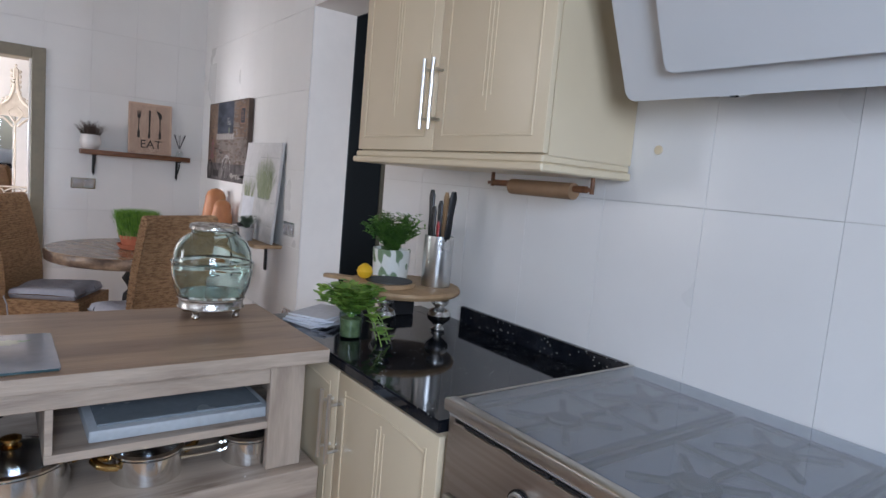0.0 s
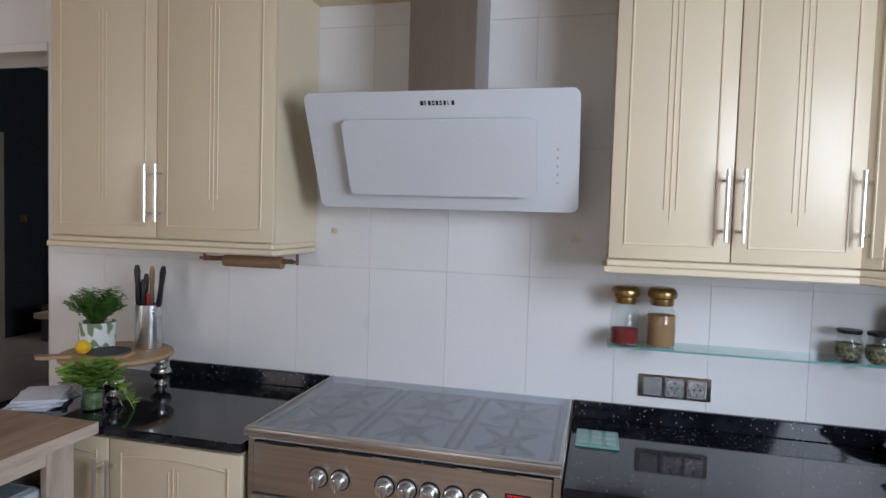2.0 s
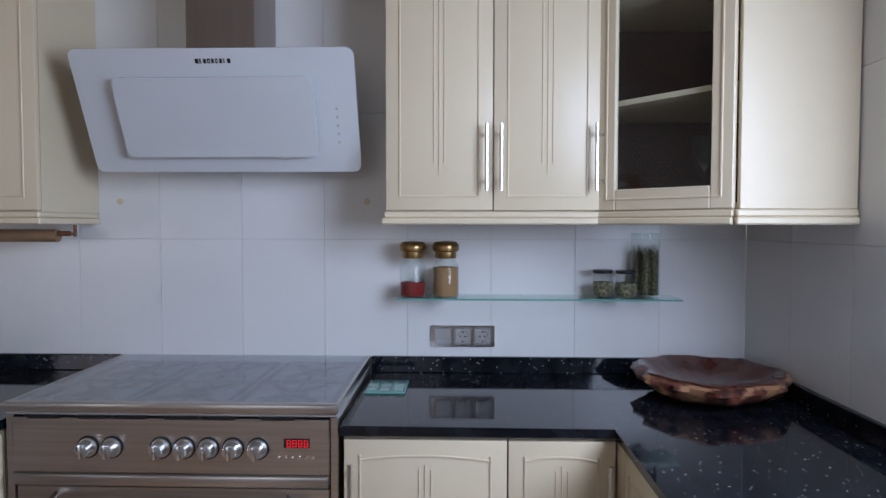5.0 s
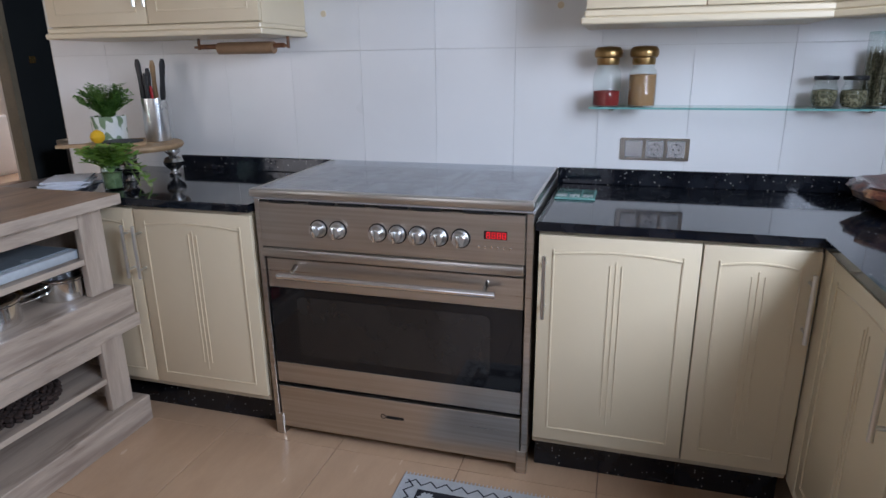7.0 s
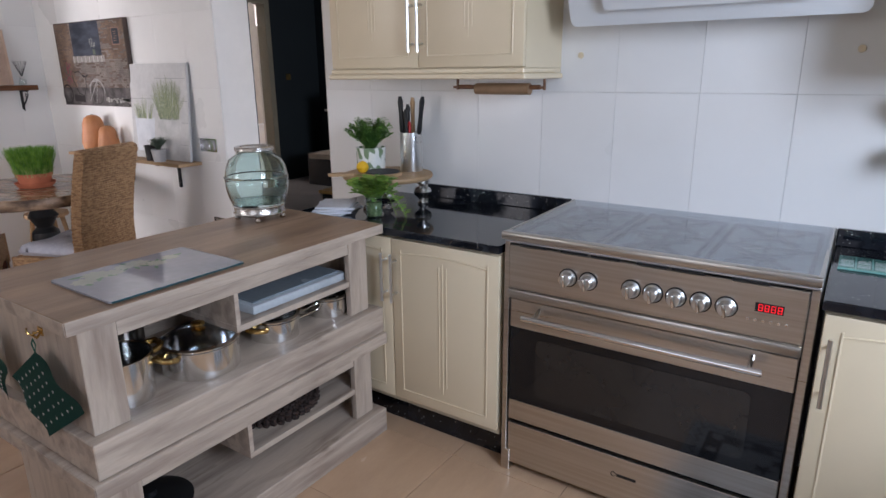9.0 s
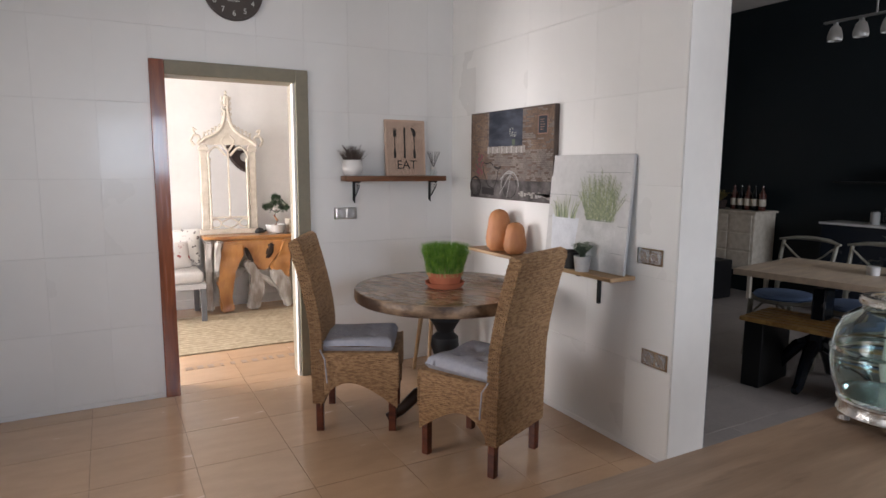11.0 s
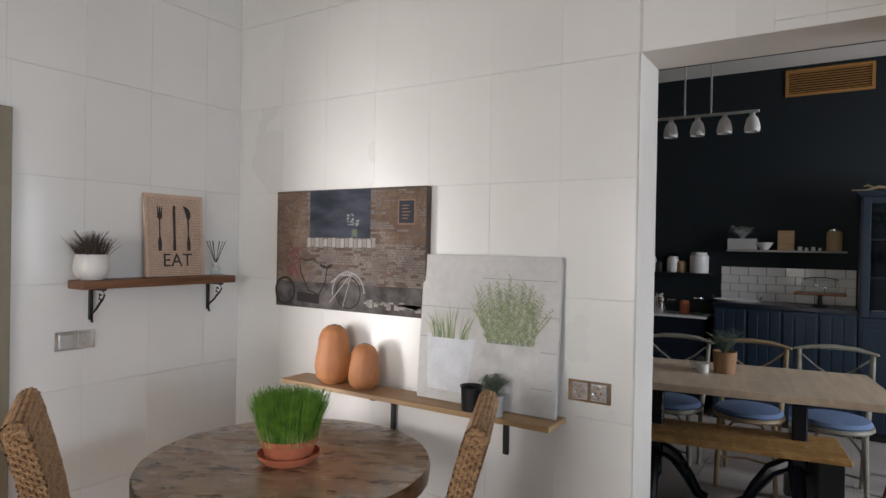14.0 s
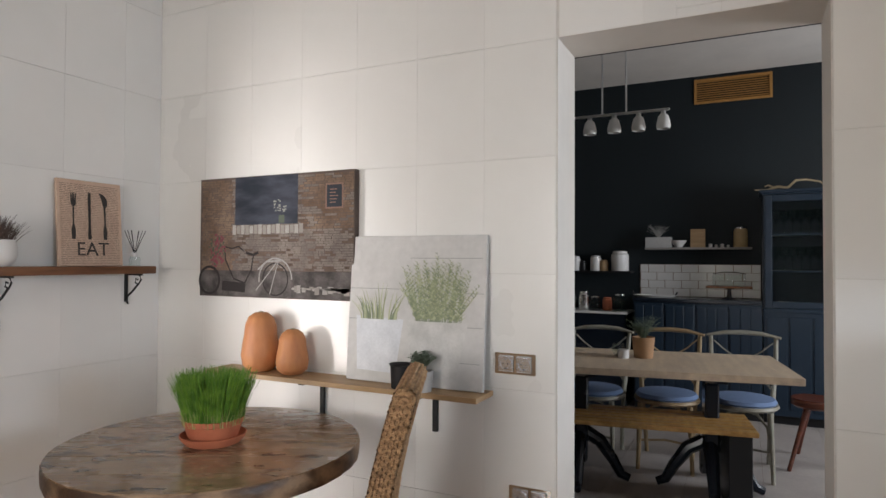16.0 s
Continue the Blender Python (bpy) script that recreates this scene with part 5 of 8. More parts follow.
part("dark_top", box(B(), 0.02, 0.02, 0.0305, 0.41, 0.28, 0.036, bev=0.002), M("blue_grey_sheet", (0.26, 0.30, 0.33), 0.25, scale=6), cb)
r = thing("round_placemat", (0.33, 1.60, 0.2325), 0, "round dark wicker placemats stacked on the lower shelf", "placemat")
for k in range(2):
    bm = B()
    for j in range(7):
        R = 0.16 - 0.022 * j
        n = int(R * 230)
        for i in range(n):
            a = 6.2832 * i / n
            box(bm, -0.011, -0.008, 0, 0.011, 0.008, 0.014, bev=0.004, m=pose(R * math.cos(a), R * math.sin(a) * 0.8, 0.0005 + 0.016 * k + 0.003 * (i % 2), 0, 0, math.degrees(a) + 55))
    part("wicker_disc", bm, CHARC, r)
rpn = thing("red_casserole", (-0.20, 1.56, 0.1025), 0, "red and black enamelled casserole in the bottom shelf", "casserole")
part("pot_body", lathe(B(), [(0, 0), (0.10, 0.0), (0.112, 0.008), (0.118, 0.07), (0.114, 0.072), (0.108, 0.012), (0, 0.006)], seg=40), REDM, rpn)
part("lid", lathe(B(), [(0.119, 0.0725), (0.121, 0.082), (0.09, 0.098), (0.02, 0.106), (0.018, 0.12), (0, 0.122)], seg=40), BLACK, rpn, "black lid")

# oven mitts on hooks on the island's end
def mitt(y, z, wide, seed):
    hk = thing("hook", (-0.3895, y, z), 0, "small double brass hook on the island's end panel", "hook", "brass hooks")
    part("hook_plate", box(B(), -0.004, -0.012, -0.01, 0, 0.012, 0.012, bev=0.001), BRASS, hk)
    for s in (-1, 1):
        part("prong", tube(B(), [(-0.003, s * 0.006, 0.0), (-0.018, s * 0.014, -0.008), (-0.026, s * 0.018, 0.002), (-0.024, s * 0.019, 0.012)], 0.003, 8), BRASS, hk)
    r = thing("pot_holder", (-0.412, y, z - 0.012), 0, "green cloth pot holder with a white printed pattern", "pot holder", "green pot holders")
    s = 0.236
    bm = B()
    n = 10
    grid = {}
    rr = random.Random(seed)
    for i in range(n + 1):
        for j in range(n + 1):
            a, b = i / n, j / n
            grid[i, j] = bm.verts.new((0.010 * math.sin(3.5 * a + seed) * b + 0.006 * math.sin(9 * b), (a - b) * s * 0.76 * wide, -0.035 - (a + b) * s * 0.50))
    for i in range(n):
        for j in range(n):
            bm.faces.new((grid[i, j], grid[i + 1, j], grid[i + 1, j + 1], grid[i, j + 1]))
    bmesh.ops.solidify(bm, geom=bm.faces[:], thickness=0.007)
    part("cloth", bm, GREENC, r)
    part("loop", tube(B(), [(0, 0, -0.036), (-0.002, 0.006, -0.015), (0, 0, 0.0), (0.002, -0.006, -0.015), (0, 0, -0.036)], 0.002, 6), GREENC, r)
    bm = B()
    for i in range(1, 7):
        for j in range(1, 7):
            a, b = i / 7, j / 7
            x = 0.010 * math.sin(3.5 * a + seed) * b + 0.006 * math.sin(9 * b) - 0.0085
            for k in range(5):
                t = 1.2566 * k
                c = Vector((x, (a - b) * s * 0.76 * wide, -0.035 - (a + b) * s * 0.50))
                leaf(bm, c, (0, math.cos(t), math.sin(t)), (1, 0, 0), 0.0052, 0.0035)
    part("printed_motif", bm, WHITEP, r, kind="stuff")


mitt(1.580, 0.797, 1.0, 1)
mitt(1.856, 0.806, 0.5, 4)

# patterned rug before the sink
rg2 = thing("patterned_mat", (0.645, 0.362, 0.0015), -90, "grey and black patterned kitchen mat on the beige floor", "rug")
RW, RD = 1.15, 0.62
RUGW = M("mat_pale_yarn", (0.46, 0.47, 0.48), 0.95, scale=30, bump=0.6, bscale=200)
RUGB = M("mat_black_yarn", (0.02, 0.02, 0.025), 0.95, scale=30, bump=0.6, bscale=200)
part("ground_weave", box(B(), 0, -RD, 0, RW, 0, 0.006, bev=0.002), RUGW, rg2)
bm = B()


def strip(bm, pts, w, z):
    for (ax, ay), (bx, by) in zip(pts, pts[1:]):
        d = Vector((bx - ax, by - ay)).normalized() * w / 2
        n = Vector((-d.y, d.x))
        v = [bm.verts.new((*q, z)) for q in ((ax - d.x + n.x, ay - d.y + n.y), (ax - d.x - n.x, ay - d.y - n.y), (bx + d.x - n.x, by + d.y - n.y), (bx + d.x + n.x, by + d.y + n.y))]
        bm.faces.new(v)


z = 0.0066
for y0 in (-0.035, -RD + 0.035):
    n = 44
    strip(bm, [(0.02 + (RW - 0.04) * i / n, y0 + (0.012 if i % 2 else -0.012)) for i in range(n + 1)], 0.005, z)
for x0 in (0.035, RW - 0.035):
    n = 22
    strip(bm, [(x0 + (0.012 if i % 2 else -0.012), -0.03 - (RD - 0.06) * i / n) for i in range(n + 1)], 0.005, z + 0.0002)
x0, x1, y0, y1 = 0.072, RW - 0.072, -RD + 0.072, -0.072
strip(bm, [(x0, y0), (x1, y0), (x1, y1), (x0, y1), (x0, y0)], 0.012, z + 0.0004)
for a, b, c, d in ((x0, y1 - 0.055, x1, y1), (x0, y0, x1, y0 + 0.055), (x0, y0 + 0.055, x0 + 0.055, y1 - 0.055), (x1 - 0.055, y0 + 0.055, x1, y1 - 0.055)):
    bm.faces.new([bm.verts.new(q) for q in ((a, b, z - 0.0002), (c, b, z - 0.0002), (c, d, z - 0.0002), (a, d, z - 0.0002))])
part("zigzag_border", bm, RUGB, rg2)
bm, rr = B(), random.Random(8)
for k in range(34):
    f = k / 34
    per = 2 * (RW + RD)
    s = f * per
    if s < RW:
        cx, cy = s, -0.10
    elif s < RW + RD:
        cx, cy = RW - 0.10, -(s - RW)
    elif s < 2 * RW + RD:
        cx, cy = RW - (s - RW - RD), -RD + 0.10
    else:
        cx, cy = 0.10, -RD + (s - 2 * RW - RD)
    cx, cy = min(max(cx, 0.1), RW - 0.1), min(max(cy, -RD + 0.1), -0.1)
    for j in range(6):
        a = 1.047 * j + rr.uniform(-0.2, 0.2)
        leaf(bm, (cx, cy, 0), (math.cos(a), math.sin(a), 0), (0, 0, 1), 0.026, 0.014)
flatten(bm, z + 0.0018)
part("flower_border", bm, RUGW, rg2)
bm = B()
for k in range(40):
    cx, cy = rr.uniform(0.17, RW - 0.17), rr.uniform(-RD + 0.17, -0.17)
    for j in range(5):
        a = 1.2566 * j + rr.uniform(-0.3, 0.3)
        leaf(bm, (cx, cy, 0), (math.cos(a), math.sin(a), 0), (0, 0, 1), 0.035, 0.017)
flatten(bm, z + 0.0006)
part("leaf_field", bm, RUGB, rg2)
bm = B()
for i in range(90):
    box(bm, 0.002 + i * (RW - 0.004) / 90, 0.0, 0.001, 0.005 + i * (RW - 0.004) / 90, 0.012, 0.004)
part("fringe", bm, RUGW, rg2)


# ---- breakfast corner ----
TC = Vector((0.720, 4.145))
TZT = 0.757
tb = thing("round_dining_table", (TC.x, TC.y, 0), 28, "round table of reclaimed wood on a black turned pedestal", "table")
TR = 0.500
nb_ = 6
wd = 2 * TR / nb_
for k in range(nb_):
    a, b = -TR + k * wd + (0.0012 if k else 0.006), -TR + (k + 1) * wd - (0.0012 if k < nb_ - 1 else 0.006)
    pts = []
    for i in range(13):
        x = a + (b - a) * i / 12
        pts.append((x, math.sqrt(max((TR - 0.004) ** 2 - x * x, 0.0004))))
    poly = pts + [(x, -y) for x, y in reversed(pts)]
    bm = prism(B(), poly, TZT - 0.046, TZT - 0.0004 * (k % 2))
    es = [e for e in bm.edges if all(v.co.z > TZT - 0.01 for v in e.verts)]
    bmesh.ops.bevel(bm, geom=es, offset=0.0016, segments=1, affect="EDGES")
    part("plank", bm, TABLEW, tb)
bm = B()
lathe(bm, [(TR - 0.012, TZT - 0.066), (TR - 0.002, TZT - 0.060), (TR + 0.001, TZT - 0.045), (TR + 0.001, TZT - 0.012), (TR - 0.0035, TZT - 0.004), (TR - 0.0038, TZT - 0.0455), (TR - 0.05, TZT - 0.0465), (TR - 0.05, TZT - 0.066), (TR - 0.012, TZT - 0.066)], seg=96, wob=lambda a, z: 1 + 0.0035 * math.sin(9 * a) * math.sin(23 * a + 60 * z) + 0.002 * math.sin(41 * a))
part("worn_edge", bm, TABLEE, tb, "worn dark and pale edge")
part("pedestal", lathe(B(), [(0, 0.12), (0.075, 0.12), (0.085, 0.15), (0.055, 0.20), (0.045, 0.28), (0.060, 0.36), (0.080, 0.42), (0.075, 0.47), (0.045, 0.50), (0.060, 0.53), (0.085, 0.57), (0.06, 0.61), (0.055, 0.64), (0.09, 0.66), (0.14, 0.68), (0.14, 0.7095), (0, 0.7095)], seg=36), IRON, tb, "black turned pedestal")
for k in range(3):
    a = radians(20 + 120 * k)
    part("foot", tube(B(), [(0.05 * math.cos(a), 0.05 * math.sin(a), 0.17), (0.16 * math.cos(a), 0.16 * math.sin(a), 0.15), (0.25 * math.cos(a), 0.25 * math.sin(a), 0.07), (0.33 * math.cos(a), 0.33 * math.sin(a), 0.028)], [0.04, 0.036, 0.03, 0.027], 12), M("dark_carved_foot", (0.03, 0.015, 0.01), 0.35, scale=6) if k == 0 else bpy.data.materials["dark_carved_foot"], tb, "dark carved foot")
gp = thing("wheatgrass_pot", (0.708, 4.130, TZT + 0.001), 0, "lush green wheatgrass in a terracotta pot and saucer", "potted plant")
part("saucer", lathe(B(), [(0, 0), (0.088, 0.0), (0.102, 0.014), (0.110, 0.030), (0.106, 0.031), (0.094, 0.010), (0, 0.006)], seg=40), TERRA, gp)
part("pot", lathe(B(), [(0, 0.0065), (0.070, 0.0065), (0.084, 0.03), (0.094, 0.066), (0.098, 0.068), (0.100, 0.085), (0.094, 0.086), (0.088, 0.07), (0, 0.07)], seg=40), TERRA, gp)
part("grass", blades(B(), 4200, 0.098, 0.165, 0.034, 0.0030, 12, z0=0.07, hmin=0.76, bend=0.2, taper=0.35), GRASSG, gp)
part("grass_roots", blades(B(), 700, 0.100, 0.062, 0.016, 0.0035, 13, z0=0.066), M("pale_grass_roots", (0.38, 0.40, 0.16), 0.7, scale=30), gp)


def weave_sheet(bm, fn, rows, turns, amp=0.0062, seed=0):
    """A plaited surface: fn(u, v) gives a place and a normal; twisted strands run across in rows."""
    rr = random.Random(seed)
    ph = [rr.uniform(0, 6.283) for _ in range(rows + 1)]
    aw = [rr.uniform(0.8, 1.15) for _ in range(rows + 1)]
    nu, nv = turns * 4, rows * 4
    prof = (0.0, 0.8, 1.0, 0.8)
    V = []
    for j in range(nv + 1):
        row, q = j // 4, j % 4
        sg = 1 if row % 2 else -1
        for i in range(nu + 1):
            p, n = fn(i / nu, j / nv)
            d = amp * aw[row] * prof[q] * (0.68 + 0.32 * math.sin(1.5708 * i + ph[row] + sg * q * 0.8))
            V.append(bm.verts.new(p + n * d))
    for j in range(nv):
        for i in range(nu):
            k = j * (nu + 1) + i
            bm.faces.new((V[k], V[k + 1], V[k + nu + 2], V[k + nu + 1]))
    return bm


def plait(bm, path, out, side, r=0.0062, pitch=0.034, n=3):
    """A cord of strands that wind round one another along a list of places."""
    run = 0.0
    runs = [0.0]
    for a, b in zip(path, path[1:]):
        run += (b - a).length
        runs.append(run)
    for k in range(n):
        pts = []
        for p, s in zip(path, runs):
            t = 6.283 * s / pitch + 6.283 * k / n
            pts.append(p + out * (0.55 * r * math.sin(2 * t)) + side * (r * 1.15 * math.sin(t)))
        tube(bm, pts, r * 0.72, 6)


CHAIR = {}


def wicker_chair(at, rz, label):
    """Faces -y in its own frame; origin on the floor under the seat's middle."""
    r = thing("wicker_chair", at, rz, label, "chair", "wicker chairs round the table")
    w, sz, hb = 0.213, 0.435, 0.030

    def curve(v):
        z = 0.16 + v * 0.838
        return Vector((0, 0.20 + 0.02 * v + 0.11 * max(0, v - 0.45) ** 1.5 * 1.9, z))

    def shell():
        c, nr = [], []
        for k in range(81):
            p, q = curve(k / 80), curve(k / 80 + 0.01)
            d = (q - p).normalized()
            n = Vector((0, -d.z, d.y))
            c.append(p + n * hb)
            nr.append(n)
        p = curve(1.0)
        for k in range(1, 16):
            a = math.pi * k / 16
            v = n * math.cos(a) + d * math.sin(a)
            c.append(p + v * (hb + 0.006 * math.sin(a)))
            nr.append(v)
        for k in range(81):
            p, q = curve(1 - k / 80), curve(1 - k / 80 + 0.01)
            d2 = (q - p).normalized()
            n2 = Vector((0, d2.z, -d2.y))
            c.append(p + n2 * hb)
            nr.append(n2)
        return c, nr
    c, nr = shell()
    L = [0.0]
    for a, b in zip(c, c[1:]):
        L.append(L[-1] + (b - a).length)

    def loop(u, v):
        s, k = v * L[-1], 0
        k = min(max(int(np.searchsorted(L, s)) - 1, 0), len(L) - 2)
        f = (s - L[k]) / (L[k + 1] - L[k])
        p = c[k].lerp(c[k + 1], f)
        return Vector((-w + 2 * w * u, p.y, p.z)), nr[k].lerp(nr[k + 1], f)

    if not CHAIR:
        bm = weave_sheet(B(), loop, 138, 21, seed=1)
        for s in (-1, 1):
            side = [Vector((s * (w - 0.001), p.y, p.z)) for p in c]
            vs = [bm.verts.new(p) for p in side]
            for k in range(80):
                bm.faces.new((vs[k], vs[k + 1], vs[len(vs) - 2 - k], vs[len(vs) - 1 - k]))
            bm.faces.new([vs[k] for k in range(80, 97)])
        CHAIR["backrest"] = bm
        bm = B()
        for s in (-1, 1):
            for off in (-0.024, -0.012, 0.0, 0.012, 0.024):
                path = []
                for k in range(150):
                    v = k / 149
                    p, q = curve(v), curve(v + 0.01)
                    d = (q - p).normalized()
                    path.append(Vector((s * (w + 0.001), p.y, p.z)) + Vector((0, -d.z, d.y)) * -off * (1 - 0.25 * max(0, v - 0.97) / 0.03))
                plait(bm, path, Vector((s, 0, 0)), Vector((0, 1, 0)), r=0.0056, pitch=0.024)
            p = curve(1.0)
            path = [p + Vector((s * (w + 0.001), 0, 0)) + Vector((0, 0.021 * math.cos(a), 0.021 * math.sin(a) + 0.004)) for a in [k * math.pi / 24 for k in range(25)]]
            plait(bm, path, Vector((s, 0, 0)), Vector((0, 0, 1)), r=0.0075, pitch=0.022)
        CHAIR["edge_plait"] = bm
        bm = B()
        for s in (-1, 1):
            def sd(u, v, s=s):
                zb = 0.13 + 0.14 * math.sin(math.pi * (1 - u) ** 0.7)
                return Vector((s * w, 0.19 - 0.41 * (1 - u), zb + (sz - zb) * v)), Vector((s, 0, 0))
            weave_sheet(bm, sd, 20, 18, seed=2 + s)

        def fr(u, v):
            zb = 0.24 + 0.06 * math.sin(math.pi * u)
            return Vector((-w + 2 * w * u, -0.22, zb + (sz - zb) * v)), Vector((0, -1, 0))
        weave_sheet(bm, fr, 14, 20, seed=5)

        def top(u, v):
            return Vector((-w + 2 * w * u, -0.22 + 0.40 * v, sz)), Vector((0, 0, 1))
        weave_sheet(bm, top, 24, 20, amp=0.002, seed=6)
        for s in (-1, 1):
            plait(bm, [Vector((s * w, -0.222, 0.25 + (sz - 0.25) * k / 30)) for k in range(31)], Vector((0, -1, 0)), Vector((1, 0, 0)), r=0.007)
        CHAIR["seat_frame"] = bm
        for k, v in CHAIR.items():
            CHAIR[k] = part(k, v, WICKER, r, "plaited cords along the edge" if k == "edge_plait" else "")
    else:
        for k, v in CHAIR.items():
            ob = new(k, v.data)
            ob.parent = r
            tagged(ob, label="plaited cords along the edge" if k == "edge_plait" else "")
    for sx in (-1, 1):
        part("leg", box(B(), sx * 0.19 - 0.019, -0.21, 0, sx * 0.19 + 0.019, -0.172, 0.30, bev=0.003), MAHOG, r, "dark wooden leg")
        part("leg", box(B(), sx * 0.19 - 0.019, 0.178, 0, sx * 0.19 + 0.019, 0.216, 0.24, bev=0.003), MAHOG, r, "dark wooden leg")
    return r


def seat_cushion(at, rz, label):
    r = thing("seat_cushion", at, rz, label, "cushion", "tied seat cushions")
    bm = B()
    n = 26
    V = {}
    tuf = [(0.33, 0.33), (0.67, 0.33), (0.33, 0.67), (0.67, 0.67)]
    for side in (0, 1):
        for i in range(n + 1):
            for j in range(n + 1):
                u, v = i / n, j / n
                e = min(u, 1 - u, v, 1 - v)
                h = 0.037 * (1 - (1 - min(e / 0.12, 1)) ** 2) ** 0.5
                if side == 0:
                    for a, b in tuf:
                        h -= 0.026 * math.exp(-((u - a) ** 2 + (v - b) ** 2) / 0.0030)
                    z = 0.026 + max(h, -0.01) + 0.006 * math.sin(9 * u + 3 * v)
                else:
                    z = 0.026 - h * 0.9
                V[side, i, j] = bm.verts.new((-0.2 + 0.4 * u, -0.2 + 0.39 * v, z))
    for side in (0, 1):
        for i in range(n):
            for j in range(n):
                q = [V[side, i, j], V[side, i + 1, j], V[side, i + 1, j + 1], V[side, i, j + 1]]
                bm.faces.new(q if side == 0 else q[::-1])
    bmesh.ops.remove_doubles(bm, verts=bm.verts, dist=0.0004)
    part("pad", bm, CUSHION, r)
    bm, rr = B(), random.Random(2)
    for a, b in tuf:
        lathe(bm, [(0, 0.004), (0.008, 0.002), (0.009, 0.0)], at=(-0.2 + 0.4 * a, -0.2 + 0.39 * b, 0.032), seg=10)
    part("tuft_button", bm, CUSHION, r)
    bm = B()
    for _ in range(90):
        u, v = rr.uniform(0.06, 0.94), rr.uniform(0.06, 0.94)
        e = min(u, 1 - u, v, 1 - v)
        h = 0.037 * (1 - (1 - min(e / 0.12, 1)) ** 2) ** 0.5
        for a, b in tuf:
            h -= 0.026 * math.exp(-((u - a) ** 2 + (v - b) ** 2) / 0.0030)
        lathe(bm, [(0.0035, 0.0), (0, 0.0006)], at=(-0.2 + 0.4 * u, -0.2 + 0.39 * v, 0.0275 + h + 0.004 * math.sin(9 * u + 3 * v)), seg=6)
    part("dot_print", bm, WHITEP, r, kind="stuff")
    for sx in (-1, 1):
        part("tie_cord", tube(B(), [(sx * 0.19, 0.18, 0.02), (sx * 0.225, 0.185, 0.015), (sx * 0.236, 0.16, -0.03), (sx * 0.234, 0.15, -0.16)], 0.004, 6), CUSHION, r)
    return r


CA = ((0.305, 4.375, 0), 62)
CBp = ((0.675, 3.69, 0), 204)
wicker_chair(*CA, "tall woven banana-leaf chair by the doorway, with dark legs")
wicker_chair(*CBp, "tall woven banana-leaf chair beside the island, with dark legs")
seat_cushion((0.305, 4.375, 0.4375), 62, "blue-grey dotted tufted cushion tied on a wicker chair")
seat_cushion((0.675, 3.69, 0.4375), 204, "blue-grey dotted tufted cushion on the chair by the island")
sl = thing("pine_stool", (1.04, 4.86, 0), 0, "light wooden stool pushed under the round table", "stool")
part("seat", lathe(B(), [(0, 0.42), (0.14, 0.42), (0.145, 0.43), (0.14, 0.448), (0, 0.45)], seg=30), PINE, sl)
for k in range(4):
    a = radians(45 + 90 * k)
    part("leg", tube(B(), [(0.10 * math.cos(a), 0.10 * math.sin(a), 0.4195), (0.16 * math.cos(a), 0.16 * math.sin(a), 0.0)], [0.016, 0.012], 10), PINE, sl)

# plank shelf and what stands on it
ps = thing("plank_shelf", (0, 0, 0), 0, "long pine plank shelf on black iron brackets", "shelf")
part("plank", box(B(), 1.185, 3.358, 0.868, WX - 0.002, 4.685, 0.888, bev=0.002), PINE, ps)
for yy in (4.15, 3.60):
    part("bracket", box(box(B(), 1.19, yy - 0.012, 0.863, WX - 0.003, yy + 0.012, 0.8675), WX - 0.016, yy - 0.012, 0.705, WX - 0.003, yy + 0.012, 0.8625, bev=0.003), IRON, ps)


def squash(at, R, h, label, rz):
    def w(a, z):
        return 1 + 0.012 * math.cos(10 * a) * (1 if 0.02 < z < h * 0.97 else 0.3)
    prof = [(0, 0), (R * 0.62, 0.004), (R * 0.92, h * 0.12), (R, h * 0.28), (R * 0.94, h * 0.45), (R * 0.84, h * 0.62), (R * 0.80, h * 0.78), (R * 0.64, h * 0.91), (R * 0.34, h * 0.985), (0, h)]
    fine = []
    for (r0, z0), (r1, z1) in zip(prof, prof[1:]):
        for k in range(3):
            f = k / 3
            g = f * f * (3 - 2 * f) * 0.35 + f * 0.65
            fine.append((r0 + (r1 - r0) * g, z0 + (z1 - z0) * f))
    fine.append((0, h))
    r = tagged(part("butternut_squash", lathe(B(), fine, seg=44, wob=w), SQUASH, m=pose(*at, 0, 0, rz)), label, "squash", "squashes on the plank shelf")
    part("stalk_scar", lathe(B(), [(0.012, h - 0.004), (0.010, h + 0.001), (0, h + 0.002)], seg=10), HERB, r)


squash((1.262, 4.432, 0.8885), 0.084, 0.262, "large orange butternut squash standing on the plank shelf", 20)
squash((1.258, 4.250, 0.8885), 0.070, 0.195, "smaller orange squash standing on the plank shelf", 70)
sp = thing("succulent_pot", (1.212, 3.592, 0.8885), 0, "grey-green succulent in a small grey pot on the plank", "potted plant")
sp.scale = (0.88, 0.88, 0.92)
part("pot", lathe(B(), [(0, 0), (0.040, 0), (0.050, 0.085), (0.046, 0.085), (0.042, 0.072), (0, 0.072)], seg=26), CERAMG, sp)
part("leaves", foliage(B(), 120, 0.125, 0.068, 0.019, 0.011, 11, 77, z0=0.068, droop=0.25, start=0.15), LEAFS, sp)
T("black_candle_holder", lathe(B(), [(0, 0), (0.036, 0), (0.040, 0.086), (0.046, 0.092), (0.044, 0.094), (0.036, 0.086), (0.033, 0.01), (0, 0.01)], seg=26), IRON, "black metal cup standing on the plank shelf", "cup", m=pose(1.228, 3.695, 0.8885))

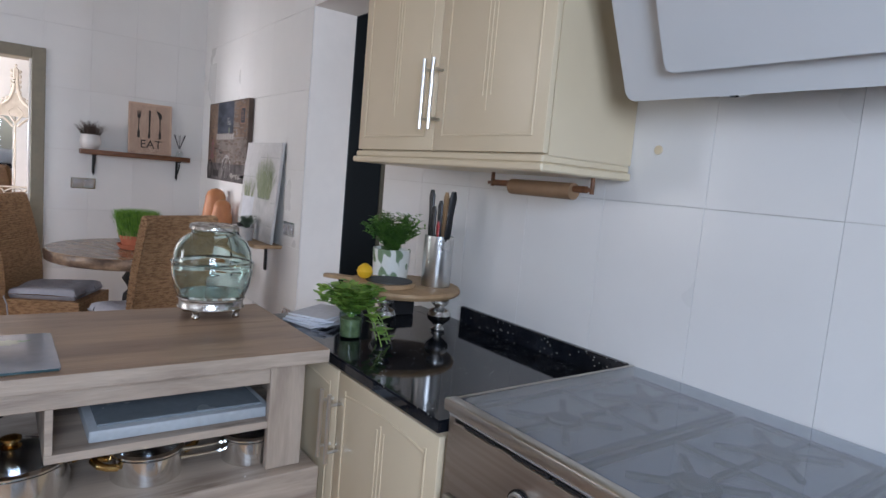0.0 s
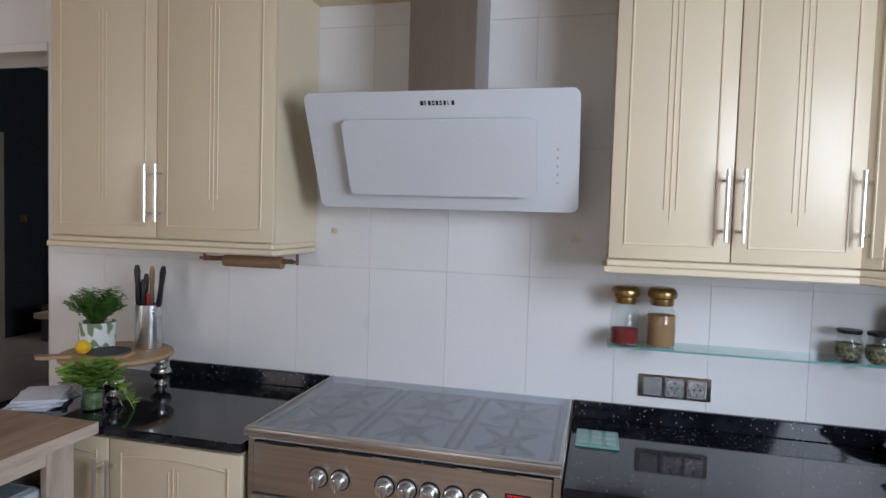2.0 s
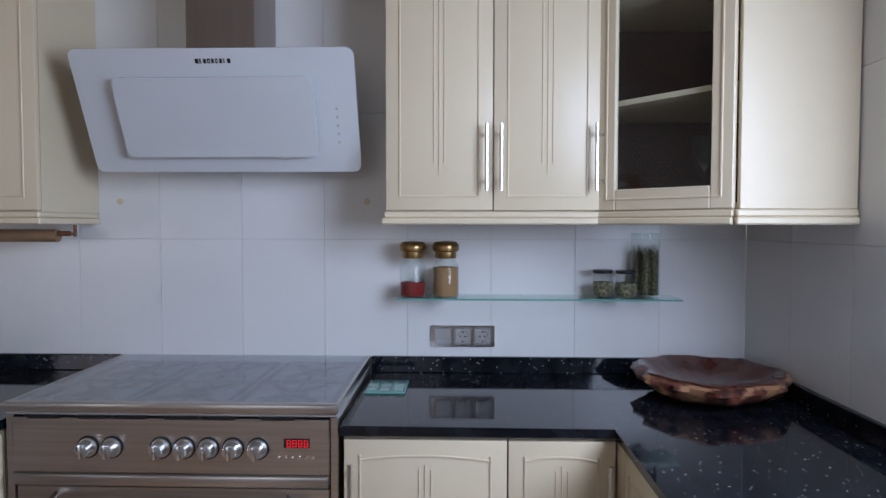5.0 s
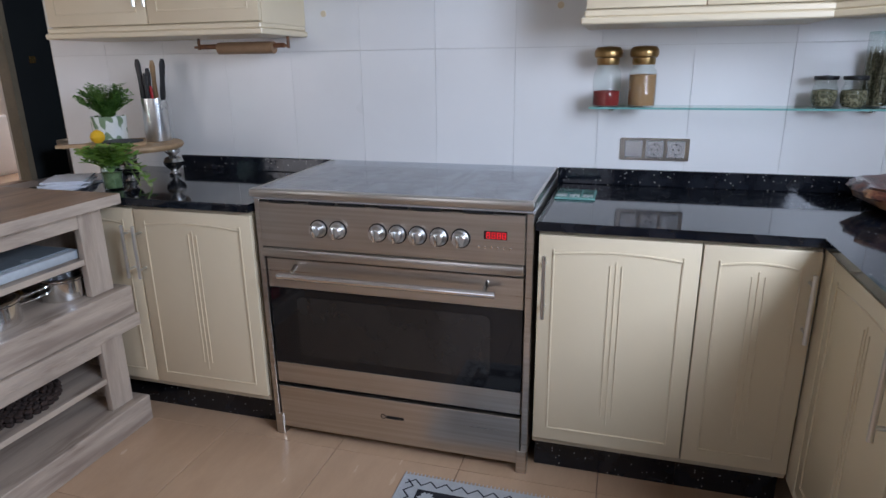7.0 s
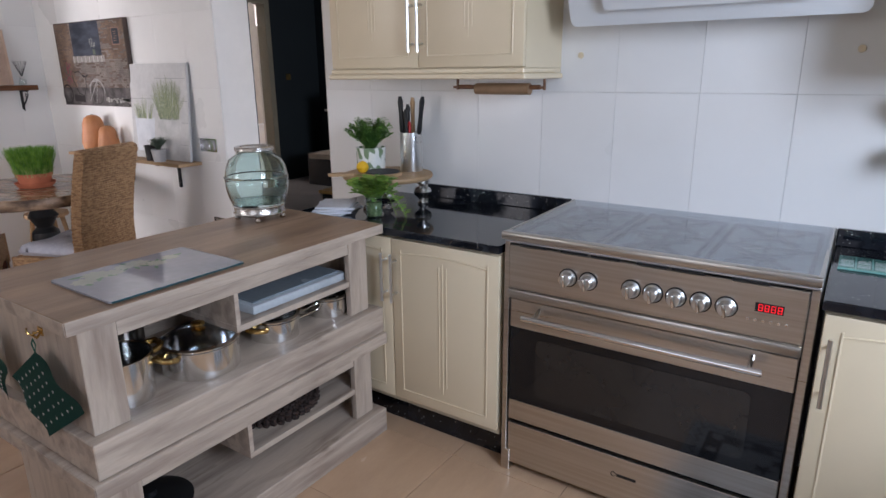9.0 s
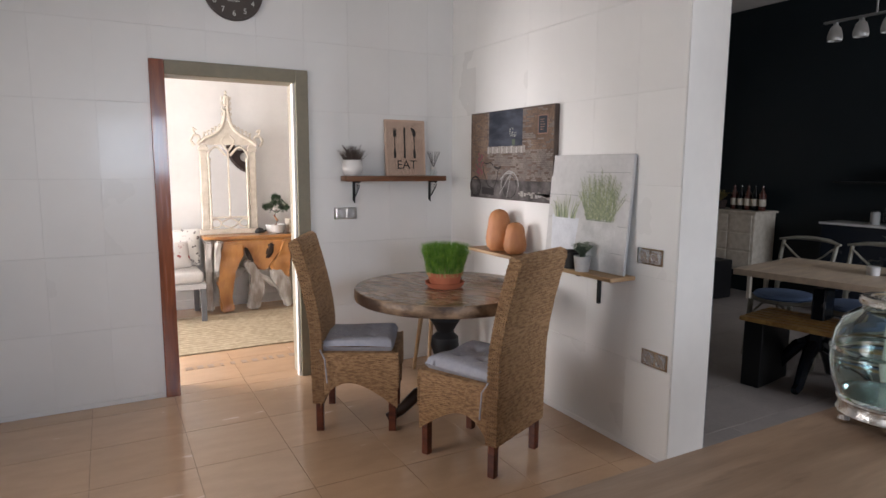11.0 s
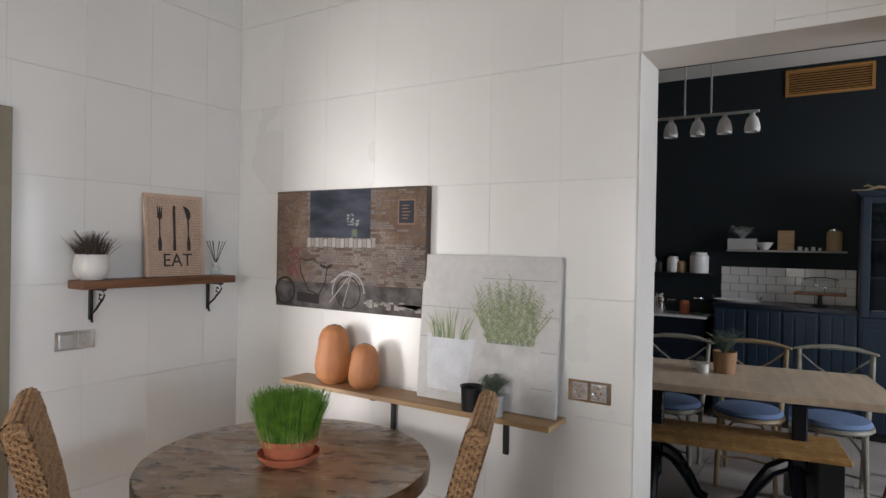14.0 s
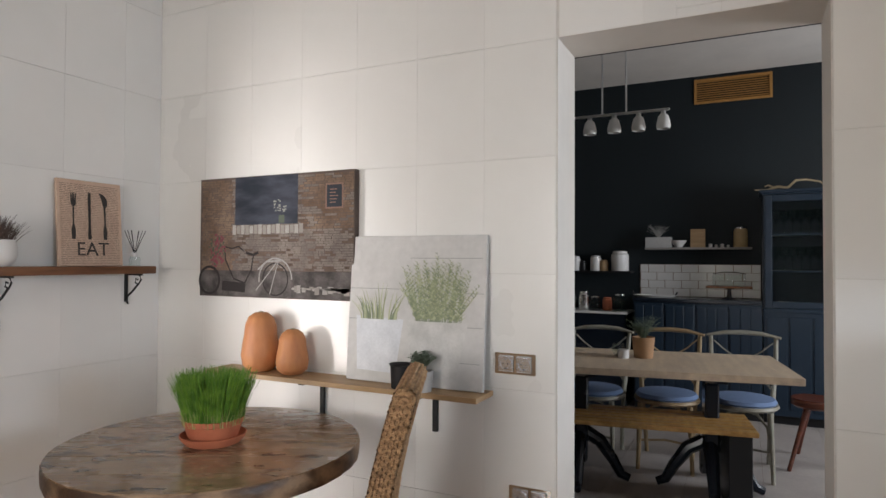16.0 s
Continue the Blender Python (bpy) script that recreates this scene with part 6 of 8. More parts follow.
# brown shelf on the north wall
bs = thing("wooden_wall_shelf", (0, 0, 0), 0, "thick brown wooden shelf on ornate black brackets", "shelf")
part("board", box(B(), 0.488, NY - 0.125, 1.312, 1.236, NY - 0.002, 1.348, bev=0.004, seg=2), SHELFW, bs)
for xx in (0.582, 1.162):
    b = part("bracket", box(box(B(), xx - 0.009, NY - 0.010, 1.175, xx + 0.009, NY - 0.001, 1.3115, bev=0.002), xx - 0.007, NY - 0.115, 1.303, xx + 0.007, NY - 0.0105, 1.3115), IRON, bs)
    part("scroll", tube(B(), [(xx, NY - 0.10, 1.3025), (xx, NY - 0.112, 1.285), (xx, NY - 0.095, 1.262), (xx, NY - 0.07, 1.268), (xx, NY - 0.075, 1.288), (xx, NY - 0.088, 1.283)], 0.004, 7), IRON, b)
    part("scroll", tube(B(), [(xx, NY - 0.09, 1.262), (xx, NY - 0.05, 1.225), (xx, NY - 0.012, 1.20), (xx, NY - 0.012, 1.178), (xx, NY - 0.02, 1.165)], 0.005, 7), IRON, b)
hpot = thing("heather_pot", (0.552, NY - 0.066, 1.3485), 0, "dried purple heather in a round white pot", "potted plant")
part("pot", lathe(B(), [(0, 0), (0.040, 0), (0.060, 0.018), (0.069, 0.045), (0.067, 0.080), (0.060, 0.106), (0.056, 0.106), (0.060, 0.08), (0, 0.08)], seg=32), CERAM, hpot)
part("heather", foliage(blades(B(), 260, 0.054, 0.10, 0.045, 0.004, 41, z0=0.078), 90, 0.135, 0.072, 0.013, 0.0045, 16, 42, z0=0.078, droop=0.05, start=0.15), HEATHER, hpot)
# sign leaning on the wall
sg = empty("eat_sign", (0, 0, 0), 0, label="cream sign with fork, knife and spoon reading EAT", category="sign")
sg.matrix_basis = Matrix.Translation((0.803, NY - 0.038, 1.3487)) @ FN @ Matrix.Rotation(radians(-4.5), 4, "X")
SIGN = M("newsprint_canvas", (0.60, 0.44, 0.34), 0.85, col2=(0.54, 0.38, 0.29), scale=20)
part("canvas", box(B(), 0, 0, 0, 0.305, 0.385, 0.016, bev=0.002), SIGN, sg)
bm, rr = B(), random.Random(3)
for k in range(46):
    x = 0.012
    while x < 0.285:
        l = rr.uniform(0.008, 0.03)
        box(bm, x, 0.008 + k * 0.0079, 0.0162, min(x + l, 0.289), 0.0105 + k * 0.0079, 0.0165)
        x += l + 0.005
part("text_print", bm, M("faded_print", (0.24, 0.18, 0.14), 0.9, scale=20), sg, smooth=False)
INK = M("dark_ink", (0.045, 0.038, 0.035), 0.8, scale=20)
fork = prism(B(), [(0.062, 0.12), (0.078, 0.12), (0.080, 0.16), (0.073, 0.19), (0.075, 0.265), (0.084, 0.275), (0.085, 0.325), (0.081, 0.325), (0.078, 0.29), (0.074, 0.325), (0.070, 0.325), (0.067, 0.29), (0.064, 0.325), (0.060, 0.325), (0.060, 0.275), (0.068, 0.265), (0.067, 0.19), (0.060, 0.16)], 0.0167, 0.0175)
prism(fork, [(0.136, 0.12), (0.152, 0.12), (0.151, 0.20), (0.154, 0.33), (0.142, 0.335), (0.139, 0.30), (0.140, 0.20)], 0.0167, 0.0175)
prism(fork, [(0.212, 0.12), (0.228, 0.12), (0.230, 0.16), (0.223, 0.19), (0.224, 0.265), (0.232, 0.278), (0.234, 0.300), (0.226, 0.318), (0.210, 0.330), (0.192, 0.334), (0.199, 0.322), (0.206, 0.304), (0.209, 0.286), (0.215, 0.268), (0.217, 0.19), (0.210, 0.16)], 0.0167, 0.0175)
part("cutlery_print", fork, INK, sg, smooth=False)
words("lettering", "EAT", 0.088, pose(0.158, 0.046, 0.0172), INK, sg)
rd = thing("reed_diffuser", (1.165, NY - 0.060, 1.3485), 0, "small glass reed diffuser with black sticks", "diffuser")
part("bottle", lathe(B(), [(0, 0.001), (0.024, 0.001), (0.025, 0.004), (0.025, 0.038), (0.017, 0.044)], seg=22), GLASS, rd)
part("collar", lathe(B(), [(0, 0.0445), (0.016, 0.0445), (0.016, 0.064), (0, 0.064)], seg=18), CERAM, rd)
bm = B()
for k in range(8):
    a, s = 0.785 * k, 0.055 if k % 2 else 0.04
    tube(bm, [(0.002 * math.cos(a), 0.002 * math.sin(a), 0.06), (s * math.cos(a), s * 0.6 * math.sin(a), 0.17)], 0.0015, 5)
part("sticks", bm, BLACK, rd)

# wall clock
ck = empty("wall_clock", label="round dark wall clock with pale numerals", category="clock")
ck.matrix_basis = on_north(-0.165, 2.447, 0.002)
part("case", lathe(B(), [(0, 0), (0.172, 0), (0.174, 0.006), (0.170, 0.020), (0.162, 0.022), (0.160, 0.015), (0, 0.015)], seg=60), M("brown_clock_face", (0.075, 0.06, 0.052), 0.6, scale=6), ck)
for k in range(1, 13):
    a = radians(90 - 30 * k)
    words("numeral", str(k), 0.046, pose(0.128 * math.cos(a), 0.128 * math.sin(a) - 0.016, 0.0155), WHITEP, ck)
for ang, L in ((70, 0.07), (200, 0.10)):
    part("clock_hand", box(B(), 0, -0.003, 0.019, L, 0.003, 0.020), WHITEP, ck, m=pose(0, 0, 0, 0, 0, ang))
bm = B()
for k in range(9):
    box(bm, -0.035 + 0.008 * k, -0.062, 0.0154, -0.030 + 0.008 * k, -0.054, 0.0158)
part("small_print", bm, WHITEP, ck)

# street picture
pa = empty("street_canvas", label="canvas print of a bicycle under a brick house window", category="picture")
pa.matrix_basis = on_east(4.868, 1.208, 0.003)
CW, CHH, CT = 0.896, 0.559, 0.034
part("canvas", box(B(), 0, 0, 0, CW, CHH, CT, bev=0.002), M("canvas_brown", (0.14, 0.105, 0.09), 0.8, ior=1.25, col2=(0.09, 0.07, 0.06), scale=5), pa)


def flat(bm, x0, y0, x1, y1, z, mi=0):
    bm.faces.new([bm.verts.new(q) for q in ((x0, y0, z), (x1, y0, z), (x1, y1, z), (x0, y1, z))]).material_index = mi


BR = M("printed_brick", (0.18, 0.13, 0.105), 0.8, ior=1.25, col2=(0.09, 0.065, 0.05), scale=9, stretch=(1, 1, 1), ramp=(0.3, 0.7), fine=0.3)
BR2 = M("printed_brick_pale", (0.23, 0.195, 0.175), 0.8, ior=1.25, col2=(0.13, 0.11, 0.10), scale=12, ramp=(0.3, 0.7), fine=0.3)
bm, rr = B(), random.Random(11)
for r_ in range(39):
    y = 0.125 + r_ * 0.0109
    x = 0.004 + rr.uniform(0, 0.02)
    while x < CW - 0.01:
        l = rr.uniform(0.015, 0.06)
        flat(bm, x, y, min(x + l, CW - 0.004), y + 0.0096 + rr.uniform(-0.001, 0.001), CT + 0.0003 + 0 * r_, mi=(2 if (x < 0.2 or (x > 0.6 and y > 0.30)) and rr.random() < 0.75 else 1 if x > 0.2 and rr.random() < 0.8 else 0))
        x += l + 0.003
part("brick_print", bm, [BR, BR2, M("printed_brick_warm", (0.21, 0.15, 0.11), 0.8, ior=1.25, col2=(0.13, 0.085, 0.06), scale=9, fine=0.3)], pa, smooth=False)
bm = B()
flat(bm, 0.225, 0.335, 0.595, CHH - 0.003, CT + 0.0006)
part("window_print", bm, M("printed_window", (0.06, 0.065, 0.085), 0.8, ior=1.25, col2=(0.025, 0.03, 0.04), scale=5, stretch=(1, 3, 0.3), ramp=(0.35, 0.6)), pa)
bm = B()
for k in range(16):
    flat(bm, 0.21 + k * 0.0262, 0.292 + rr.uniform(-0.003, 0.003), 0.232 + k * 0.0262, 0.332 + rr.uniform(-0.004, 0.004), CT + 0.0009, mi=k % 2)
SILLP = [M("printed_sill", (0.36, 0.34, 0.32), 0.8, ior=1.25, scale=30, fine=0.3), M("printed_sill_dark", (0.28, 0.26, 0.24), 0.8, ior=1.25, scale=30)]
part("sill_print", bm, SILLP, pa, smooth=False)
bm = B()
for k in range(22):
    flat(bm, 0.565 + 0.014 * k, 0.03 + rr.uniform(-0.01, 0.02), 0.585 + 0.0145 * k, 0.048 + rr.uniform(0, 0.015), CT + 0.0009, mi=k % 2)
part("kerb_print", bm, SILLP, pa, smooth=False)
bm = B()
flat(bm, 0.003, 0.003, CW - 0.003, 0.122, CT + 0.0003)
part("pavement_print", bm, M("printed_pavement", (0.15, 0.135, 0.13), 0.8, ior=1.25, col2=(0.04, 0.035, 0.035), scale=14, stretch=(1, 1, 3), ramp=(0.3, 0.7), fine=0.3), pa)
bm = B()
flat(bm, 0.745, 0.395, 0.838, 0.505, CT + 0.0006, mi=1)
flat(bm, 0.752, 0.402, 0.831, 0.498, CT + 0.0009)
for k in range(5):
    flat(bm, 0.768, 0.42 + 0.014 * k, 0.80 + 0.006 * (k % 3), 0.424 + 0.014 * k, CT + 0.0012, mi=1)
part("notice_print", bm, [M("printed_board_dark", (0.045, 0.05, 0.06), 0.8, ior=1.25, scale=20), M("printed_board_edge", (0.24, 0.15, 0.12), 0.8, ior=1.25, scale=20)], pa, smooth=False)
bm = B()


def ring(bm, cx, cy, R, w, z, a0=0.0, a1=6.2832, n=36):
    p = [(cx + R * math.cos(a0 + (a1 - a0) * i / n), cy + R * math.sin(a0 + (a1 - a0) * i / n)) for i in range(n + 1)]
    for a, b in zip(p, p[1:]):
        q = [(cx + (x - cx) * k, cy + (y - cy) * k) for k in (1, 1 - w / R) for x, y in (a, b)]
        bm.faces.new([bm.verts.new((*v, z)) for v in (q[0], q[1], q[3], q[2])])


ring(bm, 0.47, 0.085, 0.098, 0.007, CT + 0.0012, 0.0, 3.3)
strip(bm, [(0.49, 0.175), (0.36, 0.035)], 0.005, CT + 0.0013)
strip(bm, [(0.49, 0.175), (0.44, 0.02)], 0.004, CT + 0.0014)
strip(bm, [(0.37, 0.13), (0.42, 0.165), (0.50, 0.17)], 0.008, CT + 0.0015)
part("wheel_print", bm, M("printed_pale_line", (0.32, 0.31, 0.30), 0.8, ior=1.25, scale=20), pa, smooth=False)
bm = B()
ring(bm, 0.065, 0.075, 0.07, 0.012, CT + 0.0012)
ring(bm, 0.47, 0.085, 0.075, 0.006, CT + 0.0011)
strip(bm, [(0.16, 0.235), (0.17, 0.17), (0.22, 0.085), (0.29, 0.065), (0.33, 0.13), (0.34, 0.19)], 0.007, CT + 0.0016)
strip(bm, [(0.30, 0.205), (0.34, 0.195), (0.365, 0.205)], 0.012, CT + 0.0017)
strip(bm, [(0.16, 0.235), (0.21, 0.225), (0.25, 0.235), (0.28, 0.215)], 0.006, CT + 0.0018)
strip(bm, [(0.17, 0.05), (0.27, 0.045)], 0.045, CT + 0.0010)
part("bicycle_print", bm, M("printed_bicycle", (0.035, 0.03, 0.03), 0.8, ior=1.25, scale=20), pa, smooth=False)
bm = B()
for k in range(110):
    a, R = rr.uniform(0, 6.28), 0.055 * math.sqrt(rr.random())
    x, y = 0.11 + R * math.cos(a) * 0.9, 0.215 + R * math.sin(a) * 1.5
    s = rr.uniform(0.006, 0.013)
    flat(bm, x, y, x + s, y + s, CT + 0.0020 + k * 2e-6, mi=k % 3 % 2)
for k in range(26):
    x, y = 0.49 + rr.uniform(-0.035, 0.04), 0.405 + rr.uniform(-0.02, 0.035)
    flat(bm, x, y, x + 0.008, y + 0.006, CT + 0.0012 + k * 2e-6, mi=2)
flat(bm, 0.487, 0.34, 0.52, 0.375, CT + 0.0013, mi=1)
part("flower_print", bm, [M("printed_red", (0.16, 0.03, 0.045), 0.5, scale=20), M("printed_leaf", (0.05, 0.07, 0.04), 0.5, scale=20), M("printed_white", (0.24, 0.25, 0.22), 0.5, scale=20)], pa, smooth=False)

# plant picture leaning on the shelf
pc = empty("plant_canvas", label="pale canvas print of herbs in two grey pots", category="picture")
pc.matrix_basis = Matrix.Translation((1.296, 3.985, 0.8890)) @ FE @ Matrix.Rotation(radians(-4.2), 4, "X")
part("canvas", box(B(), 0, 0, 0, 0.612, 0.592, 0.018, bev=0.002), M("pale_print_ground", (0.62, 0.61, 0.60), 0.7, col2=(0.56, 0.555, 0.55), scale=4), pc)
z = 0.0185
PPOT, PPOT2, PL = M("printed_pot_pale", (0.72, 0.74, 0.78), 0.5, col2=(0.62, 0.64, 0.68), scale=4, stretch=(3, 3, 1)), M("printed_pot_grey", (0.64, 0.63, 0.62), 0.5, col2=(0.52, 0.52, 0.51), scale=4, stretch=(3, 3, 1)), M("printed_plank_line", (0.34, 0.35, 0.35), 0.5, scale=9)
for yy, a, b in ((0.375, 0.0, 0.24), (0.25, 0.0, 0.05), (0.50, 0.28, 0.60), (0.365, 0.52, 0.61), (0.235, 0.46, 0.61), (0.09, 0.30, 0.44), (0.10, 0.46, 0.60)):
    bm = B()
    flat(bm, a + 0.003, yy, b - 0.003, yy + 0.0025, z)
    part("plank_line_print", bm, PL, pc, smooth=False)
bm = B()
bm.faces.new([bm.verts.new((*q, z + 0.0002)) for q in ((0.052, 0.045), (0.235, 0.040), (0.262, 0.255), (0.038, 0.265))])
part("pot_print", bm, PPOT, pc, smooth=False)
bm = B()
bm.faces.new([bm.verts.new((*q, z + 0.0004)) for q in ((0.315, 0.035), (0.50, 0.035), (0.545, 0.255), (0.275, 0.255))])
part("pot_print", bm, PPOT2, pc, smooth=False)
bm = B()
def ribbon(bm, pts, w0, z, mi):
    for k, (p, q) in enumerate(zip(pts, pts[1:])):
        f, g = 1 - k / (len(pts) - 1), 1 - (k + 1) / (len(pts) - 1)
        bm.faces.new([bm.verts.new((x, y, z)) for x, y in ((p[0] - w0 * f, p[1]), (p[0] + w0 * f, p[1]), (q[0] + w0 * g + 0.0002, q[1]), (q[0] - w0 * g, q[1]))]).material_index = mi


for k in range(46):
    x0 = 0.150 + rr.uniform(-0.085, 0.085)
    lean, h = (x0 - 0.150) * rr.uniform(0.3, 0.9) + rr.uniform(-0.015, 0.015), rr.uniform(0.06, 0.155) * (1 - 2.2 * abs(x0 - 0.150))
    ribbon(bm, [(x0 + lean * f * f, 0.252 + h * f) for f in (0, 0.3, 0.6, 0.85, 1)], 0.0042, z + 0.0006 + k * 3e-6, rr.choice((0, 1, 1, 2)))
for k in range(84):
    x0 = 0.410 + rr.uniform(-0.105, 0.105)
    lean, h = (x0 - 0.410) * rr.uniform(0.2, 0.8) + rr.uniform(-0.03, 0.03), rr.uniform(0.14, 0.275) * (1 - 1.6 * abs(x0 - 0.420))
    stem = [(min(x0 + lean * f ** 1.5 + 0.006 * math.sin(5 * f + k), 0.60), 0.252 + h * f) for f in (0, 0.25, 0.5, 0.75, 1)]
    ribbon(bm, stem, 0.0014, z + 0.0008 + k * 3e-6, 2)
    for j in range(26):
        f = 0.05 + 0.95 * j / 26
        i = min(int(f * 4), 3)
        px, py = (stem[i][m] + (stem[i + 1][m] - stem[i][m]) * (f * 4 - i) for m in (0, 1))
        side, L = (-1 if j % 2 else 1), rr.uniform(0.015, 0.027) * (1.1 - 0.5 * f)
        v = [bm.verts.new((min(qx, 0.608), qy, z + 0.0010 + k * 3e-6)) for qx, qy in ((px, py - 0.003), (px + side * L * 0.8, py + L * 0.65), (px, py + 0.003))]
        bm.faces.new(v).material_index = rr.choice((0, 0, 1, 2))
part("herb_print", bm, [M("printed_herb", (0.32, 0.36, 0.22), 0.7, scale=20), M("printed_herb_light", (0.47, 0.50, 0.33), 0.7, scale=20), M("printed_herb_dark", (0.21, 0.25, 0.17), 0.7, scale=20)], pc, smooth=False)


# ---- dark dining room ----
DROT = 9.5


def slat_bench():
    r = thing("slatted_bench", (2.905, 2.43, 0), 90 + DROT, "long slatted pine bench on black block legs", "bench")
    for k in range(6):
        part("slat", box(B(), 0, -0.445 + 0.0745 * k, 0.43, 1.32, -0.445 + 0.0745 * k + 0.066, 0.458, bev=0.004), BENCHW, r)
    for x in (0.03, 1.17):
        part("leg", box(B(), x, -0.42, 0, x + 0.12, -0.02, 0.4295, bev=0.004), BLACK, r, "black block leg")
    return r


slat_bench()
dt = thing("dining_table", (2.885, 2.215, 0), 90 + DROT, "long scrubbed pine dining table on black scrolled pedestals", "table")
for k in range(5):
    part("plank", box(B(), 0, -0.835 + 0.167 * k, 0.735, 1.56, -0.835 + 0.167 * k + 0.1655, 0.775 - 0.0004 * (k % 2), bev=0.002), DTABLE, dt)
for x in (0.42, 1.18):
    p = part("pedestal", box(box(B(), x - 0.10, -0.50, 0.66, x - 0.04, -0.34, 0.7345, bev=0.004), x - 0.05, -0.5, 0.25, x + 0.03, -0.34, 0.66, bev=0.01), NAVYD, dt, "black painted pedestal")
    for sx, sy in ((1, 0), (-1, 0), (0, 1), (0, -1)):
        cx, cy = x, -0.42
        part("scroll_foot", tube(B(), [(cx + sx * 0.03, cy + sy * 0.03, 0.30), (cx + sx * 0.12, cy + sy * 0.12, 0.25), (cx + sx * 0.20, cy + sy * 0.20, 0.14), (cx + sx * 0.25, cy + sy * 0.25, 0.05), (cx + sx * 0.30, cy + sy * 0.30, 0.03)], [0.045, 0.042, 0.035, 0.030, 0.024], 10), NAVYD, p)


def cross_chair(at, rz, wood, label):
    """Faces -y in its own frame."""
    r = thing("cross_back_chair", at, rz, label, "chair", "cross-back chairs at the dining table")
    part("seat_rim", lathe(B(), [(0, 0.435), (0.205, 0.435), (0.215, 0.445), (0.21, 0.462), (0, 0.462)], seg=36), wood, r)
    part("seat_pad", lathe(B(), [(0, 0.4625), (0.195, 0.4625), (0.205, 0.475), (0.19, 0.495), (0.10, 0.503), (0, 0.504)], seg=36), BLUEC, r, "round blue seat pad")
    for s in (-1, 1):
        part("back_post", tube(B(), [(s * 0.155, 0.25, 0.0), (s * 0.165, 0.20, 0.25), (s * 0.18, 0.175, 0.45), (s * 0.20, 0.215, 0.70), (s * 0.205, 0.26, 0.86)], [0.014, 0.016, 0.018, 0.016, 0.014], 10), wood, r)
        part("front_leg", tube(B(), [(s * 0.155, -0.15, 0.4345), (s * 0.17, -0.18, 0.0)], [0.019, 0.013], 10), wood, r)
        part("bent_brace", tube(B(), [(s * 0.16, -0.165, 0.20), (s * 0.14, -0.14, 0.34), (s * 0.08, -0.12, 0.415), (0.0, -0.115, 0.43)], 0.009, 8), wood, r)
        part("cross_slat", tube(B(), [(s * 0.18, 0.19, 0.52), (s * 0.09, 0.235, 0.62), (-s * 0.02, 0.25, 0.70), (-s * 0.12, 0.25, 0.77), (-s * 0.185, 0.245, 0.83)], 0.014, 8, flat=0.4), wood, r)
    part("top_rail", tube(B(), [(-0.235, 0.25, 0.865), (-0.12, 0.285, 0.885), (0, 0.295, 0.89), (0.12, 0.285, 0.885), (0.235, 0.25, 0.865)], [0.016, 0.03, 0.034, 0.03, 0.016], 12, flat=0.5), wood, r)
    part("stretcher", tube(B(), [(-0.16, -0.165, 0.19), (0, -0.10, 0.19), (0.16, -0.165, 0.19)], 0.008, 8), wood, r)
    return r


cross_chair((3.70, 2.515, 0), -90, CHAIRW, "limed grey cross-back chair with a round blue pad")
cross_chair((3.64, 2.985, 0), -88, CHAIRO, "honey-coloured cross-back chair with a round blue pad")
cross_chair((3.58, 3.47, 0), -90, CHAIRW, "limed grey cross-back chair with a round blue pad")
cross_chair((3.50, 3.95, 0), -92, CHAIRW, "limed grey cross-back chair with a round blue pad")
ds_ = thing("mahogany_stool", (4.06, 2.07, 0), 0, "round red-brown wooden stool with splayed legs", "stool")
part("seat", lathe(B(), [(0, 0.40), (0.13, 0.40), (0.15, 0.415), (0.155, 0.45), (0.145, 0.46), (0, 0.452)], seg=30), MAHOG, ds_)
for k in range(3):
    a = radians(140 + 120 * k)
    part("leg", tube(B(), [(0.09 * math.cos(a), 0.09 * math.sin(a), 0.3995), (0.27 * math.cos(a), 0.27 * math.sin(a), 0.0)], [0.018, 0.013], 10), MAHOG, ds_)
dp = thing("grey_herb_pot", (3.24, 3.08, 0.7757), 0, "grey-green herb in a tan pot on the dining table", "potted plant")
part("pot", lathe(B(), [(0, 0), (0.058, 0), (0.070, 0.13), (0.064, 0.13), (0.06, 0.11), (0, 0.11)], seg=28), M("tan_pot", (0.40, 0.23, 0.12), 0.8, scale=10), dp)
part("foliage", foliage(B(), 60, 0.20, 0.11, 0.024, 0.008, 14, 55, z0=0.10, droop=0.15), LEAFS, dp)
T("salt_cellar", lathe(B(), [(0, 0), (0.035, 0), (0.036, 0.05), (0.03, 0.055), (0, 0.05)], seg=20), CERAM, "small white ceramic salt cellar on the dining table", "salt cellar", m=pose(3.16, 3.19, 0.7757))
T("glass_candle_bowl", lathe(B(), [(0, 0), (0.03, 0), (0.045, 0.03), (0.04, 0.07), (0.03, 0.075), (0.036, 0.03), (0, 0.01)], seg=20), GLASS, "small round glass candle bowl on the dining table", "candle holder", m=pose(3.27, 3.24, 0.7757))

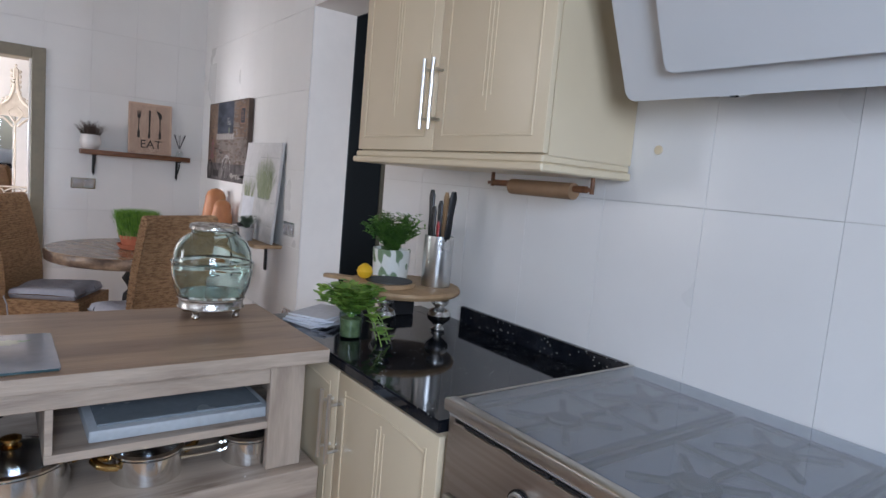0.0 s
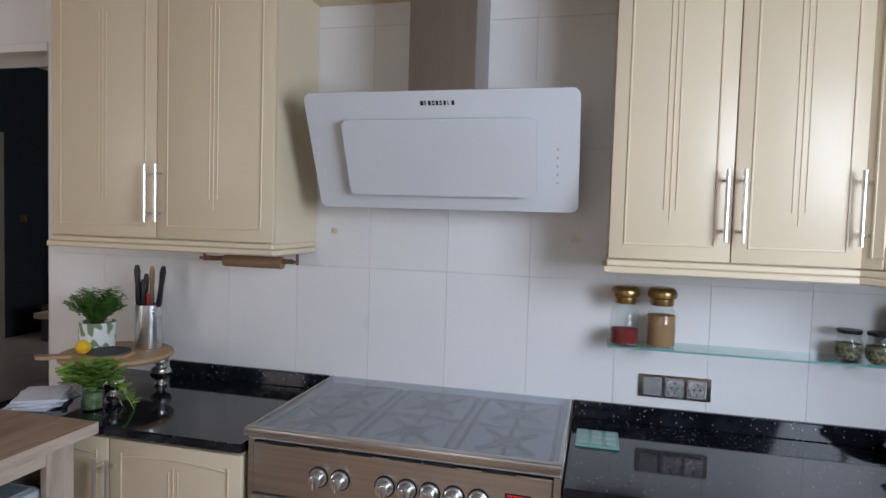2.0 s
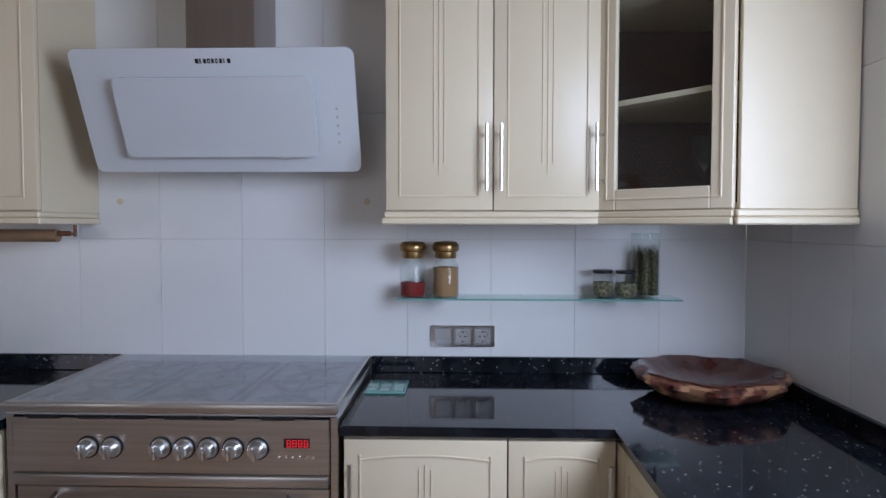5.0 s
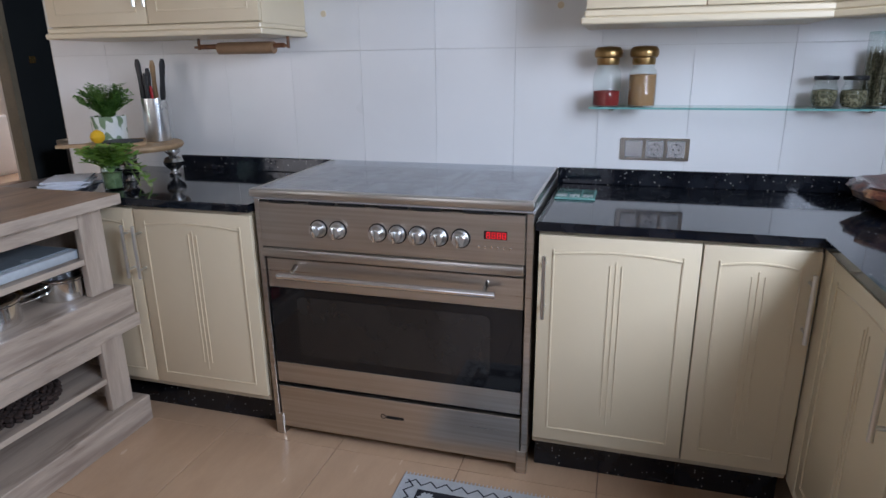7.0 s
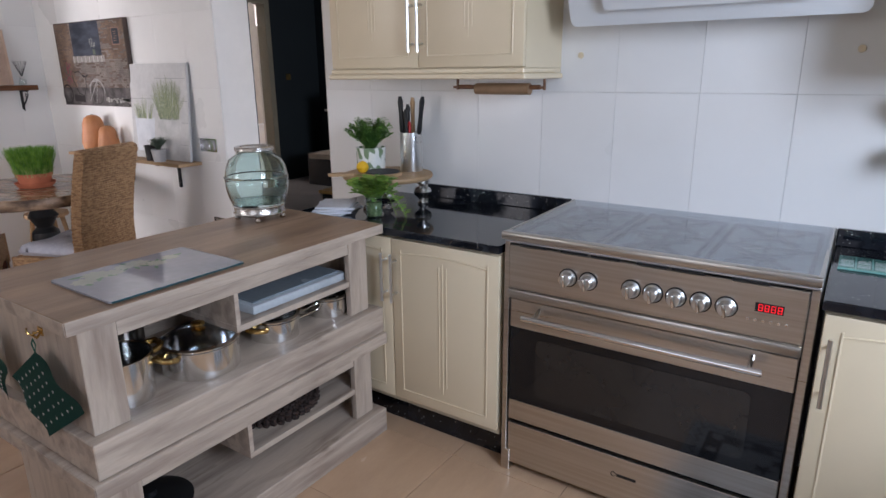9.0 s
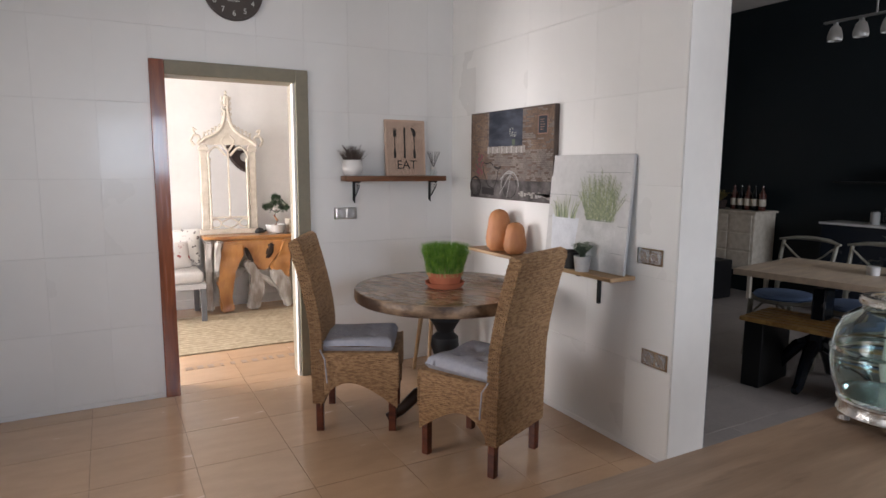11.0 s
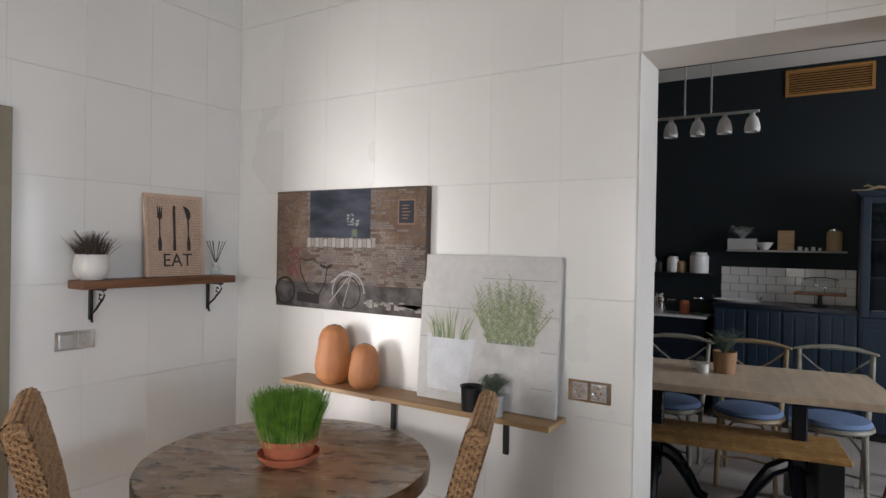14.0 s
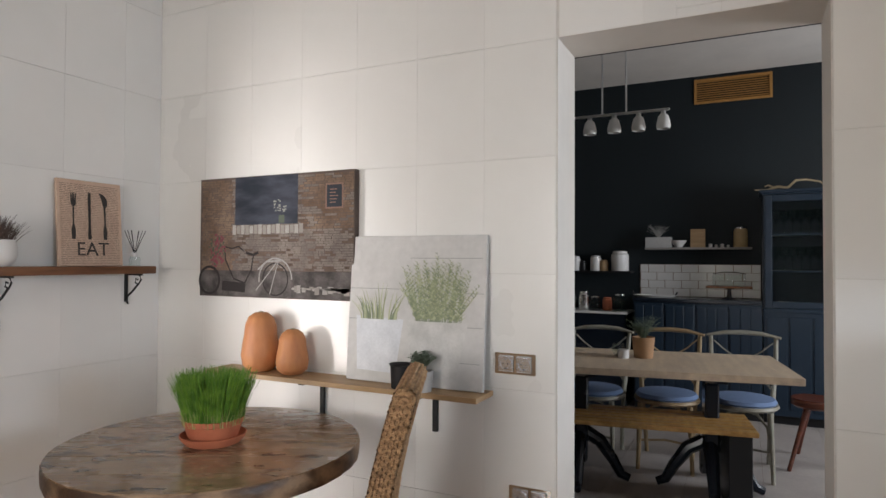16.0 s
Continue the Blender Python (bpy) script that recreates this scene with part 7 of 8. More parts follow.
# pendant bar lamp
pl = thing("pendant_bar_lamp", (3.2, 3.24, 0), 0, "steel bar pendant lamp with small white glass shades, unlit", "ceiling lamp")
part("bar", box(B(), -0.010, -0.325, 2.328, 0.010, 0.40, 2.342, bev=0.003), SATIN, pl)
for yy in (-0.061, 0.09):
    part("suspension_rod", tube(B(), [(0, yy - 0.0, 2.3425), (0, yy, CEIL - 0.001)], 0.0055, 8), SATIN, pl)
for yy in (-0.288, -0.138, 0.014, 0.171, 0.325):
    s = part("shade", lathe(B(), [(0.016, 2.300), (0.030, 2.285), (0.040, 2.25), (0.044, 2.225), (0.040, 2.205), (0.036, 2.205), (0.040, 2.225), (0.036, 2.25), (0.026, 2.283), (0.012, 2.298)], seg=24), FROST, pl, "white frosted glass shade", m=pose(0, yy, 0.010))
    part("socket", lathe(B(), [(0, 2.300), (0.015, 2.300), (0.015, 2.3175), (0, 2.3175)], seg=14), SATIN, s)

# ventilation grille
vg = thing("wooden_vent_grille", (5.549, 2.60, 3.025), 0, "ochre wooden slatted vent grille high on the dark wall", "vent grille")
for q in ((-0.016, -0.335, -0.12, 0, 0.335, -0.095), (-0.016, -0.335, 0.095, 0, 0.335, 0.12), (-0.016, -0.335, -0.095, 0, -0.31, 0.095), (-0.016, 0.31, -0.095, 0, 0.335, 0.095)):
    part("frame_rail", box(B(), *q, bev=0.002), GRILLE, vg)
for k in range(9):
    part("slat", box(B(), -0.012, -0.3095, -0.002, 0.0, 0.3095, 0.003, m=pose(-0.001, 0, -0.085 + 0.0212 * k, 0, 25, 0)), GRILLE, vg)

# navy sideboard, tiles and dresser
sb = thing("navy_sideboard", (0, 0, 0), 0, "navy panelled sideboard with a dark worktop along the dark wall", "sideboard")
SBX = 5.15
part("body", box(B(), SBX + 0.02, 2.365, 0.08, 5.548, 3.44, 1.015), NAVY, sb)
part("plinth", box(B(), SBX + 0.05, 2.365, 0, 5.548, 3.44, 0.0795), BLACK, sb)
part("worktop", box(B(), SBX - 0.015, 2.362, 1.0155, 5.548, 3.445, 1.05, bev=0.003), NAVYD, sb, "dark worktop")
for k in range(4):
    y = 2.372 + k * 0.268
    d = part("door", box(B(), SBX, y, 0.10, SBX + 0.0195, y + 0.261, 1.005, bev=0.003), NAVY, sb, "navy panelled door")
    for j in range(3):
        part("board", box(B(), SBX - 0.006, y + 0.010 + 0.082 * j, 0.13, SBX - 0.0005, y + 0.084 + 0.082 * j, 0.98, bev=0.003), NAVY, d)
tl = tagged(slab("splash_tile_backing", [(5.542, 2.37, 1.052, 5.5495, 3.44, 1.362)], FGROUT), label="white brick-bond wall tiles behind the sideboard")
TM = {}
for r_ in range(4):
    y = 2.372 - (0.075 if r_ % 2 else 0)
    while y < 3.437:
        a, b = max(y, 2.372), min(y + 0.149, 3.438)
        if b - a > 0.02:
            key = round(b - a, 3)
            if key not in TM:
                q = box(B(), -0.006, 0, 0, 0, b - a - 0.003, 0.074, bev=0.0015)
                me = bpy.data.meshes.new("tile")
                q.to_mesh(me)
                q.free()
                me.materials.append(CERAM)
                TM[key] = me
            ob = new("tile", TM[key])
            ob.parent, ob.location = tl, (5.5418, a, 1.054 + r_ * 0.0772)
        y += 0.152
vt = thing("navy_dresser", (0, 0, 0), 0, "navy glazed dresser with glasses on its shelves", "dresser")
part("base", box(B(), SBX, 1.80, 0.08, 5.548, 2.358, 0.96, bev=0.003), NAVY, vt)
part("plinth", box(B(), SBX + 0.05, 1.80, 0, 5.548, 2.358, 0.0795), BLACK, vt)
part("waist_board", box(B(), SBX - 0.02, 1.79, 0.9605, 5.548, 2.3605, 0.99, bev=0.003), NAVY, vt)
for q in ((SBX + 0.02, 2.33, 0.9905, 5.548, 2.358, 1.97), (SBX + 0.02, 1.80, 0.9905, 5.548, 1.828, 1.97), (5.52, 1.8285, 0.9905, 5.548, 2.3295, 1.97)):
    part("side_board", box(B(), *q), NAVY, vt)
part("cornice", box(box(B(), SBX - 0.03, 1.78, 1.985, 5.548, 2.385, 2.01, bev=0.004), SBX - 0.005, 1.795, 1.9705, 5.548, 2.37, 1.9845, bev=0.003), NAVY, vt)
for z in (1.30, 1.62):
    part("shelf", box(B(), SBX + 0.03, 1.8285, z, 5.5195, 2.3295, z + 0.015), NAVY, vt)
d = part("door", box(box(box(box(B(), SBX, 2.29, 0.995, SBX + 0.0195, 2.345, 1.965, bev=0.003), SBX, 1.82, 0.995, SBX + 0.0195, 1.875, 1.965, bev=0.003), SBX, 1.8755, 0.995, SBX + 0.0195, 2.2895, 1.05, bev=0.003), SBX, 1.8755, 1.91, SBX + 0.0195, 2.2895, 1.965, bev=0.003), NAVY, vt, "glazed door")
part("pane", box(B(), SBX + 0.008, 1.8755, 1.0505, SBX + 0.011, 2.2895, 1.9095), GLASS, d).visible_shadow = False
part("knob", lathe(B(), [(0, 0), (0.006, 0), (0.012, 0.018), (0, 0.022)], seg=14), STEELB, d, m=pose(SBX - 0.0005, 1.85, 1.48, 0, -90, 0))
for j in range(3):
    part("panel", box(B(), SBX - 0.007, 1.83 + 0.175 * j, 0.13, SBX - 0.0005, 1.985 + 0.175 * j, 0.92, bev=0.004), NAVY, vt)
rr = random.Random(5)
for z in (1.3155, 1.6355):
    for k in range(6):
        g = tagged(copy_thing(bpy.data.objects["wine_glass"], pose(5.30 + rr.uniform(-0.03, 0.03), 1.93 + 0.065 * k, z)), "clear stemmed glass in the navy dresser", "glass", "glasses in the navy dresser")
T("white_dish", lathe(B(), [(0, 0), (0.06, 0), (0.10, 0.045), (0.096, 0.047), (0.055, 0.008), (0, 0.006)], seg=30), CERAM, "shallow white dish inside the navy dresser", "dish", m=pose(5.33, 2.18, 0.9906))
dw_ = thing("driftwood_branch", (5.30, 2.12, 2.0105), 0, "pale twisted driftwood branch on top of the dresser", "driftwood")
part("branch", tube(tube(B(), [(0, 0.30, 0.02), (0.02, 0.20, 0.015), (0, 0.12, 0.04), (0.01, 0.04, 0.03), (0, -0.02, 0.09), (0.02, -0.10, 0.095), (0, -0.20, 0.07), (0.0, -0.28, 0.0)], [0.006, 0.010, 0.014, 0.012, 0.011, 0.009, 0.008, 0.005], 8), [(0.01, 0.14, 0.03), (0.03, 0.19, 0.06), (0.02, 0.22, 0.05)], [0.01, 0.008, 0.004], 7), M("driftwood", (0.40, 0.31, 0.19), 0.8, scale=12), dw_)
# wall shelf above the tiles
ws = T("floating_shelf", box(B(), 5.35, 2.44, 1.505, 5.548, 3.37, 1.523, bev=0.002), M("grey_shelf_wood", (0.30, 0.28, 0.26), 0.6, scale=6), "thin grey floating shelf with kitchen oddments", "shelf", "floating shelves")
T("floating_shelf", box(B(), 5.35, 3.50, 1.275, 5.548, 4.70, 1.293, bev=0.002), BLACK, "thin dark floating shelf holding white canisters", "shelf", "floating shelves")
ls = thing("low_side_shelf", (0, 0, 0), 0, "low white-topped shelf unit crowded with jars", "shelf unit")
part("top", box(B(), 5.17, 3.50, 0.885, 5.548, 4.70, 0.905, bev=0.002), CERAM, ls)
part("body", box(B(), 5.20, 3.52, 0.0, 5.548, 4.68, 0.8845), NAVYD, ls)


def jar(at, R, h, mat, label, cat="jar", lidmat=None, group="jars along the dark wall"):
    r = thing("storage_jar", at, 0, label, cat, group)
    part("jar_body", lathe(B(), [(0, 0), (R * 0.94, 0), (R, 0.008), (R, h * 0.8), (R * 0.8, h * 0.88), (R * 0.8, h * 0.9), (0, h * 0.9)], seg=22), mat, r)
    part("lid", lathe(B(), [(0, h * 0.9005), (R * 0.84, h * 0.9005), (R * 0.84, h * 0.97), (R * 0.3, h), (0, h)], seg=20), lidmat or mat, r)


for y, R, h, mt, lb in ((3.62, 0.085, 0.20, CERAM, "tall white ceramic canister on the dark shelf"), (3.78, 0.045, 0.11, PINE, "small tan jar with a lid on the dark shelf"), (3.86, 0.055, 0.155, CERAM, "white ceramic canister on the dark shelf"), (3.99, 0.035, 0.10, BLACK, "small dark jar on the dark shelf"), (4.07, 0.055, 0.15, CERAM, "white ceramic canister on the dark shelf"), (4.22, 0.05, 0.12, CERAM, "small white canister on the dark shelf")):
    jar((5.45, y, 1.2935), R, h, mt, lb)
for y, R, h, mt, lm, lb in ((3.60, 0.06, 0.17, GLASSG, STEELB, "glass jar with a steel lid on the low shelf"), (3.72, 0.045, 0.13, TERRA, TERRA, "red-brown jar on the low shelf"), (3.84, 0.05, 0.14, GLASS, STEELB, "glass storage jar with a steel lid"), (3.95, 0.055, 0.19, STEELB, STEELB, "steel canister on the low shelf"), (4.06, 0.04, 0.12, GLASSG, BLACK, "small glass jar with a black lid"), (4.16, 0.05, 0.17, GLASS, STEELB, "tall glass jar with a steel lid"), (4.28, 0.04, 0.13, CERAMG, BLACK, "grey jar with a black lid")):
    jar((5.33, y, 0.9055), R, h, mt, lb, lidmat=lm)
T("tin_planter", foliage(box(B(), -0.045, -0.12, 0, 0.045, 0.12, 0.10, bev=0.003), 50, 0.15, 0.13, 0.022, 0.007, 8, 61, z0=0.09, droop=0.1), CERAMG, "grey tin planter with dry grasses on the floating shelf", "planter", m=pose(5.44, 3.25, 1.5235))
T("white_bowl", lathe(B(), [(0, 0), (0.03, 0), (0.075, 0.065), (0.071, 0.067), (0.028, 0.008), (0, 0.006)], seg=26), CERAM, "small white bowl on the floating shelf", "bowl", m=pose(5.44, 3.07, 1.5235))
T("cork_board_block", box(B(), -0.01, -0.065, 0, 0.01, 0.065, 0.175, bev=0.003), PINE, "upright tan wooden block on the floating shelf", "wooden block", m=pose(5.46, 2.90, 1.5235))
for k, (y, s) in enumerate(((2.79, 0.03), (2.74, 0.022), (2.69, 0.028), (2.64, 0.02))):
    T("small_ornament", lathe(B(), [(0, 0), (s * 0.6, 0), (s * 0.5, s * 0.6), (s * 0.7, s), (0, s * 1.3)], seg=12), CERAM, "tiny white ornament on the floating shelf", "ornament", "ornaments on the floating shelf", m=pose(5.44, y, 1.5235))
jar((5.44, 2.535, 1.5235), 0.06, 0.19, M("amber_jar", (0.42, 0.30, 0.15), 0.25, scale=20), "square-shouldered jar of pasta with a lid", lidmat=STEELB)
tr = thing("oval_tray", (5.30, 3.27, 1.0505), 0, "white oval tray with black handles on the sideboard", "tray")
part("tray_dish", lathe(B(), [(0, 0), (0.16, 0), (0.20, 0.02), (0.195, 0.024), (0.155, 0.006), (0, 0.006)], seg=36, squash=(0.6, 1)), CERAM, tr)
for s in (-1, 1):
    part("handle", tube(B(), [(-0.03, s * 0.185, 0.02), (-0.02, s * 0.20, 0.05), (0.02, s * 0.20, 0.05), (0.03, s * 0.185, 0.02)], 0.006, 8), BLACK, tr)
ckd = thing("cake_stand", (5.33, 2.63, 1.0505), 0, "wooden cake stand with a glass cover on the sideboard", "cake stand")
part("stem", lathe(B(), [(0, 0), (0.07, 0), (0.02, 0.02), (0.015, 0.085), (0.05, 0.0995), (0, 0.0995)], seg=22), IRON, ckd)
part("board", box(B(), -0.12, -0.19, 0.10, 0.12, 0.19, 0.118, bev=0.004), SHELFW, ckd)
part("cover", box(B(), -0.10, -0.135, 0.1185, 0.10, 0.135, 0.225, bev=0.02, seg=3), GLASS, ckd, "clear glass cover").visible_shadow = False
part("cover_handle", tube(B(), [(0, -0.135, 0.227), (0, -0.05, 0.245), (0, 0.05, 0.245), (0, 0.135, 0.227)], 0.004, 7), IRON, ckd)
# carved white cabinet with flowers beyond the shelves
wc = thing("carved_white_cabinet", (0, 0, 0), 0, "small carved white cabinet with bottles and flowers on top", "cabinet")
part("body", box(B(), 5.18, 5.38, 0.30, 5.54, 6.00, 0.93, bev=0.006), CARVED, wc)
part("top", box(B(), 5.15, 5.35, 0.9305, 5.54, 6.03, 0.955, bev=0.004), CARVED, wc)
for q in ((5.19, 5.39), (5.19, 5.95), (5.48, 5.39), (5.48, 5.95)):
    part("leg", box(B(), q[0], q[1], 0, q[0] + 0.04, q[1] + 0.04, 0.2995, bev=0.004), CARVED, wc)
for k in range(3):
    for j in range(2):
        part("drawer", box(B(), 5.168, 5.41 + 0.29 * j, 0.33 + 0.2 * k, 5.1795, 5.67 + 0.29 * j, 0.51 + 0.2 * k, bev=0.004), CARVED, wc)
fv = thing("flower_bouquet", (5.26, 5.90, 0.9555), 0, "dried yellow flowers spilling from a dark basket", "flowers")
part("basket", lathe(B(), [(0, 0), (0.07, 0), (0.09, 0.10), (0.08, 0.10), (0, 0.02)], seg=20), CHARC, fv)
part("flowers", foliage(B(), 60, 0.24, 0.16, 0.04, 0.03, 8, 91, z0=0.06, droop=0.4), M("dried_yellow_flower", (0.34, 0.27, 0.08), 0.9, scale=30), fv)
for k in range(5):
    bt = thing("bottle", (5.34, 5.42 + 0.085 * k, 0.9555), 0, "dark bottle with a pale label on the carved cabinet", "bottle", "bottles on the carved cabinet")
    part("bottle_body", lathe(B(), [(0, 0), (0.036, 0), (0.038, 0.01), (0.038, 0.17), (0.014, 0.22), (0.013, 0.27), (0, 0.27)], seg=18), OVENG if k % 2 else BOWLW, bt)
    part("label", lathe(B(), [(0.0385, 0.05), (0.0388, 0.055), (0.0388, 0.12), (0.0385, 0.125)], seg=18), CARVED, bt)
T("light_switch", box(B(), -0.004, -0.04, -0.04, 0, 0.04, 0.04, bev=0.003), BRASS, "small brass light switch on the dark wall", "switch", m=Matrix.Translation((4.98, 6.496, 1.38)) @ Matrix.Rotation(radians(90), 4, "Z"))
T("box_seat", box(B(), 4.75, 5.55, 0, 5.1, 6.0, 0.42, bev=0.01), BLACK, "low dark box seat beside the carved cabinet", "box")

# ---- hall beyond ----
hd = tagged(part("door_3", box(B(), 0, 0, 0.01, 0.04, 0.76, 2.02, bev=0.003), CERAM, m=pose(DN1 + 0.02, 6.70, 0, 0, 0, -82)), "white panelled door standing open into the hall", "door", kind="structure")
part("door_handle", tube(B(), [(-0.003, 0.70, 1.0), (-0.05, 0.70, 1.0), (-0.05, 0.60, 1.0)], 0.008, 8), SATIN, hd)
hc = thing("white_chest_of_drawers", (0, 0, 0), 0, "white chest of drawers with dark handles in the hall", "chest of drawers")
part("body", box(B(), 4.75, 9.1, 0.0, 6.55, 9.6, 0.76, bev=0.006), CERAM, hc)
part("top", box(B(), 4.72, 9.07, 0.7605, 6.58, 9.6, 0.785, bev=0.004), CERAM, hc)
for k in range(4):
    for j in range(3):
        d = part("drawer", box(B(), 4.78 + 0.585 * j, 9.085, 0.05 + 0.178 * k, 5.345 + 0.585 * j, 9.0995, 0.215 + 0.178 * k, bev=0.004), CERAM, hc)
        part("handle", tube(B(), [(4.98 + 0.585 * j, 9.07, 0.14 + 0.178 * k), (5.14 + 0.585 * j, 9.07, 0.14 + 0.178 * k)], 0.006, 6), IRON, d)
for k, (x, z, w, h) in enumerate(((6.62, 2.15, 0.26, 0.42), (5.95, 1.55, 0.42, 0.95), (6.62, 1.52, 0.30, 0.6), (5.3, 1.6, 0.3, 0.5))):
    hm = thing("framed_mirror", (x, 9.895, z), 0, "dark framed mirror hanging above the chest", "mirror", "mirrors in the hall")
    part("glass", box(B(), -w / 2, -0.012, -h / 2, w / 2, -0.004, h / 2), MIRROR, hm)
    for q in ((-w / 2 - 0.03, -h / 2 - 0.03, w / 2 + 0.03, -h / 2), (-w / 2 - 0.03, h / 2, w / 2 + 0.03, h / 2 + 0.03), (-w / 2 - 0.03, -h / 2, -w / 2, h / 2), (w / 2, -h / 2, w / 2 + 0.03, h / 2)):
        part("frame_rail", box(B(), q[0], -0.02, q[1], q[2], -0.002, q[3], bev=0.003), IRON, hm)
for k in range(5):
    jar((4.95 + 0.36 * k, 9.3, 0.7855), 0.06, 0.2 + 0.04 * (k % 2), GLASS if k % 2 else IRON, "decorative jar on the white chest", group="jars on the chest", lidmat=STEELB)
lc = thing("low_white_cabinet", (0, 0, 0), 0, "low plain white cabinet just inside the hall", "cabinet")
part("body", box(B(), 4.74, 7.2, 0, 5.15, 7.6, 0.72, bev=0.004), CERAM, lc)
part("door", box(B(), 4.75, 7.184, 0.03, 5.14, 7.1995, 0.70, bev=0.003), CERAM, lc)
# brick pier in the hall
bp = tagged(slab("brick_pier", [(5.75, 7.98, 0, 6.8, 8.2, CEIL)], GROUT), label="whitewashed brick pier in the hall")
rr = random.Random(9)
WB = M("whitewashed_brick", (0.62, 0.56, 0.50), 0.9, col2=(0.42, 0.34, 0.28), scale=12, rnd=0.15, bump=0.5)
me = bpy.data.meshes.new("brick")
q = box(B(), 0, -0.012, 0, 0.205, 0, 0.060, bev=0.004)
q.to_mesh(me)
q.free()
me.materials.append(WB)
for r_ in range(30):
    for c in range(4):
        ob = new("brick", me)
        ob.parent, ob.location = bp, (5.755 + 0.215 * c + (0.10 if r_ % 2 else 0), 7.9795 + rr.uniform(-0.003, 0), 0.01 + 0.070 * r_)

# ---- living room seen through the doorway ----
jr = thing("jute_rug", (0, 0, 0), 0, "braided natural jute rug on the living room floor", "rug")
bm = B()
RX0, RX1, RY0, RY1 = -1.6, 0.95, 6.02, 7.22
n = 0
for k in range(10):
    a = k * 0.06
    for q in ((RX0 + a, RY0 + a, RX1 - a, RY0 + a + 0.056), (RX0 + a, RY1 - a - 0.056, RX1 - a, RY1 - a), (RX0 + a, RY0 + a + 0.058, RX0 + a + 0.056, RY1 - a - 0.058), (RX1 - a - 0.056, RY0 + a + 0.058, RX1 - a, RY1 - a - 0.058)):
        if q[3] - q[1] > 0.01:
            part("braid", box(B(), q[0], q[1], 0.0062, q[2], q[3], 0.014, bev=0.004), JUTE, jr)
part("backing", box(B(), RX0 + 0.01, RY0 + 0.01, 0.0012, RX1 - 0.01, RY1 - 0.01, 0.006), JUTE, jr)
bm, rr = B(), random.Random(14)
x = -0.55
strip_root = thing("mosaic_floor_border", (0, 0, 0), 0, "small brown mosaic pieces set in the pale floor", "floor inlay")
while x < 0.5:
    w = rr.uniform(0.02, 0.05)
    part("mosaic_piece", box(B(), x, 5.70 - 0.04, 0.0012, x + w, 5.70 + rr.uniform(0.02, 0.04), 0.0035, bev=0.0008), M("mosaic_brown", (0.26, 0.17, 0.11), 0.5, scale=9) if "mosaic_brown" not in bpy.data.materials else bpy.data.materials["mosaic_brown"], strip_root)
    x += w + rr.uniform(0.02, 0.05)

ct = thing("root_console", (0, 0, 0), 0, "console table of polished and weathered teak roots", "console table")


top = [(-0.13, 7.28), (0.05, 7.24), (0.3, 7.26), (0.55, 7.23), (0.8, 7.26), (1.05, 7.25), (1.08, 7.60), (-0.12, 7.60)]
bm = prism(B(), top, 0.715, 0.745)
bmesh.ops.bevel(bm, geom=[e for e in bm.edges if abs(e.verts[0].co.z - e.verts[1].co.z) < 0.01], offset=0.008, segments=2, affect="EDGES")
part("top", bm, ROOTW, ct, "polished live-edge teak top")


def root_slab(outline, y0, y1, mat, seed, rough=0.012):
    """A flat-grown piece of root: an outline in x and z with rounded, gnarled edges."""
    bm = B()
    lo, hi = ([bm.verts.new((x, y, z)) for x, z in outline] for y in (y0, y1))
    n = len(outline)
    bm.faces.new(lo)
    bm.faces.new(hi[::-1])
    for i in range(n):
        bm.faces.new((lo[i], hi[i], hi[(i + 1) % n], lo[(i + 1) % n]))
    bmesh.ops.bevel(bm, geom=bm.edges[:], offset=0.016, segments=3, affect="EDGES")
    bmesh.ops.triangulate(bm, faces=bm.faces[:])
    bmesh.ops.subdivide_edges(bm, edges=[e for e in bm.edges if e.calc_length() > 0.035], cuts=3, use_grid_fill=True)
    for v in bm.verts:
        p = v.co * 14 + Vector((seed, 0, 0))
        k = noise.noise(p) * rough + noise.noise(p * 3) * rough * 0.4
        v.co = Vector((v.co.x + k, v.co.y + noise.noise(p + Vector((0, 7, 0))) * rough * 1.6, min(max(v.co.z + k * 0.5, 0.002), 0.7145)))
    return part("root", bm, mat, ct)


root_slab([(-0.02, 0.71), (0.70, 0.71), (0.68, 0.64), (0.60, 0.62), (0.56, 0.56), (0.49, 0.50), (0.44, 0.39), (0.34, 0.42), (0.29, 0.52), (0.25, 0.58), (0.21, 0.67)], 7.25, 7.33, ROOTW, 1)
root_slab([(0.03, 0.70), (0.22, 0.68), (0.23, 0.56), (0.16, 0.46), (0.12, 0.38), (0.09, 0.22), (0.12, 0.03), (0.00, 0.02), (-0.02, 0.30), (-0.01, 0.48), (0.01, 0.60)], 7.22, 7.32, ROOTW, 2)
root_slab([(0.60, 0.70), (0.68, 0.70), (0.68, 0.53), (0.64, 0.42), (0.66, 0.31), (0.57, 0.34), (0.48, 0.38), (0.46, 0.45), (0.55, 0.52), (0.57, 0.60)], 7.21, 7.30, ROOTW, 3)
# Two dark slabs on the front stand in for shade in the root gaps.
root_slab([(0.46, 0.67), (0.52, 0.66), (0.50, 0.55), (0.44, 0.50), (0.42, 0.53)], 7.235, 7.29, HOLLOW_SHADE, 4, 0.004)
root_slab([(0.22, 0.66), (0.25, 0.65), (0.29, 0.56), (0.33, 0.46), (0.30, 0.46), (0.25, 0.54)], 7.235, 7.28, HOLLOW_SHADE, 5, 0.004)
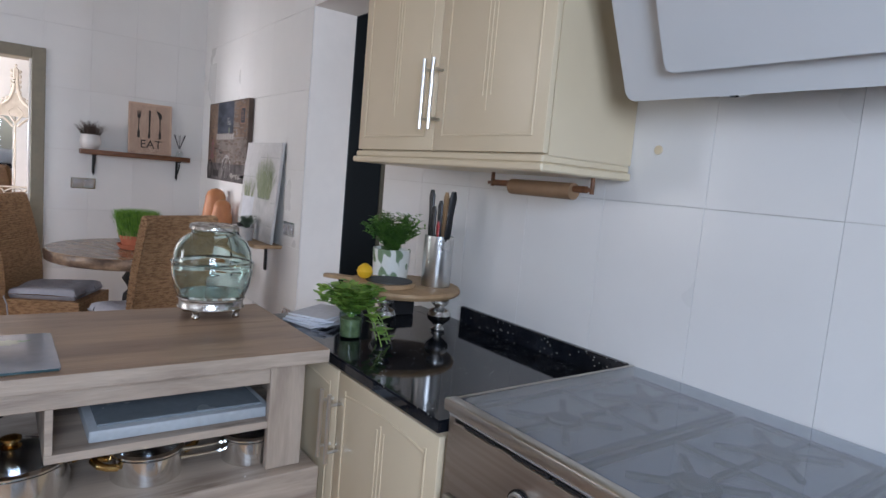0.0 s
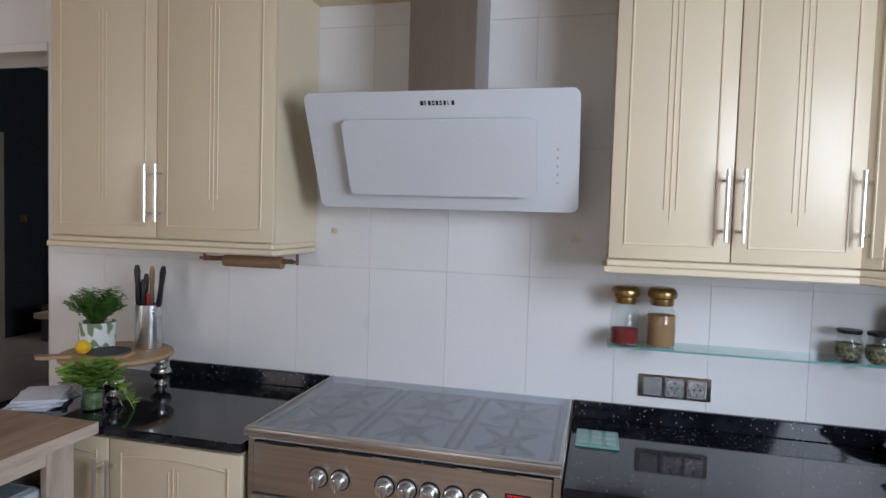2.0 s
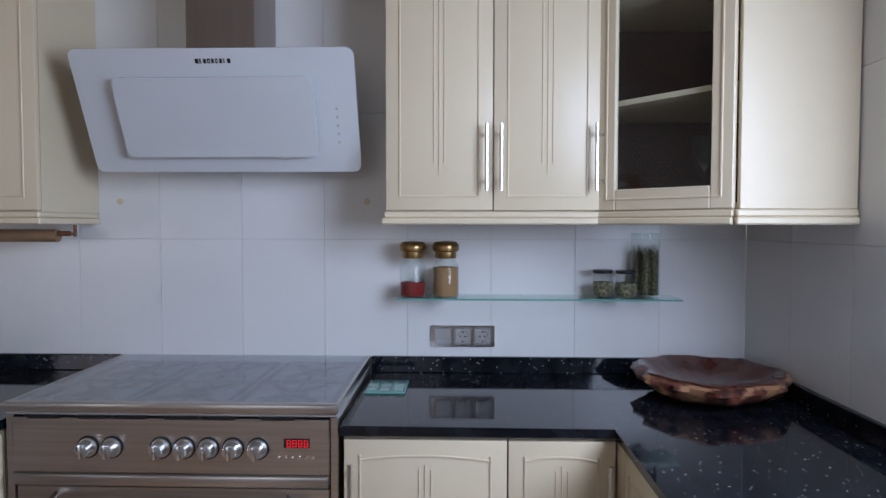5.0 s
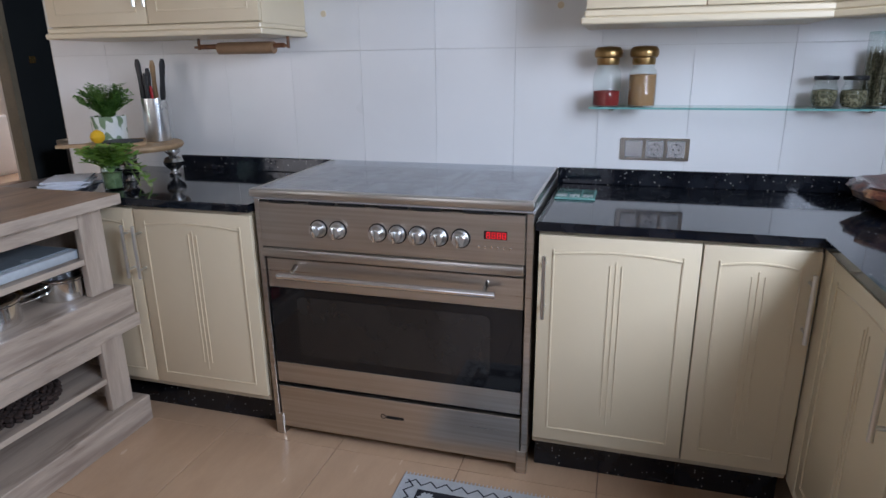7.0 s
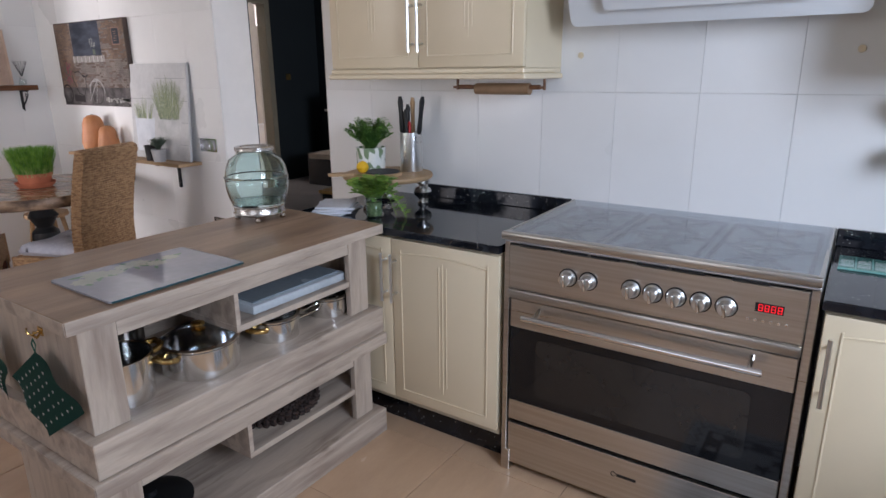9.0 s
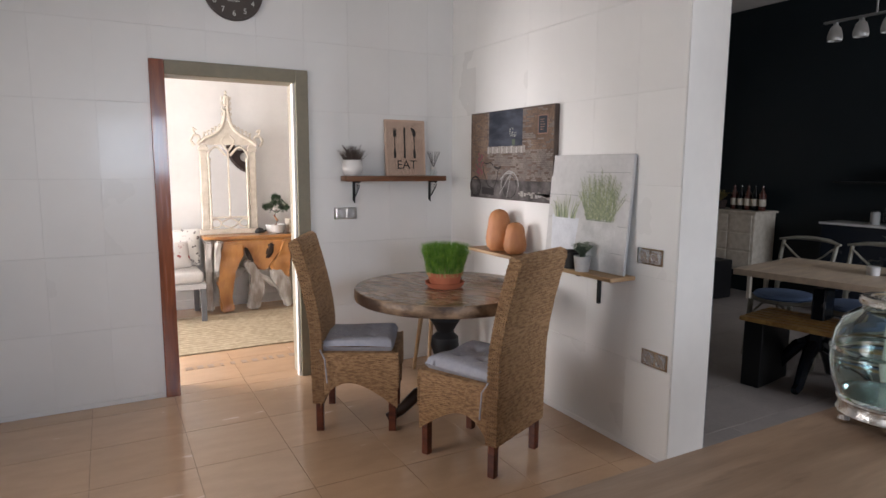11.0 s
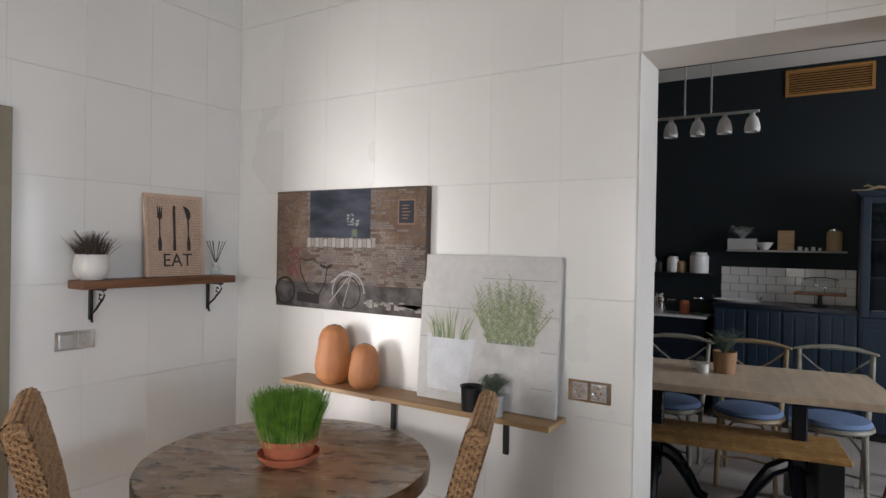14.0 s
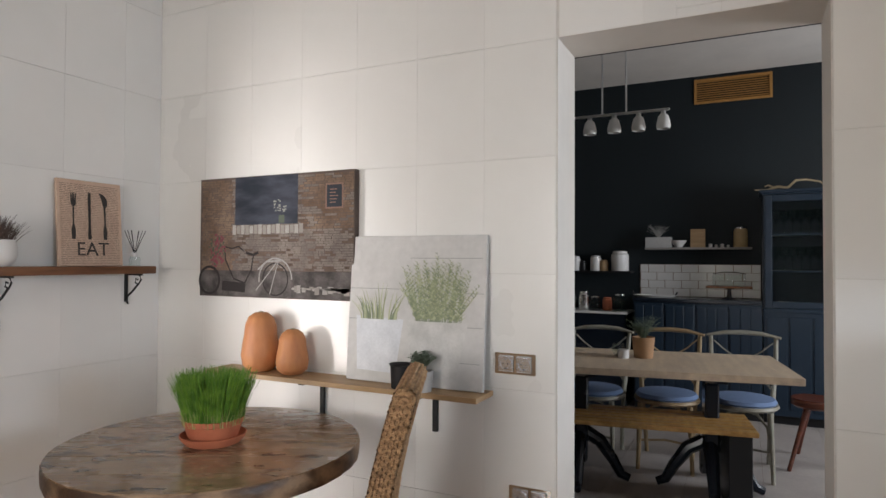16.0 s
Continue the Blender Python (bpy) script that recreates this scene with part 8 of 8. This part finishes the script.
root_slab([(-0.11, 0.70), (-0.04, 0.68), (-0.06, 0.45), (-0.04, 0.02), (-0.13, 0.02), (-0.11, 0.45)], 7.34, 7.42, ROOTG, 6)
root_slab([(0.22, 0.50), (0.30, 0.51), (0.37, 0.38), (0.42, 0.24), (0.36, 0.02), (0.25, 0.02), (0.28, 0.24), (0.30, 0.36), (0.22, 0.44)], 7.23, 7.34, ROOTG, 7)
root_slab([(0.47, 0.41), (0.58, 0.42), (0.66, 0.27), (0.68, 0.03), (0.60, 0.02), (0.55, 0.20), (0.48, 0.29)], 7.20, 7.30, ROOTG, 8)
root_slab([(0.36, 0.40), (0.54, 0.26), (0.53, 0.20), (0.36, 0.33)], 7.25, 7.31, ROOTG, 9)
root_slab([(-0.03, 0.71), (0.03, 0.71), (-0.005, 0.58), (-0.015, 0.36), (-0.05, 0.34), (-0.04, 0.59)], 7.20, 7.29, ROOTG, 10, 0.008)
root_slab([(0.70, 0.70), (0.80, 0.70), (0.80, 0.03), (0.72, 0.03), (0.74, 0.35), (0.70, 0.52)], 7.27, 7.36, ROOTG, 11)
root_slab([(0.92, 0.70), (1.04, 0.70), (1.00, 0.03), (0.90, 0.03)], 7.28, 7.38, ROOTG, 12)
root_slab([(-0.06, 0.70), (0.04, 0.70), (0.05, 0.03), (-0.05, 0.03)], 7.50, 7.57, ROOTG, 13)
root_slab([(0.92, 0.70), (1.02, 0.70), (1.00, 0.03), (0.90, 0.03)], 7.50, 7.57, ROOTG, 14)
root_slab([(0.02, 0.36), (0.14, 0.30), (0.30, 0.42), (0.34, 0.50), (0.28, 0.46), (0.14, 0.37)], 7.34, 7.42, ROOTG, 15)

# carved mirror standing on the console
cm = thing("carved_gothic_mirror", (0.155, 7.50, 0.7455), 0, "cream carved gothic mirror with a pointed finial", "mirror")
part("base_board", box(B(), -0.285, -0.03, 0, 0.285, 0.03, 0.05, bev=0.004), CARVED, cm)
for s in (-1, 1):
    part("pillar", box(box(B(), s * 0.225 - 0.035, -0.02, 0.0505, s * 0.225 + 0.035, 0.02, 0.86, bev=0.006), s * 0.225 - 0.045, -0.026, 0.80, s * 0.225 + 0.045, 0.026, 0.84, bev=0.005), CARVED, cm, "carved cream pillar")
for s in (-1, 1):
    part("inner_bead", lathe(B(), [(0, 0.0505), (0.014, 0.0505), (0.017, 0.065), (0.011, 0.075), (0.011, 0.70), (0.016, 0.715), (0.010, 0.735), (0, 0.735)], seg=14), CARVED, cm, m=pose(s * 0.176, -0.018, 0))
part("mirror_glass", prism(B(), [(-0.1895, 0.051), (0.1895, 0.051), (0.1895, 0.74), (0.12, 0.86), (0, 0.93), (-0.12, 0.86), (-0.1895, 0.74)], -0.004, 0.004, m=XZ), MIRROR, cm, "old mirror glass")
part("centre_bar", box(B(), -0.008, -0.018, 0.16, 0.008, -0.0045, 0.80, bev=0.003), CARVED, cm)
part("cross_bar", box(B(), -0.1885, -0.018, 0.155, 0.1885, -0.0045, 0.170, bev=0.003), CARVED, cm)


def curvy(pts, r, name="tracery", parent=cm, mat=CARVED):
    P = []
    for i in range(len(pts) - 1):
        p0, p1, p2, p3 = (Vector(pts[max(i - 1, 0)]), Vector(pts[i]), Vector(pts[i + 1]), Vector(pts[min(i + 2, len(pts) - 1)]))
        for k in range(5):
            t = k / 5
            P.append(0.5 * ((2 * p1) + (p2 - p0) * t + (2 * p0 - 5 * p1 + 4 * p2 - p3) * t * t + (3 * p1 - p0 - 3 * p2 + p3) * t ** 3))
    P.append(Vector(pts[-1]))
    return part(name, tube(B(), P, r, 7), mat, parent)


Y0 = -0.014
for s in (-1, 1):
    curvy([(s * 0.19, Y0, 0.72), (s * 0.17, Y0, 0.80), (s * 0.10, Y0, 0.84), (s * 0.02, Y0, 0.76)], 0.011)
    curvy([(s * 0.27, Y0, 0.86), (s * 0.20, Y0, 0.92), (s * 0.12, Y0, 0.96), (s * 0.05, Y0, 1.03), (s * 0.015, Y0, 1.15), (s * 0.008, Y0, 1.32)], 0.017)
    curvy([(s * 0.30, Y0, 0.85), (s * 0.33, Y0, 0.90), (s * 0.30, Y0, 0.95), (s * 0.25, Y0, 0.93), (s * 0.27, Y0, 0.88)], 0.013, "leaf_scroll")
    curvy([(s * 0.29, Y0, 0.95), (s * 0.31, Y0, 1.01), (s * 0.28, Y0, 0.99)], 0.011, "leaf_scroll")
    curvy([(s * 0.02, Y0, 0.95), (s * 0.06, Y0, 0.90), (s * 0.03, Y0, 0.84), (0, Y0, 0.80)], 0.010)
    for k in range(6):
        curvy([(s * (0.21 - 0.035 * k), Y0, 0.93 + 0.016 * k), (s * (0.215 - 0.035 * k), Y0, 0.97 + 0.018 * k), (s * (0.195 - 0.035 * k), Y0, 0.965 + 0.02 * k)], 0.009, "leaf_scroll")
    for k in range(5):
        curvy([(s * 0.01, Y0, 1.08 + 0.05 * k), (s * 0.040, Y0, 1.095 + 0.05 * k), (s * 0.034, Y0, 1.116 + 0.05 * k)], 0.009, "finial_crocket")
    for cx in (0.135,):
        curvy([(s * cx + 0.05 * math.cos(a), Y0, 0.105 + 0.04 * math.sin(a)) for a in [i * 0.785 for i in range(9)]], 0.007)
curvy([(0.085 * math.cos(a), Y0, 0.105 + 0.045 * math.sin(a)) for a in [i * 1.5708 for i in range(5)]], 0.007)
part("crest_board", prism(B(), [(-0.26, 0.8605), (0.26, 0.8605), (0.17, 0.93), (0.06, 0.99), (0.0, 1.10), (-0.06, 0.99), (-0.17, 0.93)], -0.012, -0.0045 + 0.0, m=XZ @ pose(0, 0, 0.024)), CARVED, cm)
part("finial", lathe(B(), [(0, 1.30), (0.012, 1.30), (0.018, 1.325), (0.006, 1.34), (0.012, 1.36), (0, 1.375)], seg=14), CARVED, cm)

bz = thing("bonsai", (0.57, 7.40, 0.7455), 0, "small bonsai tree in a white ceramic pot on the console", "potted plant")
part("pot", lathe(B(), [(0, 0), (0.075, 0), (0.10, 0.085), (0.093, 0.085), (0.085, 0.07), (0, 0.07)], seg=28), CERAM, bz)
part("trunk", tube(B(), [(0, 0, 0.07), (0.02, 0, 0.12), (-0.01, 0, 0.17), (0.015, 0, 0.23)], [0.016, 0.012, 0.011, 0.008], 10), BARK, bz)
bm = B()
rr = random.Random(20)
for c in ((0.015, 0, 0.30, 0.06), (-0.07, 0, 0.26, 0.05), (0.09, 0.0, 0.25, 0.05), (0.02, 0.03, 0.35, 0.045)):
    for k in range(420):
        d = Vector((rr.gauss(0, 1), rr.gauss(0, 1), rr.gauss(0, 0.5))).normalized()
        p = Vector(c[:3]) + d * c[3] * rr.uniform(0.5, 1.1)
        leaf(bm, p, (rr.uniform(-1, 1), rr.uniform(-1, 1), rr.uniform(-0.3, 0.8)), (0, 0, 1), 0.018, 0.012)
tube(bm, [(0.01, 0, 0.2), (-0.06, 0, 0.25)], [0.006, 0.003], 6)
tube(bm, [(0.01, 0, 0.2), (0.08, 0, 0.24)], [0.006, 0.003], 6)
part("crown", bm, LEAFD, bz)
to = thing("tortoise_figure", (0.40, 7.34, 0.7455), 0, "small dark tortoise figure on the console", "figurine")
part("figure", lathe(lathe(B(), [(0, 0.006), (0.045, 0.012), (0.05, 0.03), (0.03, 0.055), (0, 0.065)], seg=18), [(0, 0.02), (0.012, 0.025), (0.012, 0.04), (0, 0.045)], at=(0.055, 0, 0), seg=10), IRON, to)
dbx = thing("pale_drawer_box", (0.86, 7.46, 0.7455), 0, "small pale wooden drawer box on the console", "box")
part("box_body", box(B(), -0.16, -0.08, 0.0, 0.10, 0.08, 0.13, bev=0.003), CARVED, dbx)
part("handle", tube(B(), [(-0.06, -0.083, 0.06), (-0.04, -0.10, 0.055), (-0.02, -0.10, 0.055), (0.0, -0.083, 0.06)], 0.004, 6), IRON, dbx)

se = thing("grey_settee", (0, 0, 0), 0, "grey-framed settee with a pale seat and printed cushions", "sofa")
part("seat", box(B(), -1.5, 7.0, 0.36, -0.17, 7.55, 0.46, bev=0.03, seg=3), M("pale_upholstery", (0.58, 0.55, 0.52), 0.9, scale=20, bump=0.3, bscale=200), se)
part("seat_rail", box(B(), -1.5, 6.99, 0.31, -0.16, 7.56, 0.3595, bev=0.004), CERAMG, se)
for x in (-0.205, -1.48):
    for y in (7.0, 7.51):
        part("leg", box(B(), x, y, 0, x + 0.045, y + 0.045, 0.3095, bev=0.003), M("grey_painted_leg", (0.13, 0.13, 0.135), 0.6, scale=9) if "grey_painted_leg" not in bpy.data.materials else bpy.data.materials["grey_painted_leg"], se)
FLW = M("floral_print", (0.66, 0.62, 0.58), 0.9, col2=(0.35, 0.10, 0.09), scale=14, ramp=(0.36, 0.40), detail=2)
PRT = M("letter_print_cloth", (0.68, 0.66, 0.62), 0.9, col2=(0.16, 0.15, 0.14), scale=26, ramp=(0.33, 0.37), detail=1)


def scatter_cushion(at, rx, rz, w, h, mat, label):
    bm = B()
    n = 14
    V = {}
    for side in (0, 1):
        for i in range(n + 1):
            for j in range(n + 1):
                u, v = 2 * i / n - 1, 2 * j / n - 1
                t = 0.065 * (max(0, 1 - u * u) * max(0, 1 - v * v)) ** 0.45
                pinch = 1 - 0.06 * (1 - u * u) * 0 - 0.05 * (abs(u) * (1 - abs(v)) + abs(v) * (1 - abs(u)))
                V[side, i, j] = bm.verts.new((u * w / 2 * pinch, t if side else -t, h / 2 + v * h / 2 * pinch))
    for side in (0, 1):
        for i in range(n):
            for j in range(n):
                bm.faces.new([V[side, a, b] for a, b in ((i, j), (i + 1, j), (i + 1, j + 1), (i, j + 1))])
    bmesh.ops.remove_doubles(bm, verts=bm.verts, dist=0.0005)
    return T("scatter_cushion", bm, mat, label, "cushion", "cushions on the settee", m=pose(*at, rx, 0, rz))


scatter_cushion((-0.36, 7.45, 0.465), -18, -8, 0.44, 0.36, PRT, "white cushion printed with dark letters on the settee")
scatter_cushion((-0.42, 7.28, 0.465), -25, 10, 0.38, 0.26, FLW, "white cushion with red flowers on the settee")
scatter_cushion((-0.85, 7.42, 0.465), -18, 4, 0.44, 0.40, PRT, "white cushion printed with dark letters on the settee")
T("coat_hook", lathe(B(), [(0, 0), (0.02, 0), (0.03, 0.02), (0.012, 0.05), (0, 0.055)], seg=14), SATIN, "small round grey knob on the living room wall", "wall hook", m=Matrix.Translation((-0.455, 7.649, 1.55)) @ Matrix.Rotation(radians(90), 4, "X"))
wv = thing("white_floor_vase", (0.92, 7.02, 0.0015), 0, "tall white floor vase beside the console", "vase")
part("vase", lathe(B(), [(0, 0), (0.06, 0), (0.075, 0.1), (0.11, 0.33), (0.12, 0.38), (0.113, 0.38), (0.065, 0.1), (0, 0.02)], seg=30), CERAM, wv)
# round dark plate seen in the mirror
rp_ = thing("dark_wall_plate", (0.86, NY + 0.178, 1.66), 0, "large dark carved round plate on the living room wall", "wall decoration")
part("disc", lathe(B(), [(0, 0), (0.36, 0), (0.37, 0.01), (0.34, 0.03), (0, 0.02)], seg=48, m=Matrix.Rotation(radians(-90), 4, "X")), CHARC, rp_)
for k in range(8):
    part("boss", lathe(B(), [(0.06, 0.0), (0.05, 0.02), (0, 0.028)], seg=18, m=Matrix.Rotation(radians(-90), 4, "X")), SATIN, rp_, m=pose(0.2 * math.cos(k * 0.785), 0.026, 0.2 * math.sin(k * 0.785)))


# ---- tiles of the walls and floors ----
TILE_MESH = {}


def tile_mesh(w, h, mat, t=0.004, bev=0.0006, bv=None):
    key = (round(w, 3), round(h, 3), mat.name)
    if key not in TILE_MESH:
        bm = B()
        lo = [bm.verts.new(p) for p in ((0, 0, 0), (w, 0, 0), (w, h, 0), (0, h, 0))]
        mid = [bm.verts.new((v.co.x, v.co.y, t - bev)) for v in lo]
        hi = [bm.verts.new(p) for p in ((bev, bev, t), (w - bev, bev, t), (w - bev, h - bev, t), (bev, h - bev, t))]
        for p, q in ((lo, mid), (mid, hi)):
            for i in range(4):
                bm.faces.new((p[i], p[(i + 1) % 4], q[(i + 1) % 4], q[i]))
        bm.faces.new(hi)
        me = bpy.data.meshes.new("tile")
        bm.to_mesh(me)
        bm.free()
        me.materials.append(mat)
        TILE_MESH[key] = me
    return TILE_MESH[key]


def minus(r, hole):
    a, b, c, d = r
    p, q, s, t = hole
    if p >= c or s <= a or q >= d or t <= b:
        return [r]
    out = []
    if p > a:
        out.append((a, b, p, d))
    if s < c:
        out.append((s, b, c, d))
    m0, m1 = max(a, p), min(c, s)
    if q > b:
        out.append((m0, b, m1, q))
    if t < d:
        out.append((m0, t, m1, d))
    return out


def tiling(parent, frame_m, us, vs, holes, mat, gap=0.0018, vg=0.5):
    for u0, u1 in zip(us, us[1:]):
        for v0, v1 in zip(vs, vs[1:]):
            rs = [(u0, v0, u1, v1)]
            for h in holes:
                rs = [k for r in rs for k in minus(r, h)]
            for a, b, c, d in rs:
                if c - a < 0.012 or d - b < 0.012:
                    continue
                ob = new("tile", tile_mesh(c - a - gap * vg, d - b - gap, mat))
                ob.parent = parent
                ob.matrix_basis = frame_m @ pose(a + gap * vg / 2, b + gap / 2, random.uniform(0, 0.0003), random.uniform(-0.04, 0.04), random.uniform(-0.04, 0.04), 0)


def edges(lo, hi, start, step):
    k = math.ceil((lo - start) / step + 0.05)
    out = [lo]
    while start + k * step < hi - 0.02:
        out.append(start + k * step)
        k += 1
    return out + [hi]


ZS = edges(0.0, CEIL, -0.0265, 0.4525)
E_M = Matrix(((0, 0, -1, WX + G), (-1, 0, 0, 0), (0, 1, 0, 0), (0, 0, 0, 1)))
UK = [-2.7] + edges(-2.7, -SY, -0.753, 0.3015)[1:]
UD = edges(-NY, -2.7, -3.40, 0.2955)
ZN = edges(0.0, CEIL, 0.029, 0.4345)
tiling(wall_east, E_M, UK, ZS, [(-OP1, -1, -OP0, OPZ)], TILE)
tiling(wall_east, E_M, UD, ZN, [(-OP1, -1, -OP0, OPZ)], TILE, vg=0.22)
N_M = Matrix(((1, 0, 0, 0), (0, 0, -1, NY + G), (0, 1, 0, 0), (0, 0, 0, 1)))
tiling(wall_north, N_M, edges(EX, WX, 0.553, 0.2955), ZN, [(DX0 - 0.08, -1, DX1 + 0.08, DZ + 0.08)], TILE, vg=0.22)
S_M = Matrix(((-1, 0, 0, 0), (0, 0, 1, SY - G), (0, 1, 0, 0), (0, 0, 0, 1)))
tiling(wall_south, S_M, edges(-WX, 1.5, -1.05, 0.30), ZS, [(-0.45, 1.15, 0.95, 2.2)], TILE)
F_M = pose(0, 0, -0.003)
tiling(floor_ob, F_M, edges(-2.25, WX, 0.715 - 0.44 * 2, 0.44), edges(-1.3, NY, 0.2, 0.44), [], FLOORT, 0.003)
tiling(floor_ob, F_M, edges(WX + 0.001, 5.55, WX + 0.25, 0.44), edges(0.8, 6.5, 0.2, 0.44), [], FLOORD)
tiling(floor_ob, F_M, edges(-1.5, 1.5, 0.275, 0.44), edges(NY + 0.001, 7.65, NY + 0.16, 0.44), [], FLOORT)
bm = box(box(B(), EX, -1.3, -0.0029, -2.251, NY, 0.001), 3.0, 6.66, -0.0029, 6.8, 9.9, 0.001)
tagged(part("floor_strip", bm, FLOORT, floor_ob, smooth=False), kind="stuff")
